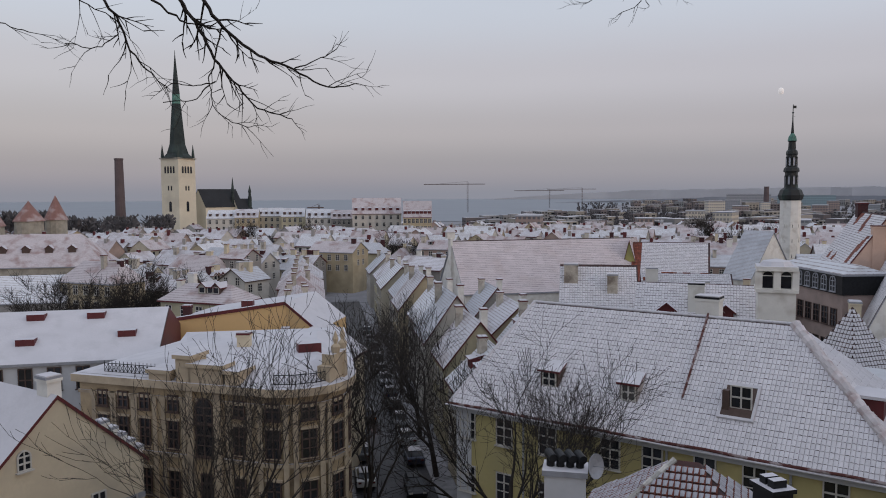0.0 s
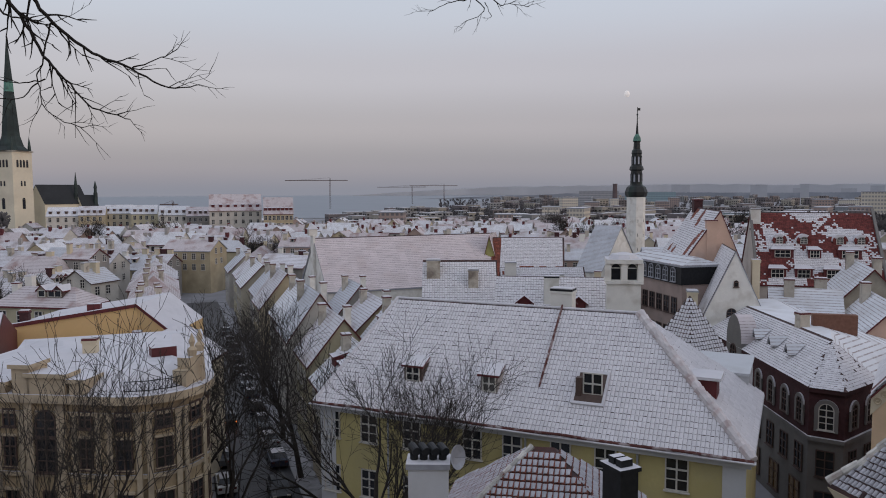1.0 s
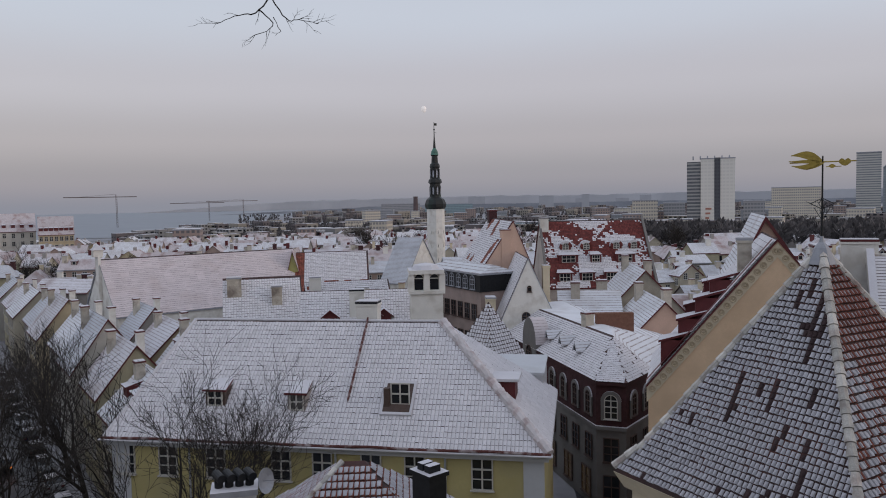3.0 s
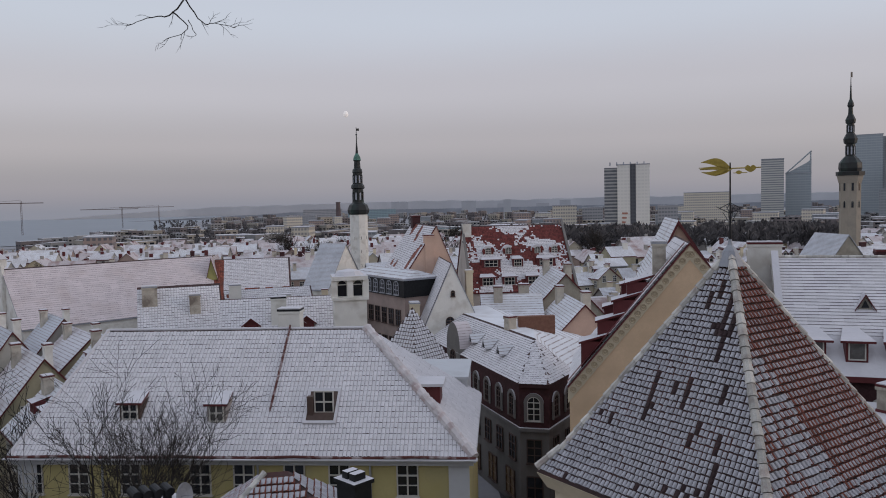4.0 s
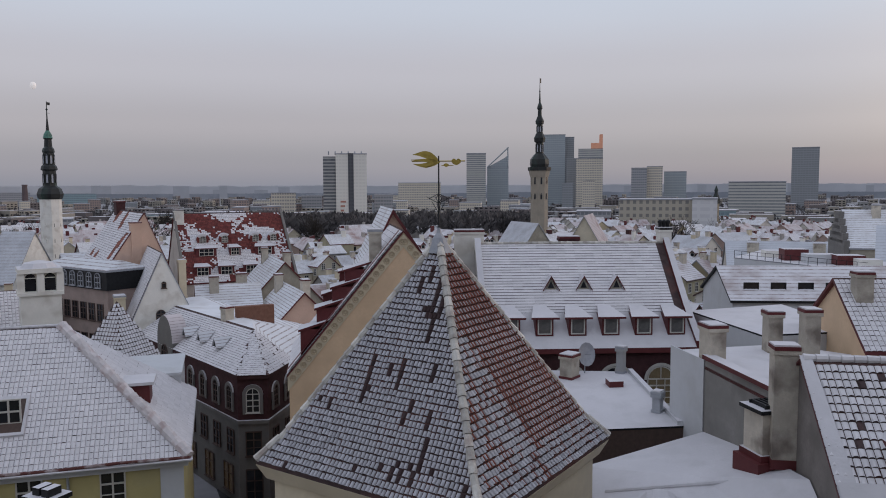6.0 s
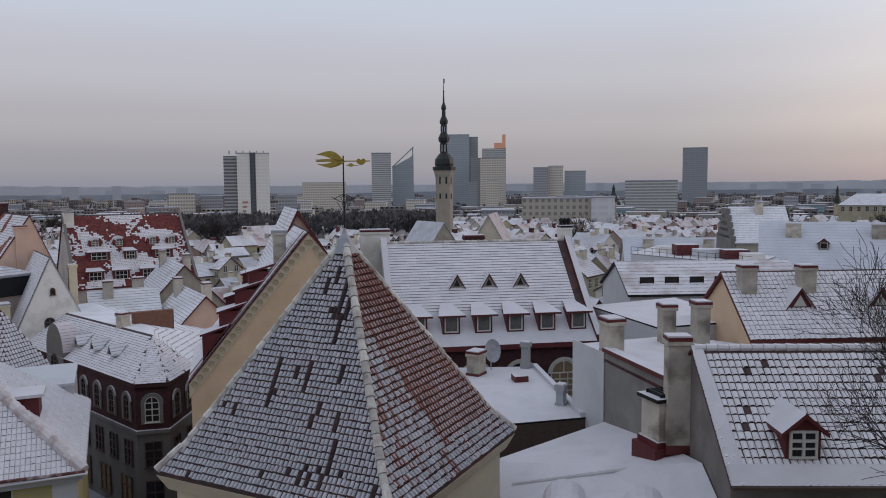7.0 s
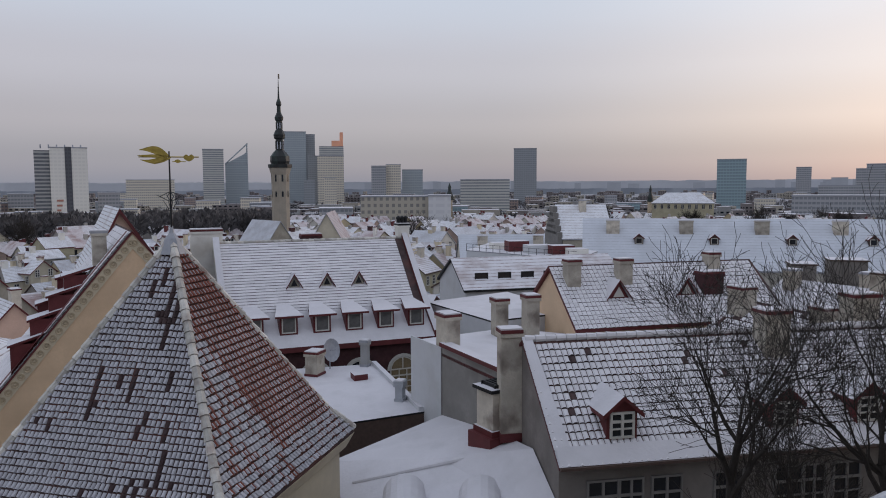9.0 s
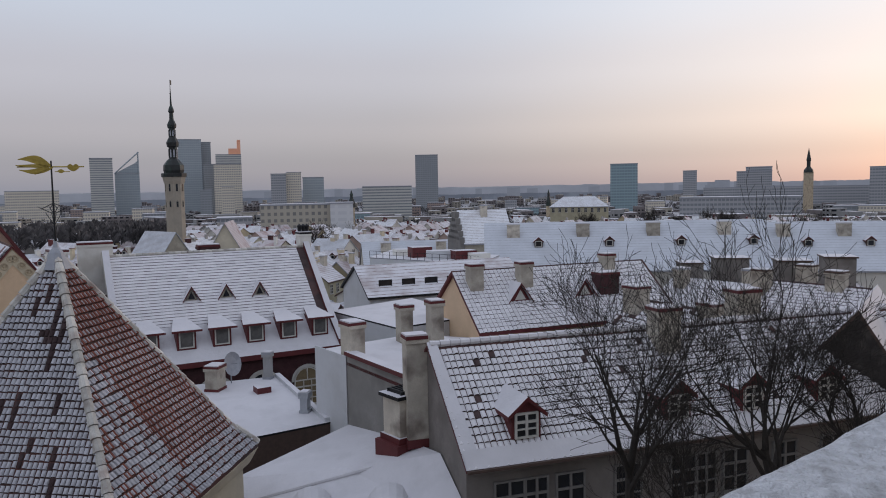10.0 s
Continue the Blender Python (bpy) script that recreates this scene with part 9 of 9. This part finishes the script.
# ---- cars in the street ----
def car(x, y, turn, paint, label, lights=False):
    e = thing("car", x, y, 0.05, turn, label, "car", "parked cars")
    w = 0.86
    prof = [(-2.1, 0.35), (2.1, 0.35), (2.15, 0.65), (1.9, 0.85), (1.0, 0.95), (-1.75, 0.98), (-2.1, 0.9)]
    b = Acc()
    n = len(prof)
    for s in (-1, 1):
        pts = [(px, s * w, pz) for px, pz in prof]
        b.face(pts if s < 0 else pts[::-1])
    for i in range(n):
        (ax, az_), (bx, bz) = prof[i], prof[(i + 1) % n]
        b.face([(ax, -w, az_), (ax, w, az_), (bx, w, bz), (bx, -w, bz)])
    b.part("body", paint, e)
    c = Acc()
    lo = [(-1.7, -0.8), (0.95, -0.8), (0.95, 0.8), (-1.7, 0.8)]
    hi = [(-1.25, -0.62), (0.2, -0.62), (0.2, 0.62), (-1.25, 0.62)]
    c.v += [(px, py, 0.95) for px, py in lo] + [(px, py, 1.42) for px, py in hi]
    c.f += [(0, 1, 5, 4), (1, 2, 6, 5), (2, 3, 7, 6), (3, 0, 4, 7)]
    c.m += [0] * 4
    c.part("window_band", GLASS, e)
    Acc().box(-1.3, 0.25, -0.64, 0.64, 1.42, 1.47, 0, 1).part("roof", [paint, SNOW if not lights else paint], e)
    for px in (-1.3, 1.3):
        for s in (-1, 1):
            wl = Acc().tube((px, s * 0.68, 0.31), (px, s * 0.88, 0.31), 0.31, 0.31, 14, 0, True).part("tyre", BLACKMETAL, e)
            Acc().tube((px, s * 0.86, 0.31), (px, s * 0.895, 0.31), 0.18, 0.18, 10, 0, True).part("rim", ZINC, wl)
    for s in (-1, 1):
        Acc().box(-2.16, -2.08, s * 0.62 - 0.14, s * 0.62 + 0.14, 0.68, 0.84).part("tail_light", TAIL if lights else REDMETAL, e)
        Acc().box(2.1, 2.17, s * 0.6 - 0.16, s * 0.6 + 0.16, 0.6, 0.74).part("headlight", FRAME, e)


TAIL = mat("lit_tail_light", (0.6, 0.08, 0.02))
_b = TAIL.node_tree.nodes["Principled BSDF"]
_b.inputs["Emission Color"].default_value, _b.inputs["Emission Strength"].default_value = (1.0, 0.22, 0.04, 1), 4.0


def cars():
    d = (S1 - S0).normalized()
    n = Vector((d.y, -d.x))
    t = math.degrees(math.atan2(d.y, d.x))
    paints = [mat("car_paint_%s" % k, c, 0.35, vary=0.05, spec=0.5) for k, c in (("black", (0.015, 0.016, 0.018)), ("grey", (0.10, 0.105, 0.11)), ("silver", (0.34, 0.35, 0.37)), ("navy", (0.02, 0.03, 0.06)), ("white", (0.6, 0.6, 0.6)))]
    words = ["black", "grey", "silver", "navy blue", "white"]
    k = 0
    for s in (15, 23, 29, 35, 42, 48, 55, 62, 70, 78, 86, 95):
        p = S0 + d * s + n * (1.7 if s == 15 else 2.6)
        i = (k * 3) % 4
        car(p.x, p.y, t + (0 if k % 3 else 180), paints[i], "%s hatchback at the kerb of the street" % words[i], s == 15)
        k += 1
    for s in (18, 25, 31, 38, 47, 56, 66):
        p = S0 + d * s - n * (2.6 if s != 38 else 1.0)
        i = (k * 2) % 5
        car(p.x, p.y, t, paints[i], "%s car parked beside the pavement" % words[i], s == 38)
        k += 1


cars()
moon = Acc().lathe([(0.01, -1), (0.5, -0.87), (0.87, -0.5), (1, 0), (0.87, 0.5), (0.5, 0.87), (0.01, 1)], 16)
MOON = mat("pale_moon", (0.7, 0.68, 0.66))
_b = MOON.node_tree.nodes["Principled BSDF"]
_b.inputs["Emission Color"].default_value, _b.inputs["Emission Strength"].default_value = (0.9, 0.82, 0.78, 1), 0.35
mo = moon.part("moon", MOON, None, "", Matrix.Translation((*at(23.85, 4600), 27 + 4600 * math.tan(radians(6.9)))) @ Matrix.Diagonal((16, 16, 20, 1)))
tagged(mo, "small pale moon in the dusk sky", "moon", kind="structure")
